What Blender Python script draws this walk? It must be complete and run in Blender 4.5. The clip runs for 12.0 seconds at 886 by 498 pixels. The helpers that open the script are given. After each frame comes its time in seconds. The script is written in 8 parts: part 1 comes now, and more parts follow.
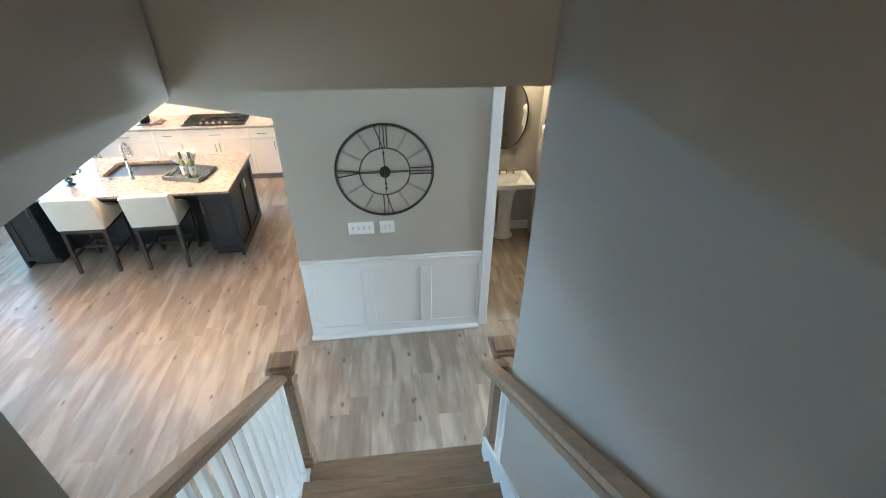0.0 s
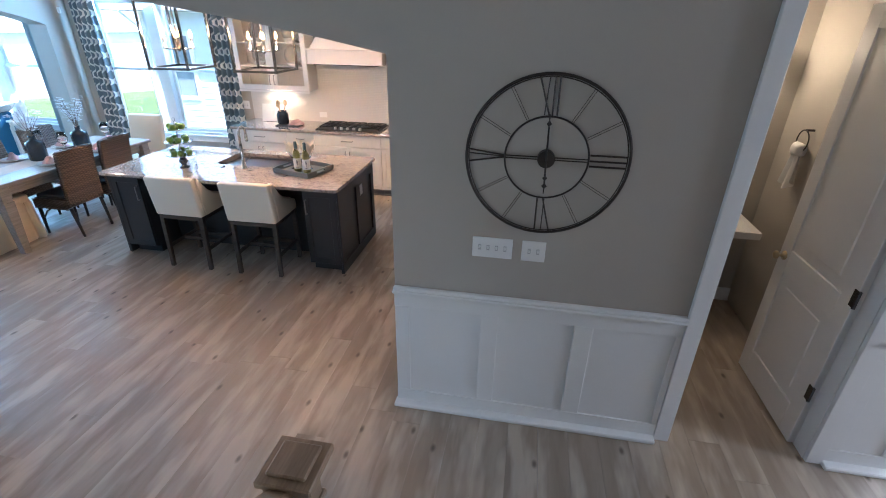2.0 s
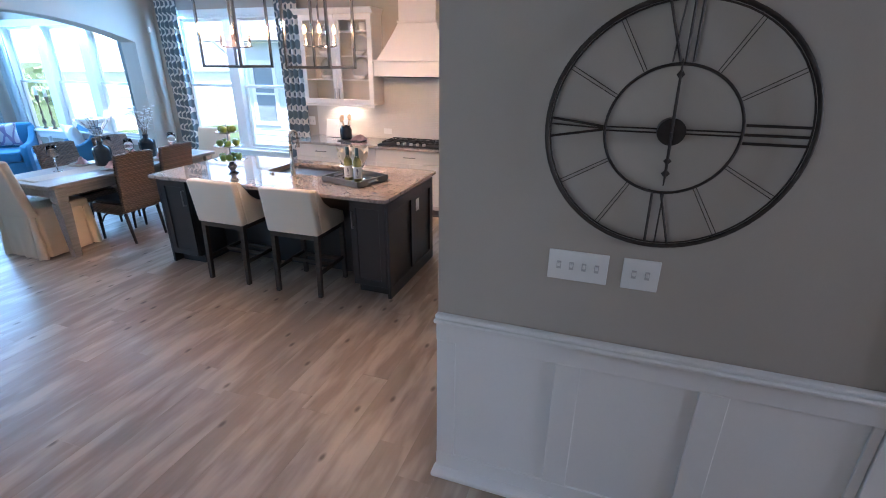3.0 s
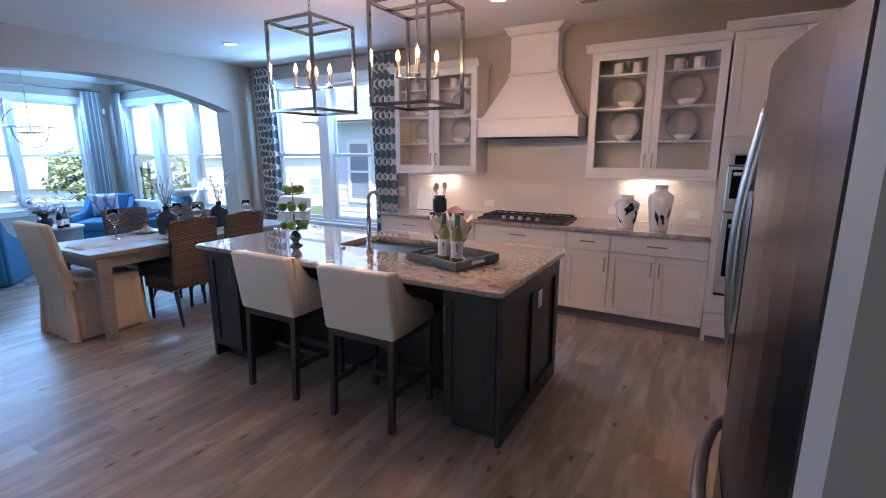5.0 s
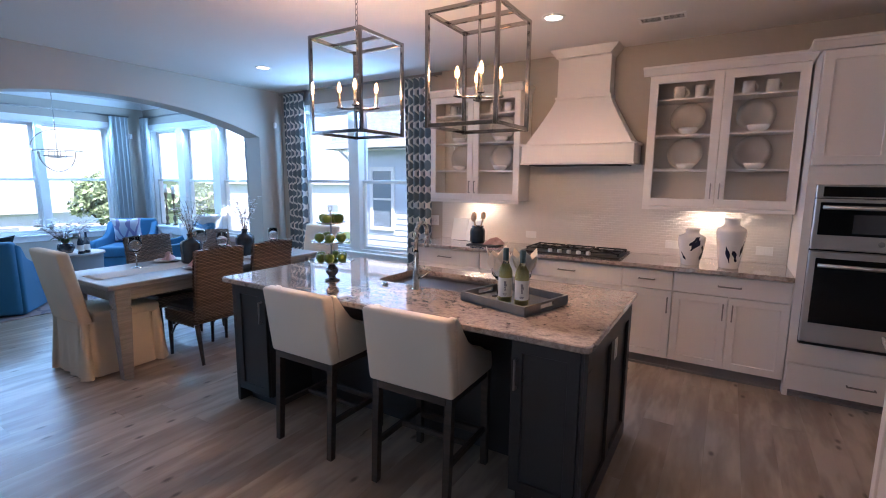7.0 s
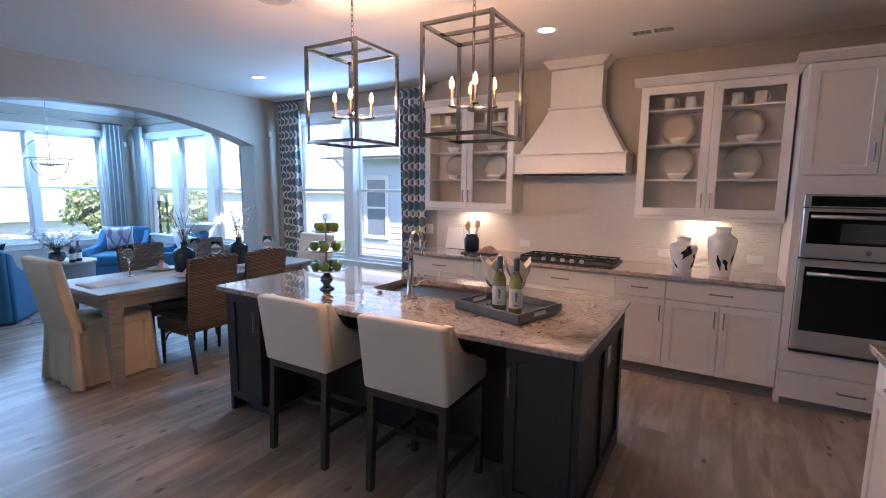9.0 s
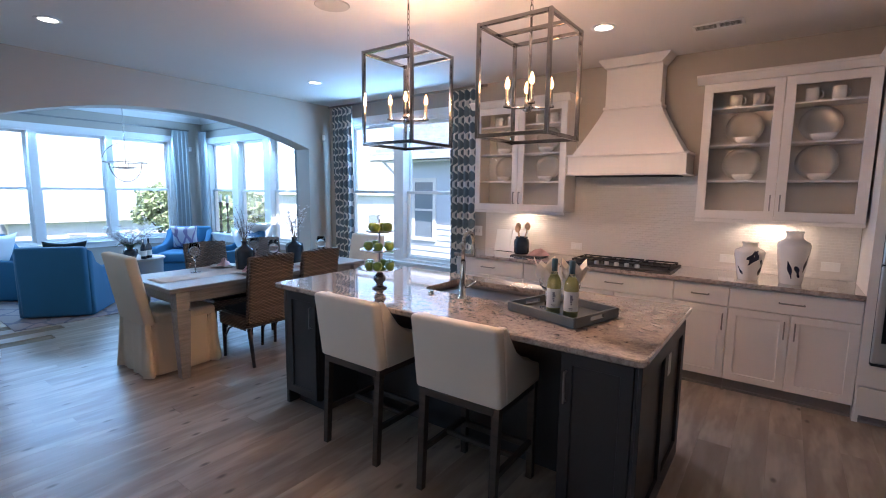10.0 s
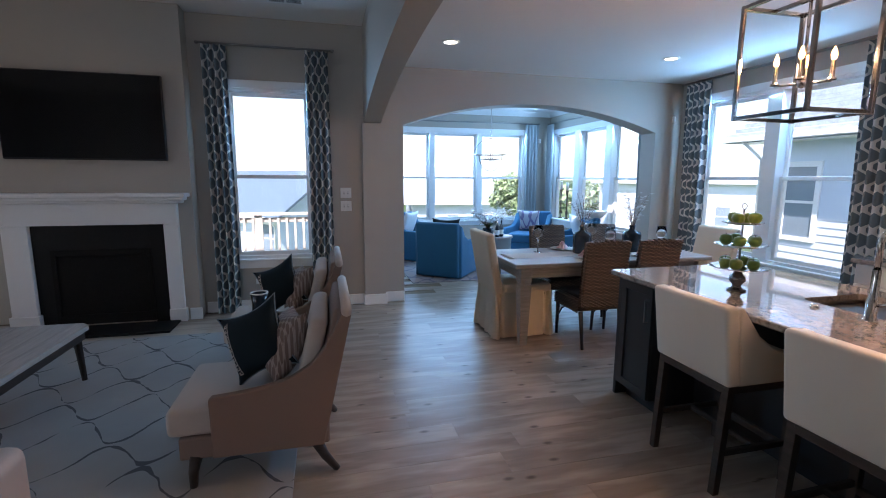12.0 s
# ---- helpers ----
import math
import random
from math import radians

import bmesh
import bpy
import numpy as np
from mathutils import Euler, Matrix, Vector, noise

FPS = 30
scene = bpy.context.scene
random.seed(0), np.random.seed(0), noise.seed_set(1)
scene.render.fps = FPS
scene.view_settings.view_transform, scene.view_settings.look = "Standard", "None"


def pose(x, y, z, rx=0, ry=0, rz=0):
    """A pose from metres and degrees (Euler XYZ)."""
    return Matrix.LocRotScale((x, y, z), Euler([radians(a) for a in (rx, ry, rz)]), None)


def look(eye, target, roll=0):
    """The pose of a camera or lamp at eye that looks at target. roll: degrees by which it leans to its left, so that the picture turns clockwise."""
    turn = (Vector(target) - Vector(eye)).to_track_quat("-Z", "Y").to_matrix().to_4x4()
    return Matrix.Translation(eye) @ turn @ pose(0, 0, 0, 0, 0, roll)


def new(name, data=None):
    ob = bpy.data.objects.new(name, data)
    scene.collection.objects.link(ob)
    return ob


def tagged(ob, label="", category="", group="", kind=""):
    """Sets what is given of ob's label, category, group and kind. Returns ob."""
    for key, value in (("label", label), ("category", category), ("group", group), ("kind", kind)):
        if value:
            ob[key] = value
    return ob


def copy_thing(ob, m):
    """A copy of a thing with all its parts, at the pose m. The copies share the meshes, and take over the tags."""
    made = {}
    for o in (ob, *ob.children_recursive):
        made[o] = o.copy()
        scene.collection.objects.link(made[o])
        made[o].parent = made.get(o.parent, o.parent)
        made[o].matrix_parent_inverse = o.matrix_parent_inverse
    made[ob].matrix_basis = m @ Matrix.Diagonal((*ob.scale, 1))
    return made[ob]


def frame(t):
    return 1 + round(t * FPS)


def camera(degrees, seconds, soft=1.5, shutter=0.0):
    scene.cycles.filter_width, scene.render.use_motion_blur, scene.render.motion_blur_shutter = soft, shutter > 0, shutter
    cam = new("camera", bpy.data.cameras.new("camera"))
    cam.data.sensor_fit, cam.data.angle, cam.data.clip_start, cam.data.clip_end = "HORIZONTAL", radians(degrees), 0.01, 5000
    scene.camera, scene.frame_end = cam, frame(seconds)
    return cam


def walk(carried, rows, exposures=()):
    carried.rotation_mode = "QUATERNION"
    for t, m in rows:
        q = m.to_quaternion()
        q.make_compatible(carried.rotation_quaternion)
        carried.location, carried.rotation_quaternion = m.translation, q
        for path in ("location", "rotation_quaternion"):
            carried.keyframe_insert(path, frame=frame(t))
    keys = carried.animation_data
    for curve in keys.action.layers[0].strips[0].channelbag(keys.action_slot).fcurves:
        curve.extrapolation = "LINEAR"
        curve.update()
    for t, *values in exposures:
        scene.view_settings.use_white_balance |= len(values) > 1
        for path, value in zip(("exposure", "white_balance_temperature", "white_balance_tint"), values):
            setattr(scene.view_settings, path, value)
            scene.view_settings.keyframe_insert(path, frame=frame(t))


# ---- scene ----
cam = camera(87.5, 12.0, soft=1.0)
PATH = [
    (0, (0.148, -0.152, 3.245), (0.371, 1.504, 2.146), 0.7),
    (0.5, (0.116, 0.152, 2.989), (0.238, 1.84, 1.924), 0.95),
    (1, (0.091, 0.463, 2.758), (0.083, 2.178, 1.729), 1.05),
    (1.5, (0.058, 0.764, 2.534), (-0.112, 2.508, 1.57), 1.0),
    (2, (0.038, 1.04, 2.324), (-0.275, 2.803, 1.433), 0.85),
    (2.5, (0.014, 1.36, 2.116), (-0.438, 3.127, 1.296), 0.65),
    (3, (-0.05, 1.64, 1.922), (-0.658, 3.39, 1.174), 0.4),
    (3.5, (-0.21, 1.931, 1.733), (-0.964, 3.662, 1.074), -0.1),
    (3.7, (-0.269, 2.037, 1.657), (-1.089, 3.759, 1.055), 0.0),
    (5.3, (-0.885, 2.871, 1.588), (-1.869, 4.567, 1.195), 0.0),
    (5.5, (-0.938, 2.92, 1.582), (-1.932, 4.613, 1.201), 0.1),
    (6, (-1.126, 2.992, 1.592), (-2.153, 4.671, 1.234), 0.4),
    (6.5, (-1.195, 2.973, 1.583), (-2.242, 4.646, 1.259), 0.5),
    (7, (-1.196, 2.943, 1.586), (-2.23, 4.629, 1.292), 0.5),
    (7.5, (-1.19, 2.92, 1.592), (-2.186, 4.633, 1.32), 0.5),
    (9.5, (-1.189, 2.929, 1.583), (-2.233, 4.617, 1.336), 0.7),
    (10, (-1.228, 2.9, 1.577), (-2.405, 4.498, 1.329), 0.7),
    (10.5, (-1.274, 2.876, 1.568), (-2.631, 4.324, 1.316), 0.7),
    (11, (-1.31, 2.863, 1.557), (-2.875, 4.081, 1.297), 0.6),
    (11.5, (-1.316, 2.893, 1.562), (-3.09, 3.773, 1.276), 0.5),
    (12, (-1.31, 2.877, 1.548), (-3.227, 3.359, 1.242), 0.3),
]
EXPOSURES = [
    (0.0, 3.52, 5720, 0), (0.5, 3.12, 5700, 3), (1.0, 2.84, 5680, 5), (1.5, 2.66, 5650, 7), (2.0, 2.44, 5650, 12), (3.0, 2.26, 5680, 18), (5.3, 1.58, 5750, 25), (9.5, 1.56, 6100, 25), (10.2, 1.52, 5950, 21), (11.0, 1.46, 5950, 19), (11.5, 1.47, 6100, 20), (12.0, 1.36, 6200, 21),
]
walk(cam, [(t, look(eye, target, roll)) for t, eye, target, roll in PATH], EXPOSURES)

# ---- world, sun, large lights ----
world = bpy.data.worlds.new("sky")
scene.world = world
world.use_nodes = True
wn = world.node_tree
sky = wn.nodes.new("ShaderNodeTexSky")
sky.sky_type, sky.sun_disc = "NISHITA", False
SUN_EL, SUN_AZ = 52.0, 118.0
sky.sun_elevation, sky.sun_rotation = radians(SUN_EL), radians(SUN_AZ)
sky.air_density, sky.dust_density = 1.0, 0.6
wn.links.new(sky.outputs[0], wn.nodes["Background"].inputs[0])
wn.nodes["Background"].inputs[1].default_value = 0.15


def lamp(name, kind, energy, color, m, **more):
    data = bpy.data.lights.new(name, kind)
    data.energy, data.color = energy, color
    if kind == "AREA":
        data.shape, data.size, data.size_y = "RECTANGLE", more["size"], more["size_y"]
    elif kind == "SUN":
        data.angle = more["angle"]
    else:
        data.shadow_soft_size = more["soft"]
        if kind == "SPOT":
            data.spot_size, data.spot_blend = more["cone"], 0.6
    ob = new(name, data)
    ob.matrix_basis = m
    return ob


sx, sy = math.sin(radians(SUN_AZ)), math.cos(radians(SUN_AZ))
ce, se = math.cos(radians(SUN_EL)), math.sin(radians(SUN_EL))
lamp("sun", "SUN", 5.0, (1.0, 0.95, 0.88), look((sx * ce * 60, sy * ce * 60, se * 60), (0, 0, 0)), angle=radians(0.6))
DAY = (0.30, 0.64, 1.0)
WARM = (1.0, 0.72, 0.45)
# area lamps for sky light at the bay, kitchen and west living window heads
lamp("bay_west_daylight", "AREA", 44, DAY, look((-10.945, 5.58, 2.40), (-9.0, 5.58, 1.45)), size=2.9, size_y=0.1)
lamp("bay_north_daylight", "AREA", 30, DAY, look((-9.22, 7.735, 2.40), (-9.22, 5.8, 1.45)), size=2.8, size_y=0.1)
lamp("kitchen_daylight", "AREA", 26, DAY, look((-5.56, 7.735, 2.46), (-5.56, 5.7, 1.2)), size=1.8, size_y=0.1)
lamp("living_daylight", "AREA", 5.5, DAY, look((-6.98, 2.27, 2.38), (-3, 2.27, 0.2)), size=0.66, size_y=0.1)
# low fill lamp in an unseen south window, lifts stools and wainscot
lamp("living_south_fill", "AREA", 5.5, (0.85, 0.92, 1.0), look((-3.0, -3.03, 1.1), (-2.6, 3, 0.5)), size=2.6, size_y=0.8)
# two fill lamps at unseen east windows, added to brighten hall and wainscot
lamp("front_room_fill", "AREA", 24, (0.82, 0.88, 1.0), look((6.03, 5.2, 2.38), (2, 4.5, 0.0)), size=1.7, size_y=0.1)
lamp("hall_fill", "AREA", 19, (0.82, 0.88, 1.0), look((6.03, 2.32, 2.1), (0.8, 2.9, 0.5)), size=0.9, size_y=0.2)
# warm fill without a fixture, added to brighten the stairwell walls
lamp("upper_landing_fill", "POINT", 5.0, (1.0, 0.82, 0.58), pose(0.1, -2.2, 4.7), soft=0.7)

# ---- materials ----


class Nodes:
    """A small helper that wires one material's nodes."""

    def __init__(self, name):
        self.m = bpy.data.materials.new(name)
        self.m.use_nodes = True
        self.t = self.m.node_tree
        self.p = self.t.nodes["Principled BSDF"]

    def add(self, kind, **sets):
        n = self.t.nodes.new(kind)
        for k, v in sets.items():
            if k == "op":
                n.operation = v
            elif k == "space":
                n.feature = v
            else:
                n.inputs[k.replace("_", " ")].default_value = v
        return n

    def link(self, a, b):
        self.t.links.new(a, b)

    def coords(self, which="Object", scale=(1, 1, 1)):
        c = self.t.nodes.new("ShaderNodeTexCoord")
        m = self.t.nodes.new("ShaderNodeMapping")
        m.inputs["Scale"].default_value = scale
        self.link(c.outputs[which], m.inputs[0])
        return m.outputs[0]

    def noise(self, vec, scale, detail=4.0, rough=0.55):
        n = self.add("ShaderNodeTexNoise", Scale=scale, Detail=detail, Roughness=rough)
        self.link(vec, n.inputs["Vector"])
        return n.outputs["Fac"]

    def ramp(self, fac, stops):
        r = self.t.nodes.new("ShaderNodeValToRGB")
        while len(r.color_ramp.elements) < len(stops):
            r.color_ramp.elements.new(0.5)
        for e, (pos, col) in zip(r.color_ramp.elements, stops):
            e.position, e.color = pos, (*col, 1)
        self.link(fac, r.inputs[0])
        return r.outputs[0]

    def mix(self, fac, a, b, blend="MIX"):
        n = self.t.nodes.new("ShaderNodeMix")
        n.data_type, n.blend_type = "RGBA", blend
        for k, v in ((0, fac), (6, a), (7, b)):
            if isinstance(v, (int, float)):
                n.inputs[k].default_value = v
            elif isinstance(v, tuple):
                n.inputs[k].default_value = (*v, 1)
            else:
                self.link(v, n.inputs[k])
        return n.outputs[2]

    def math(self, op, a, b=0.0, c=None):
        n = self.t.nodes.new("ShaderNodeMath")
        n.operation = op
        for k, v in ((0, a), (1, b), (2, c)):
            if v is None:
                continue
            if isinstance(v, (int, float)):
                n.inputs[k].default_value = v
            else:
                self.link(v, n.inputs[k])
        return n.outputs[0]

    def vec(self, op, a, b=(0, 0, 0)):
        n = self.t.nodes.new("ShaderNodeVectorMath")
        n.operation = op
        for k, v in ((0, a), (1, b)):
            if isinstance(v, tuple):
                n.inputs[k].default_value = v
            else:
                self.link(v, n.inputs[k])
        return n.outputs["Value"] if op == "LENGTH" else n.outputs[0]

    def bump(self, height, strength=0.2, dist=0.005):
        b = self.t.nodes.new("ShaderNodeBump")
        b.inputs["Strength"].default_value, b.inputs["Distance"].default_value = strength, dist
        self.link(height, b.inputs["Height"])
        self.link(b.outputs[0], self.p.inputs["Normal"])

    def done(self, color, rough, metal=0.0, **more):
        for k, v in (("Base Color", color), ("Roughness", rough), ("Metallic", metal)):
            if isinstance(v, (int, float)):
                self.p.inputs[k].default_value = v
            elif isinstance(v, tuple):
                self.p.inputs[k].default_value = (*v, 1)
            else:
                self.link(v, self.p.inputs[k])
        for k, v in more.items():
            self.p.inputs[k.replace("_", " ")].default_value = v
        return self.m


def plain(name, col, rough=0.5, metal=0.0, vary=0.08, big=1.5, fine=60.0, relief=0.08, depth=0.002, **more):
    """Paint, metal, cloth: a base colour with broad and fine variation and a fine relief."""
    n = Nodes(name)
    v = n.coords()
    a, b = n.noise(v, big), n.noise(v, fine, 3)
    k = n.math("ADD", n.math("MULTIPLY", a, 0.6), n.math("MULTIPLY", b, 0.4))
    lo, hi = tuple(c * (1 - vary) for c in col), tuple(min(1, c * (1 + vary)) for c in col)
    c = n.ramp(k, ((0.3, lo), (0.7, hi)))
    r = n.math("ADD", n.math("MULTIPLY", a, 0.16), rough - 0.08)
    n.bump(b, relief, depth)
    return n.done(c, r, metal, **more)


def glass_mat(name, tint=(1, 1, 1), rough=0.0, ior=1.45):
    n = Nodes(name)
    return n.done(tint, rough, 0.0, Transmission_Weight=1.0, IOR=ior)


def glow(name, col, strength):
    n = Nodes(name)
    n.p.inputs["Emission Color"].default_value = (*col, 1)
    n.p.inputs["Emission Strength"].default_value = strength
    return n.done(col, 0.4)


def plank_mat(name, tones, rough=0.36):
    """Oak-look boards: each board has its own tone; grain runs along y, with knots."""
    n = Nodes(name)
    info = n.t.nodes.new("ShaderNodeObjectInfo")
    isl = n.t.nodes.new("ShaderNodeNewGeometry")
    rnd = n.math("FRACT", n.math("ADD", info.outputs["Random"], isl.outputs["Random Per Island"]))
    shift = n.t.nodes.new("ShaderNodeCombineXYZ")
    n.link(n.math("MULTIPLY", rnd, 37.0), shift.inputs[0])
    n.link(n.math("MULTIPLY", rnd, 91.0), shift.inputs[1])
    g = n.t.nodes.new("ShaderNodeNewGeometry")
    pos = n.vec("ADD", g.outputs["Position"], shift.outputs[0])
    m1 = n.t.nodes.new("ShaderNodeMapping")
    m1.inputs["Scale"].default_value = (4.0, 0.55, 1)
    n.link(pos, m1.inputs[0])
    grain = n.noise(m1.outputs[0], 3.0, 5, 0.55)
    m2 = n.t.nodes.new("ShaderNodeMapping")
    m2.inputs["Scale"].default_value = (4.2, 0.85, 1)
    n.link(pos, m2.inputs[0])
    cloud = n.noise(m2.outputs[0], 1.6, 3)
    m3 = n.t.nodes.new("ShaderNodeMapping")
    m3.inputs["Scale"].default_value = (5.2, 2.6, 1)
    n.link(pos, m3.inputs[0])
    vo = n.add("ShaderNodeTexVoronoi", Scale=1.0)
    vo.voronoi_dimensions = "2D"
    n.link(m3.outputs[0], vo.inputs["Vector"])
    pick = n.t.nodes.new("ShaderNodeSeparateColor")
    n.link(vo.outputs["Color"], pick.inputs[0])
    knot = n.ramp(vo.outputs["Distance"], ((0.03, (1, 1, 1)), (0.10, (0, 0, 0))))
    knot = n.math("MULTIPLY", knot, n.math("GREATER_THAN", pick.outputs[0], 0.62))
    base = n.ramp(rnd, tuple((i / (len(tones) - 1), c) for i, c in enumerate(tones)))
    c = n.mix(n.math("MULTIPLY", n.ramp(grain, ((0.40, (0, 0, 0)), (0.64, (1, 1, 1)))), 0.36), base, (0.15, 0.105, 0.074))
    c = n.mix(n.math("MULTIPLY", n.ramp(cloud, ((0.47, (0, 0, 0)), (0.62, (1, 1, 1)))), 0.6), c, (0.55, 0.465, 0.38))
    c = n.mix(n.math("MULTIPLY", knot, 0.75), c, (0.055, 0.036, 0.026))
    n.bump(grain, 0.12, 0.002)
    r = n.math("ADD", n.math("MULTIPLY", grain, 0.18), rough - 0.08)
    return n.done(c, r)


def wood_mat(name, dark, light, rough=0.45, along=(1.2, 14, 14)):
    n = Nodes(name)
    v = n.coords(scale=along)
    g, f = n.noise(v, 2.5, 7, 0.6), n.noise(v, 11, 4)
    c = n.ramp(n.math("ADD", n.math("MULTIPLY", g, 0.7), n.math("MULTIPLY", f, 0.3)), ((0.32, dark), (0.68, light)))
    n.bump(g, 0.15, 0.002)
    return n.done(c, n.math("ADD", n.math("MULTIPLY", g, 0.15), rough - 0.07))


def granite_mat(name):
    n = Nodes(name)
    v = n.coords()
    flow = n.noise(n.coords(scale=(1.0, 1.5, 1)), 19.0, 7, 0.62)
    fleck = n.add("ShaderNodeTexVoronoi", Scale=95.0)
    n.link(v, fleck.inputs["Vector"])
    fl = n.t.nodes.new("ShaderNodeSeparateColor")
    n.link(fleck.outputs["Color"], fl.inputs[0])
    fine = n.noise(v, 42, 5, 0.7)
    c = n.ramp(flow, ((0.30, (0.20, 0.165, 0.145)), (0.43, (0.33, 0.28, 0.245)), (0.54, (0.47, 0.405, 0.35)), (0.68, (0.33, 0.285, 0.255))))
    c = n.mix(n.math("MULTIPLY", n.ramp(fine, ((0.52, (0, 0, 0)), (0.64, (1, 1, 1)))), 0.6), c, (0.15, 0.115, 0.095))
    c = n.mix(n.math("MULTIPLY", n.ramp(fl.outputs[0], ((0.72, (0, 0, 0)), (0.8, (1, 1, 1)))), 0.4), c, (0.56, 0.48, 0.41))
    n.bump(fine, 0.02, 0.001)
    return n.done(c, n.math("ADD", n.math("MULTIPLY", fine, 0.05), 0.05), Coat_Weight=1.0, Coat_Roughness=0.03, Coat_IOR=1.6)


def link_pattern(name, ground, line, cell, ring=0.4, width=0.075, square=1.0, rough=0.85, wobble=0.0, which="UV", ragged=False):
    """Cloth with a lattice of linked rounded rings; cell is the repeat in metres."""
    n = Nodes(name)
    v = n.coords(which)
    if wobble:
        w = n.add("ShaderNodeTexNoise", Scale=2.2, Detail=2.0)
        n.link(v, w.inputs["Vector"])
        v = n.vec("ADD", v, n.vec("MULTIPLY", n.vec("SUBTRACT", w.outputs["Color"], (0.5, 0.5, 0.5)), (wobble, wobble, 0)))
    sep = n.t.nodes.new("ShaderNodeSeparateXYZ")
    n.link(v, sep.inputs[0])
    u = n.math("MULTIPLY", sep.outputs[0], 1 / cell[0])
    wave = n.math("MULTIPLY", n.math("SINE", n.math("MULTIPLY", sep.outputs[1], 2 * math.pi / cell[1])), ring * square)
    if square > 1:
        wave = n.math("MAXIMUM", n.math("MINIMUM", wave, ring), -ring)
    if ragged:
        width = n.math("MULTIPLY", n.ramp(n.noise(n.coords(which), 5.0, 3), ((0.38, (0, 0, 0)), (0.62, (1, 1, 1)))), width * 1.5)
    k = n.math("COMPARE", n.math("FRACT", n.math("ADD", u, wave)), 0.5, width)
    k = n.math("MAXIMUM", k, n.math("COMPARE", n.math("FRACT", n.math("SUBTRACT", n.math("ADD", u, 0.5), wave)), 0.5, width))
    fine = n.noise(n.coords(), 180, 2)
    broad = n.noise(n.coords(), 2.0, 3)
    g = n.mix(broad, tuple(c * 0.8 for c in ground), tuple(min(1, c * 1.2) for c in ground))
    c = n.mix(k, g, line)
    c = n.mix(n.math("MULTIPLY", fine, 0.25), c, tuple(x * 0.6 for x in ground))
    n.bump(fine, 0.25, 0.002)
    return n.done(c, rough)


wall_paint = plain("greige_wall_paint", (0.42, 0.385, 0.335), 0.62, vary=0.03, fine=220, relief=0.06)
ceiling_paint = plain("flat_ceiling_paint", (0.76, 0.74, 0.71), 0.8, vary=0.02, fine=160, relief=0.1)
trim_white = plain("semi_gloss_white_trim", (0.78, 0.78, 0.77), 0.34, vary=0.02, fine=90, relief=0.04)
cabinet_white = plain("painted_white_cabinet", (0.76, 0.73, 0.70), 0.38, vary=0.02, fine=90, relief=0.03)
island_grey = plain("charcoal_island_paint", (0.034, 0.034, 0.036), 0.4, vary=0.1, fine=80, relief=0.04)
granite = granite_mat("polished_granite")
tile_white = plain("white_gloss_tile", (0.67, 0.64, 0.60), 0.22, vary=0.03, fine=25, relief=0.05)
grout = plain("tile_grout", (0.65, 0.62, 0.58), 0.6, vary=0.05)
chrome = plain("polished_nickel", (0.62, 0.60, 0.57), 0.12, 1.0, vary=0.03, fine=30, relief=0.01)
nickel = plain("brushed_nickel", (0.30, 0.29, 0.28), 0.32, 1.0, vary=0.06, fine=120, relief=0.05)
steel = plain("stainless_steel", (0.62, 0.59, 0.56), 0.30, 1.0, vary=0.05, fine=140, relief=0.03)
dark_steel = plain("dark_stainless_steel", (0.15, 0.15, 0.155), 0.24, 1.0, vary=0.06, fine=140, relief=0.03)
black_enamel = plain("black_cooktop_enamel", (0.012, 0.012, 0.012), 0.45, vary=0.1, relief=0.02)
black_glass = plain("black_oven_glass", (0.008, 0.008, 0.008), 0.1, vary=0.1, relief=0.0, Specular_IOR_Level=0.22)
black_iron = plain("black_cast_iron", (0.016, 0.015, 0.015), 0.6, 0.1, vary=0.2, relief=0.2)
clock_iron = plain("bronzed_clock_iron", (0.05, 0.042, 0.036), 0.5, 0.7, vary=0.3, relief=0.2)
clear_glass = glass_mat("clear_glass")
cabinet_glass = glass_mat("cabinet_door_glass", (0.96, 0.95, 0.93), 0.03, 1.16)
frost_glass = glass_mat("lightly_ribbed_glass", (0.9, 0.93, 0.9), 0.12)
cream_cloth = plain("cream_linen", (0.62, 0.55, 0.46), 0.85, vary=0.06, fine=320, relief=0.3)
stool_cloth = plain("ivory_stool_fabric", (0.84, 0.76, 0.635), 0.7, vary=0.05, fine=320, relief=0.2)
slip_cloth = plain("cream_slipcover_cotton", (0.64, 0.54, 0.41), 0.9, vary=0.07, fine=200, relief=0.3)
sofa_cloth = plain("taupe_linen_upholstery", (0.21, 0.15, 0.118), 0.88, vary=0.07, fine=350, relief=0.3)
seat_cloth = plain("pale_linen_cushion", (0.47, 0.41, 0.36), 0.88, vary=0.06, fine=350, relief=0.3)
teal_cloth = plain("dark_teal_velvet", (0.006, 0.014, 0.019), 0.85, vary=0.25, fine=200, relief=0.3, Specular_IOR_Level=0.2)
blue_cloth = plain("blue_velvet", (0.008, 0.115, 0.235), 0.7, vary=0.15, fine=200, relief=0.2, Sheen_Weight=0.12)
brown_cloth = plain("brown_satin", (0.20, 0.15, 0.125), 0.5, vary=0.15, fine=150, relief=0.3)
white_cloth = plain("white_cotton", (0.74, 0.73, 0.72), 0.9, vary=0.04, fine=240, relief=0.3)
pink_cloth = plain("dusty_pink_napkin", (0.52, 0.34, 0.34), 0.9, vary=0.2, fine=120, relief=0.3)
grey_cloth = plain("grey_sheer_linen", (0.36, 0.40, 0.42), 0.85, vary=0.08, fine=260, relief=0.2)
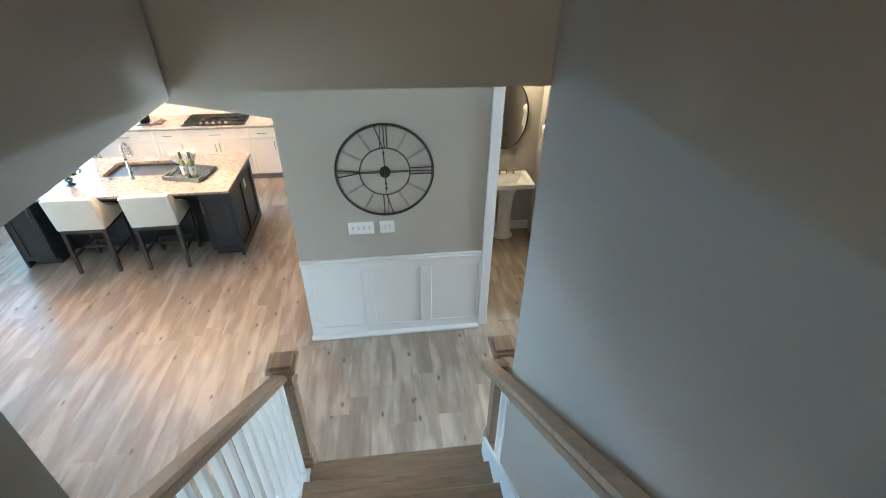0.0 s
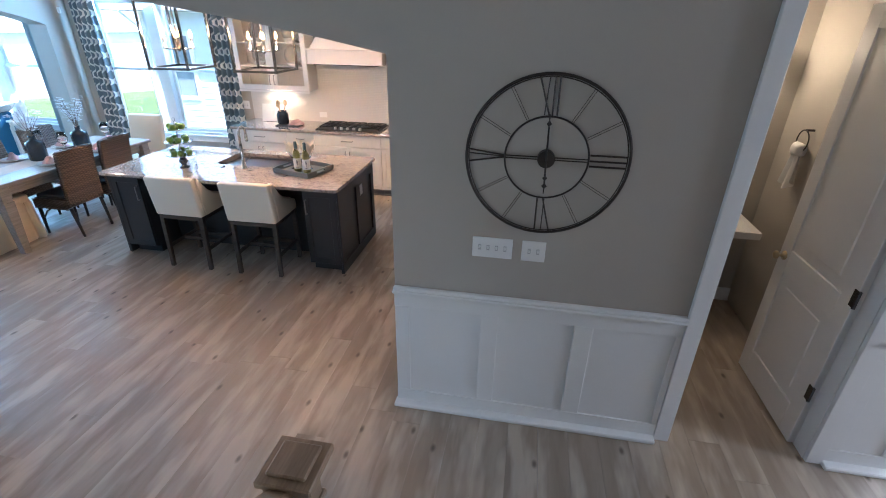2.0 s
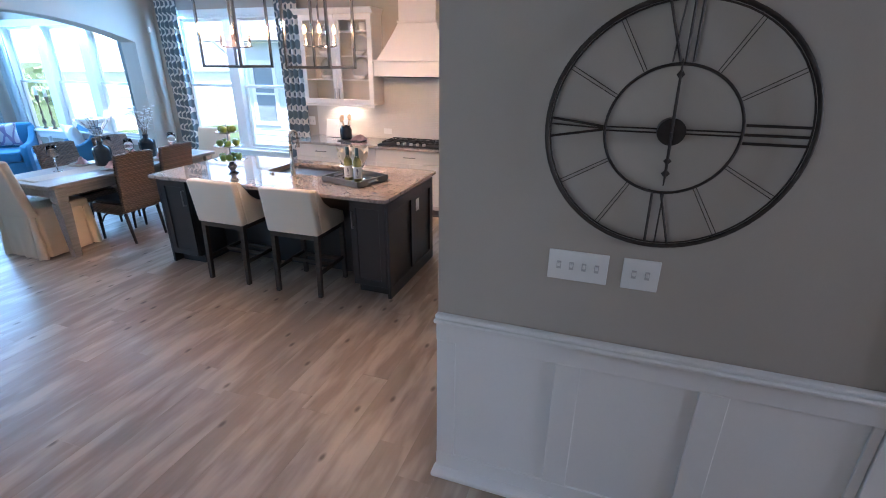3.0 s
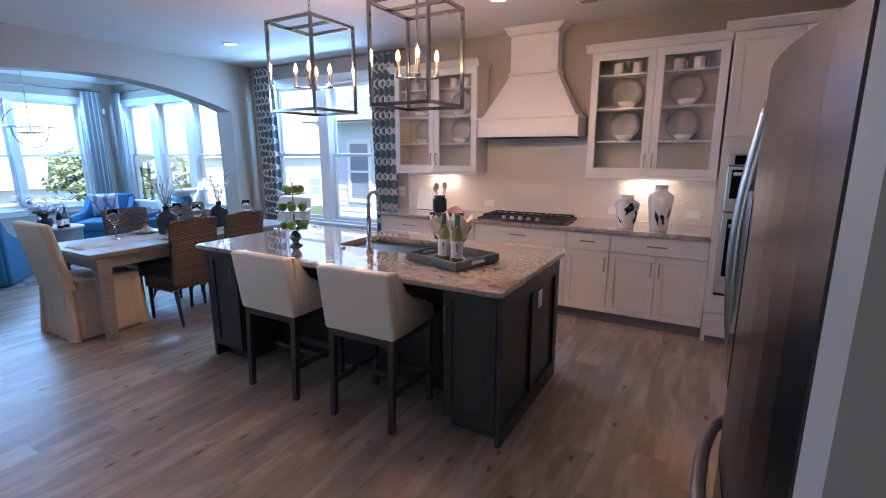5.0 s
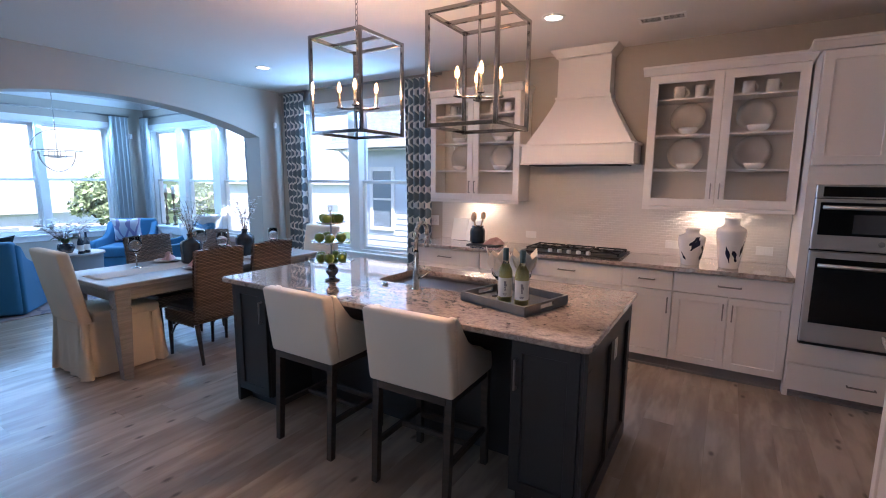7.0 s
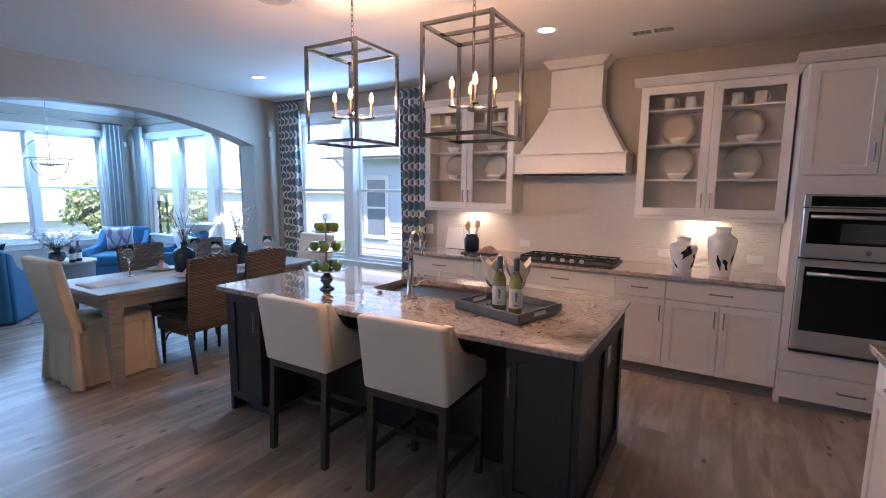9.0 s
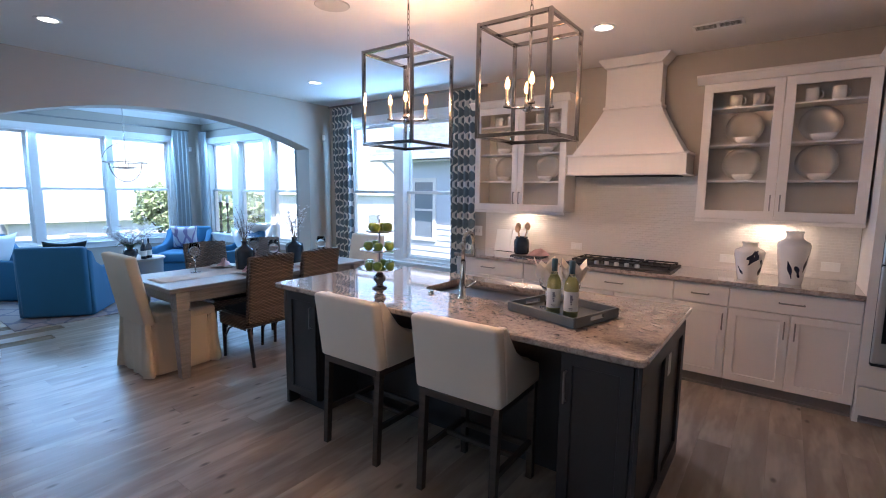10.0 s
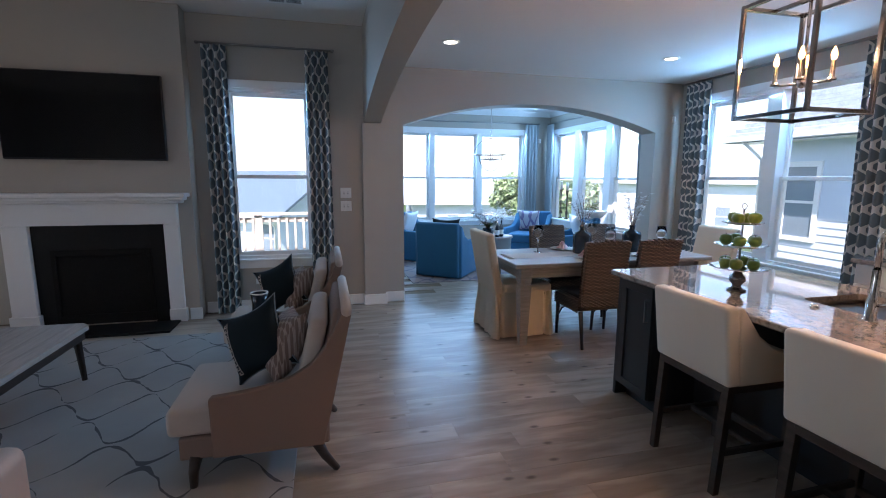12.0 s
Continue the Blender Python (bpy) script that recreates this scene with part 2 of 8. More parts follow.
runner_cloth = plain("oatmeal_linen_runner", (0.50, 0.43, 0.36), 0.9, vary=0.08, fine=260, relief=0.3)
pillow_print = link_pattern("lilac_print_cotton", (0.66, 0.63, 0.66), (0.27, 0.21, 0.36), (0.17, 0.13), 0.25, 0.12, wobble=0.15, which="Object")
stripe_cloth = link_pattern("chevron_silk", (0.17, 0.125, 0.105), (0.36, 0.30, 0.265), (0.05, 0.03), 0.35, 0.12, wobble=0.03, which="Object")
trellis = link_pattern("slate_trellis_curtain", (0.13, 0.17, 0.195), (0.74, 0.74, 0.70), (0.145, 0.19), 0.20, 0.10, square=1.2)
rug_grey = link_pattern("grey_trellis_rug", (0.35, 0.355, 0.345), (0.08, 0.086, 0.095), (0.62, 0.50), 0.22, 0.02, wobble=0.16, which="Object", rough=0.95, ragged=True)
rug_blue = link_pattern("blue_trellis_rug", (0.07, 0.10, 0.15), (0.03, 0.045, 0.08), (0.5, 0.42), 0.22, 0.05, wobble=0.1, which="Object", rough=0.95)
rug_bay = link_pattern("faded_bay_rug", (0.30, 0.25, 0.25), (0.16, 0.15, 0.19), (0.5, 0.4), 0.25, 0.08, wobble=0.4, which="Object", rough=0.95)


def wicker_mat(name):
    """Woven rattan: rounded horizontal strands, over and under upright canes, each strand with its own tone."""
    n = Nodes(name)
    sep = n.t.nodes.new("ShaderNodeSeparateXYZ")
    n.link(n.coords(), sep.inputs[0])
    along = n.math("ADD", sep.outputs[0], sep.outputs[1])
    cane = n.math("MULTIPLY", along, 1 / 0.030)
    over = n.math("MULTIPLY", n.math("SINE", n.math("MULTIPLY", cane, math.pi)), 0.5)
    row = n.math("MULTIPLY", sep.outputs[2], 1 / 0.0135)
    odd = n.math("MULTIPLY", n.math("SUBTRACT", n.math("MODULO", n.math("FLOOR", row), 2.0), 0.5), 2.0)
    strand = n.math("SINE", n.math("MULTIPLY", n.math("FRACT", row), math.pi))
    high = n.math("MULTIPLY", strand, n.math("ADD", n.math("MULTIPLY", n.math("MULTIPLY", over, odd), 0.5), 0.7))
    tone = n.t.nodes.new("ShaderNodeTexWhiteNoise")
    tone.noise_dimensions = "1D"
    n.link(n.math("FLOOR", row), tone.inputs["W"])
    grain = n.noise(n.coords(scale=(6, 6, 60)), 6.0, 4)
    # strand height also darkens the low gaps, crease shade put into the colour
    k = n.math("ADD", n.math("MULTIPLY", high, 0.62), n.math("ADD", n.math("MULTIPLY", tone.outputs["Value"], 0.22), n.math("MULTIPLY", grain, 0.3)))
    c = n.ramp(k, ((0.2, (0.028, 0.017, 0.012)), (0.55, (0.118, 0.078, 0.054)), (0.95, (0.24, 0.172, 0.125))))
    n.bump(high, 0.7, 0.004)
    return n.done(c, 0.5)


dark_wood = wood_mat("espresso_wood", (0.018, 0.013, 0.010), (0.045, 0.032, 0.025), 0.4)
stool_wood = wood_mat("weathered_dark_oak", (0.035, 0.027, 0.021), (0.085, 0.065, 0.05), 0.5)
rail_wood = wood_mat("taupe_stained_rail_oak", (0.19, 0.122, 0.072), (0.34, 0.232, 0.145), 0.42, (14, 1.4, 14))
tread_wood = wood_mat("stained_oak_tread", (0.17, 0.115, 0.07), (0.31, 0.22, 0.14), 0.38, (1.2, 14, 14))
table_wood = wood_mat("grey_washed_wood", (0.20, 0.18, 0.165), (0.36, 0.33, 0.30), 0.45, (14, 1.2, 14))
bench_wood = wood_mat("whitewashed_planks", (0.30, 0.28, 0.26), (0.48, 0.45, 0.42), 0.5, (1.2, 14, 14))
wicker = wicker_mat("brown_woven_rattan")
navy_ceramic = plain("navy_glazed_ceramic", (0.012, 0.022, 0.035), 0.25, vary=0.2)
white_ceramic = plain("white_glazed_china", (0.78, 0.76, 0.73), 0.2, vary=0.02, relief=0.02)
ink = plain("ink_blue_glaze", (0.02, 0.022, 0.045), 0.25, vary=0.2)
grey_tray = plain("grey_shagreen_tray", (0.15, 0.165, 0.165), 0.45, vary=0.15, fine=200, relief=0.3)
apple_green = plain("green_apple_skin", (0.16, 0.24, 0.035), 0.35, vary=0.3, big=18, fine=90)
leaf_green = plain("green_leaf", (0.05, 0.11, 0.03), 0.5, vary=0.4, big=9)
petal = plain("white_petal", (0.76, 0.74, 0.74), 0.7, vary=0.05)
twig = plain("dry_twig", (0.16, 0.11, 0.08), 0.8, vary=0.3)
wine_glass_green = glass_mat("pale_green_bottle_glass", (0.93, 0.96, 0.78), 0.02)
paper_label = plain("paper_label", (0.75, 0.74, 0.71), 0.7, vary=0.03)
plate_plastic = plain("white_switch_plastic", (0.77, 0.77, 0.75), 0.35, vary=0.02)
tv_black = plain("tv_screen", (0.006, 0.006, 0.007), 0.10, vary=0.1, relief=0.0, Specular_IOR_Level=0.3)
soot = plain("sooty_firebox", (0.012, 0.011, 0.010), 0.9, vary=0.4, relief=0.3, Specular_IOR_Level=0.2)
slate = plain("black_slate_hearth", (0.010, 0.0095, 0.009), 0.5, vary=0.3, relief=0.2, Specular_IOR_Level=0.2)
brass_knob = plain("aged_brass", (0.42, 0.33, 0.2), 0.3, 1.0)
mirror_mat = plain("mirror_silver", (0.85, 0.86, 0.85), 0.03, 1.0, vary=0.01, relief=0.0)
bulb_glow = glow("candle_bulb_glow", (1.0, 0.50, 0.18), 5.5)
lens_glow = glow("recessed_lens_glow", (1.0, 0.86, 0.68), 5.0)
bar_glow = glow("powder_lamp_glow", (1.0, 0.78, 0.5), 8.0)
strip_glow = glow("under_cabinet_lens", (1.0, 0.82, 0.6), 3.0)
siding = plain("pale_blue_lap_siding", (0.62, 0.68, 0.74), 0.6, vary=0.04)
cream_siding = plain("cream_siding", (0.70, 0.66, 0.6), 0.6, vary=0.05)
slate_shingle = plain("blue_grey_roof_shingles", (0.095, 0.14, 0.18), 0.85, vary=0.25, big=6, fine=30, relief=0.5)
shingle = plain("grey_roof_shingles", (0.34, 0.39, 0.44), 0.85, vary=0.3, big=6, fine=30, relief=0.5)
deck_wood = wood_mat("deck_pine", (0.46, 0.42, 0.37), (0.62, 0.58, 0.52), 0.7)
lawn = plain("mown_grass", (0.06, 0.10, 0.03), 0.95, vary=0.4, big=0.6, fine=30, relief=0.6)
foliage = plain("tree_leaves", (0.30, 0.38, 0.20), 0.6, vary=0.4, big=1.2, fine=20)
bark = plain("tree_bark", (0.09, 0.065, 0.045), 0.9, vary=0.3, relief=0.6)

# ---- shape helpers ----


def box(bm, x0, x1, y0, y1, z0, z1, b=0.0, seg=1):
    vs = [bm.verts.new(p) for p in ((x0, y0, z0), (x1, y0, z0), (x1, y1, z0), (x0, y1, z0), (x0, y0, z1), (x1, y0, z1), (x1, y1, z1), (x0, y1, z1))]
    fs = [bm.faces.new([vs[i] for i in f]) for f in ((3, 2, 1, 0), (4, 5, 6, 7), (0, 1, 5, 4), (1, 2, 6, 5), (2, 3, 7, 6), (3, 0, 4, 7))]
    if b:
        es = list({e for f in fs for e in f.edges})
        bmesh.ops.bevel(bm, geom=es, offset=b, segments=seg, affect="EDGES", profile=0.5)
    return bm


def boxes(*rows, b=0.0, seg=1):
    bm = bmesh.new()
    for r in rows:
        box(bm, *r, b=b, seg=seg)
    return bm


def lathe(bm, profile, segs=24, at=(0, 0, 0), squash=1.0):
    """Turns a profile of (radius, height) about the z axis."""
    rings = []
    for r, z in profile:
        if r < 1e-5:
            rings.append([bm.verts.new((at[0], at[1], at[2] + z))])
        else:
            rings.append([bm.verts.new((at[0] + r * math.cos(2 * math.pi * i / segs), at[1] + squash * r * math.sin(2 * math.pi * i / segs), at[2] + z)) for i in range(segs)])
    for a, c in zip(rings, rings[1:]):
        for i in range(segs):
            j = (i + 1) % segs
            if len(a) == 1 and len(c) == 1:
                continue
            if len(a) == 1:
                bm.faces.new((a[0], c[j], c[i]))
            elif len(c) == 1:
                bm.faces.new((a[i], a[j], c[0]))
            else:
                bm.faces.new((a[i], a[j], c[j], c[i]))
    return bm


def tube(bm, pts, r, segs=8, closed=False):
    """A round bar along the points."""
    pts = [Vector(p) for p in pts]
    rad = r if isinstance(r, (list, tuple)) else [r] * len(pts)
    rings, n, s = [], len(pts), None
    for i, p in enumerate(pts):
        a = pts[(i - 1) % n] if (i or closed) else p
        c = pts[(i + 1) % n] if (i < n - 1 or closed) else p
        d = (c - a).normalized()
        if s is None:
            s = d.cross(Vector((0, 0, 1)) if abs(d.z) < 0.9 else Vector((1, 0, 0)))
        s = (s - d * s.dot(d)).normalized()
        u = s.cross(d)
        rings.append([bm.verts.new(p + rad[i] * (math.cos(2 * math.pi * k / segs) * s + math.sin(2 * math.pi * k / segs) * u)) for k in range(segs)])
    for i in range(n if closed else n - 1):
        a, c = rings[i], rings[(i + 1) % n]
        for k in range(segs):
            j = (k + 1) % segs
            bm.faces.new((a[k], a[j], c[j], c[k]))
    if not closed:
        bm.faces.new(rings[0][::-1]), bm.faces.new(rings[-1])
    return bm


def prism(bm, outline, axis, lo, hi):
    """Extrudes a flat outline of (u, v): axis 'x' takes (y, z), 'y' takes (x, z), 'z' takes (x, y)."""
    put = {"x": lambda u, v, w: (w, u, v), "y": lambda u, v, w: (u, w, v), "z": lambda u, v, w: (u, v, w)}[axis]
    a = [bm.verts.new(put(u, v, lo)) for u, v in outline]
    c = [bm.verts.new(put(u, v, hi)) for u, v in outline]
    bm.faces.new(a), bm.faces.new(c[::-1])
    for i in range(len(a)):
        j = (i + 1) % len(a)
        bm.faces.new((a[i], c[i], c[j], a[j]))
    bmesh.ops.recalc_face_normals(bm, faces=bm.faces[:])
    return bm


def sheet(bm, f, nu, nv, uv=None):
    """A grid of points f(i / nu, j / nv); uv gives cloth coordinates in metres."""
    g = [[bm.verts.new(f(i / nu, j / nv)) for j in range(nv + 1)] for i in range(nu + 1)]
    lay = bm.loops.layers.uv.verify() if uv else None
    for i in range(nu):
        for j in range(nv):
            fc = bm.faces.new((g[i][j], g[i + 1][j], g[i + 1][j + 1], g[i][j + 1]))
            if uv:
                for lp, (a, c) in zip(fc.loops, ((i, j), (i + 1, j), (i + 1, j + 1), (i, j + 1))):
                    lp[lay].uv = uv(a / nu, c / nv)
    return bm


def cushion(bm, w, d, h, m=None, n=10, pinch=0.35, puff=0.45):
    """A stuffed cushion w by d, h thick in the middle, with pinched corners, lying flat about its centre."""
    def point(s):
        def f(u, v):
            a, c = 2 * u - 1, 2 * v - 1
            k = max(0.0, (1 - abs(a) ** 2.6) * (1 - abs(c) ** 2.6)) ** puff
            q = 1 - pinch * 0.25 * (1 - abs(a) ** 2) * abs(c) ** 3
            q2 = 1 - pinch * 0.25 * (1 - abs(c) ** 2) * abs(a) ** 3
            p = Vector((a * w / 2 * q2, c * d / 2 * q, s * h / 2 * k))
            return m @ p if m else p
        return f
    sheet(bm, point(1), n, n), sheet(bm, point(-1), n, n)
    bmesh.ops.remove_doubles(bm, verts=bm.verts[:], dist=0.0005)
    bmesh.ops.recalc_face_normals(bm, faces=bm.faces[:])
    return bm


def part(name, bm, material, parent=None, label="", smooth=False):
    me = bpy.data.meshes.new(name)
    bm.to_mesh(me)
    bm.free()
    me.materials.append(material)
    if smooth:
        me.polygons.foreach_set("use_smooth", [True] * len(me.polygons))
    ob = new(name, me)
    ob.parent = parent
    if label:
        ob["label"] = label
    return ob


def thing(name, label, category, at=(0, 0, 0), rz=0, group=""):
    ob = new(name)
    ob.matrix_basis = pose(*at, 0, 0, rz)
    ob.empty_display_size = 0.1
    return tagged(ob, label, category, group)


def solid(name, bm, material, label, category, at=(0, 0, 0), rz=0, group="", smooth=False):
    ob = part(name, bm, material, None, "", smooth)
    ob.matrix_basis = pose(*at, 0, 0, rz)
    return tagged(ob, label, category, group)


def structure(name, bm, material, label, category="wall"):
    return tagged(part(name, bm, material), label, category, kind="structure")

# ---- large structure ----
CEIL, LIV_CEIL = 2.84, 3.24
YB, XW, XL = 7.74, -6.98, -6.95       # kitchen back wall, arch wall, living wall
XB = -10.95                           # west wall of the bay
YC = 3.325                            # clock wall's face


def wall_boxes(u0, u1, z0, z1, holes):
    """Rectangles of a wall left standing round its openings (ua, ub, za, zb), in order along u."""
    rows, u = [], u0
    for ua, ub, za, zb in holes:
        rows.append((u, ua, z0, z1))
        if za > z0:
            rows.append((ua, ub, z0, za))
        if zb < z1:
            rows.append((ua, ub, zb, z1))
        u = ub
    rows.append((u, u1, z0, z1))
    return rows


KWIN = [(-6.59, -4.54, 0.62, 2.54)]
BAYN = [(-10.74, -7.70, 0.65, 2.49)]
BAYW = [(4.02, 7.12, 0.65, 2.49)]
LWIN = [(1.83, 2.73, 0.63, 2.50)]
structure("wall_north", boxes(*[(a, b, YB, YB + 0.16, c, d) for a, b, c, d in wall_boxes(-7.28, 0.3, 0, CEIL + 0.1, KWIN)]), wall_paint, "warm greige painted wall behind the kitchen cabinets")
structure("wall_bay_north", boxes(*[(a, b, YB, YB + 0.16, c, d) for a, b, c, d in wall_boxes(XB - 0.16, -7.282, 0, 3.1, BAYN)]), wall_paint, "greige wall with tall windows in the bay")
structure("wall_bay_west", boxes(*[(XB - 0.16, XB, a, b, c, d) for a, b, c, d in wall_boxes(3.44, YB - 0.002, 0, 3.1, BAYW)]), wall_paint, "greige wall with a row of windows in the bay")
structure("wall_bay_south", boxes((XB, -7.282, 3.44, 3.6, 0, 3.1)), wall_paint, "plain greige side wall of the bay")


def arch_outline(u0, u1, a0, a1, spring, crown, top, n=32):
    """Wall from u0 to u1 with a segmental arch opening from a0 to a1."""
    mid, half, h = (a0 + a1) / 2, (a1 - a0) / 2, crown - spring
    rad = (half * half + h * h) / (2 * h)
    pts = [(u0, 0.0), (a0, 0.0)]
    for i in range(n + 1):
        u = a0 + (a1 - a0) * i / n
        pts.append((u, crown - rad + math.sqrt(max(0, rad * rad - (u - mid) ** 2))))
    return pts + [(a1, 0.0), (u1, 0.0), (u1, top), (u0, top)]


structure("wall_arch", prism(bmesh.new(), arch_outline(3.52, YB - 0.002, 3.80, 7.33, 2.17, 2.475, CEIL), "x", XW - 0.3, XW), wall_paint, "greige wall with a wide segmental arch to the bay")


def beam_outline():
    pts = arch_outline(XL + 0.02, -0.655, XL + 0.02, -0.655, 2.17, 2.495, LIV_CEIL)
    return pts[2:-4] + pts[-2:]


structure("arched_beam", prism(bmesh.new(), beam_outline(), "y", YC + 0.002, YC + 0.2), wall_paint, "greige arched beam between the kitchen and living room", "beam")
structure("pilaster", boxes((XL - 0.15, XL + 0.06, YC - 0.02, YC + 0.23, 0, 2.17)), wall_paint, "greige pilaster under the arched beam", "pilaster")
structure("wall_living_west", boxes(*[(XL - 0.16, XL, a, b, c, d) for a, b, c, d in wall_boxes(-3.1, YC + 0.19, 0, LIV_CEIL, LWIN)]), wall_paint, "greige living room wall beside the fireplace")
structure("wall_living_south", boxes(*[(a, b, -3.16, -3.0, c, d) for a, b, c, d in wall_boxes(XL, -0.5, 0, LIV_CEIL, [(-5.2, -1.6, 0.6, 2.55)])]), wall_paint, "greige living room wall with a broad unseen window")
structure("chimney_breast", boxes((XL + 0.002, XL + 0.22, -0.26, 1.5, 0, LIV_CEIL)), wall_paint, "greige chimney breast above the fireplace", "chimney breast")
# clock wall, powder room and the front room beside it
DOOR = (1.05, 1.85, 0.0, 2.455)
structure("wall_clock", boxes(*[(a, b, YC, YC + 0.12, c, d) for a, b, c, d in wall_boxes(-0.655, 2.26, 0, CEIL, [DOOR])]), wall_paint, "greige wall that carries the large clock")
structure("wall_kitchen_east", boxes((0.14, 0.26, YC + 0.122, YB - 0.002, 0, CEIL)), wall_paint, "greige wall behind the refrigerator")
structure("wall_powder_north", boxes((0.262, 2.02, 5.15, 5.27, 0, CEIL)), wall_paint, "warm greige powder room wall behind the basin")
structure("wall_powder_east", boxes((2.02, 2.26, YC + 0.122, 5.27, 0, CEIL)), wall_paint, "warm greige powder room side wall")
structure("wall_front_room", boxes((0.262, 6.1, YB, YB + 0.16, 0, CEIL), (2.142, 2.26, 5.272, YB - 0.002, 0, CEIL)), wall_paint, "greige wall of the front room")
# both openings are unseen, cut for the east fill lamps
structure("wall_front_east", boxes(*[(6.0, 6.16, a, b, c, d) for a, b, c, d in wall_boxes(-3.1, YB - 0.002, 0, CEIL, [(1.85, 2.85, 0.9, 2.25), (4.3, 6.1, 0.7, 2.45)])]), wall_paint, "greige front room wall with two added, unseen windows")
structure("wall_front_south", boxes((0.87, 6.0, -3.1, -2.98, 0, CEIL)), wall_paint, "plain greige wall of the front room")
# the stairwell: full walls on both sides, open under the left one
SX0, SX1, HY = -0.50, 0.73, 1.385
structure("wall_stair_right", boxes((SX1, SX1 + 0.12, -5.2, HY + 0.05, 0, 5.6)), wall_paint, "greige wall beside the stairs")
structure("wall_stair_left", boxes((SX0 - 0.12, SX0, -5.2, 0.42, 0, 5.6), (SX0 - 0.12, SX0, 0.42, HY, CEIL, 5.6)), wall_paint, "greige wall above the stair rail")
structure("wall_stair_header", boxes((SX0 - 0.12, SX1 + 0.12, HY + 0.052, HY + 0.17, CEIL + 0.001, 5.6)), wall_paint, "greige header over the foot of the stairs")
structure("wall_stair_top", boxes((SX0 - 0.12, SX1 + 0.12, -5.32, -5.2, 0, 5.6)), wall_paint, "greige wall at the upper landing")
structure("ceiling_stair", boxes((SX0 - 0.12, SX1 + 0.12, -5.32, HY + 0.17, 5.602, 5.7)), ceiling_paint, "white ceiling over the stairwell", "ceiling")
structure("ceiling_kitchen", boxes((XW, 0.14, YC + 0.202, YB, CEIL, CEIL + 0.1)), ceiling_paint, "flat white kitchen ceiling", "ceiling")
# the second and third boxes are hidden caps that block sun leaking through gaps
structure("ceiling_hall", boxes((SX0 - 0.0015, 6.0, HY + 0.1702, YC + 0.0008, CEIL + 0.002, CEIL + 0.1), (-0.68, 0.2615, YC + 0.001, YC + 0.32, CEIL + 0.102, CEIL + 0.16), (-0.66, 0.2615, YC + 0.001, YC + 0.2015, CEIL + 0.002, CEIL + 0.1), (0.262, 6.0, YC + 0.001, YB, CEIL + 0.002, CEIL + 0.1)), ceiling_paint, "flat white hall ceiling", "ceiling")
structure("ceiling_front", boxes((SX1 + 0.12, 6.0, -3.1, HY + 0.17, CEIL + 0.002, CEIL + 0.1)), ceiling_paint, "flat white front room ceiling", "ceiling")
# the second box is an unseen slab that keeps sun out of the joint
structure("ceiling_living", boxes((XL, SX0 - 0.12, -3.1, YC + 0.2, LIV_CEIL, LIV_CEIL + 0.1), (SX0 - 0.3, SX0 + 0.6, HY + 0.1702, YC + 0.4, LIV_CEIL + 0.102, LIV_CEIL + 0.16)), ceiling_paint, "flat white living room ceiling", "ceiling")
structure("ceiling_bay", boxes((XB, -7.28, 3.6, YB, 2.96, 3.08)), ceiling_paint, "flat white bay ceiling", "ceiling")
structure("wall_living_upper", boxes((SX0 - 0.1196, SX0 - 0.002, HY + 0.1704, YC + 0.0016, CEIL + 0.002, LIV_CEIL + 0.1)), wall_paint, "greige wall step between two ceiling heights")
structure("floor", boxes((XB - 0.2, 6.2, -5.4, YB + 0.2, -0.2, -0.012)), plain("subfloor", (0.2, 0.15, 0.1), 0.8), "subfloor under the oak-look boards", "floor")


# baseboards, crown and casings
def base_run(name, rows, label="white painted baseboard"):
    bm = bmesh.new()
    for x0, x1, y0, y1 in rows:
        box(bm, x0, x1, y0, y1, 0.0, 0.125, 0.004)
        dx, dy = x1 - x0, y1 - y0
        if dx > dy:
            box(bm, x0, x1, y0 - 0.012, y1 + 0.0, 0.0, 0.02, 0.004)
        else:
            box(bm, x0 - 0.0, x1 + 0.012, y0, y1, 0.0, 0.02, 0.004)
    structure(name, bm, trim_white, label, "baseboard")


base_run("baseboard_living", [(XL, XL + 0.016, 1.522, YC - 0.02), (XL + 0.22, XL + 0.236, 1.40, 1.52)])
base_run("baseboard_arch", [(XW, XW + 0.016, 3.56, 3.80), (XW, XW + 0.016, 7.33, YB - 0.02)])
base_run("baseboard_pilaster", [(XL + 0.06, XL + 0.078, YC - 0.035, YC + 0.245), (XL, XL + 0.06, YC - 0.036, YC - 0.02)])
base_run("baseboard_kitchen", [(-6.96, -4.16, YB - 0.016, YB)])
base_run("baseboard_bay", [(XB, XB + 0.016, 3.6, YB - 0.02), (XB + 0.02, -7.3, YB - 0.016, YB)])
base_run("baseboard_powder", [(0.27, 2.02, 5.134, 5.15)])


structure("crown_bay", prism(prism(bmesh.new(), [(YB, 2.96), (YB - 0.09, 2.96), (YB - 0.075, 2.93), (YB - 0.02, 2.87), (YB, 2.86)], "x", XB, -7.28),
                             [(XB, 2.96), (XB + 0.09, 2.96), (XB + 0.075, 2.93), (XB + 0.02, 2.87), (XB, 2.86)], "y", 3.6, YB), trim_white, "white crown moulding in the bay", "trim")


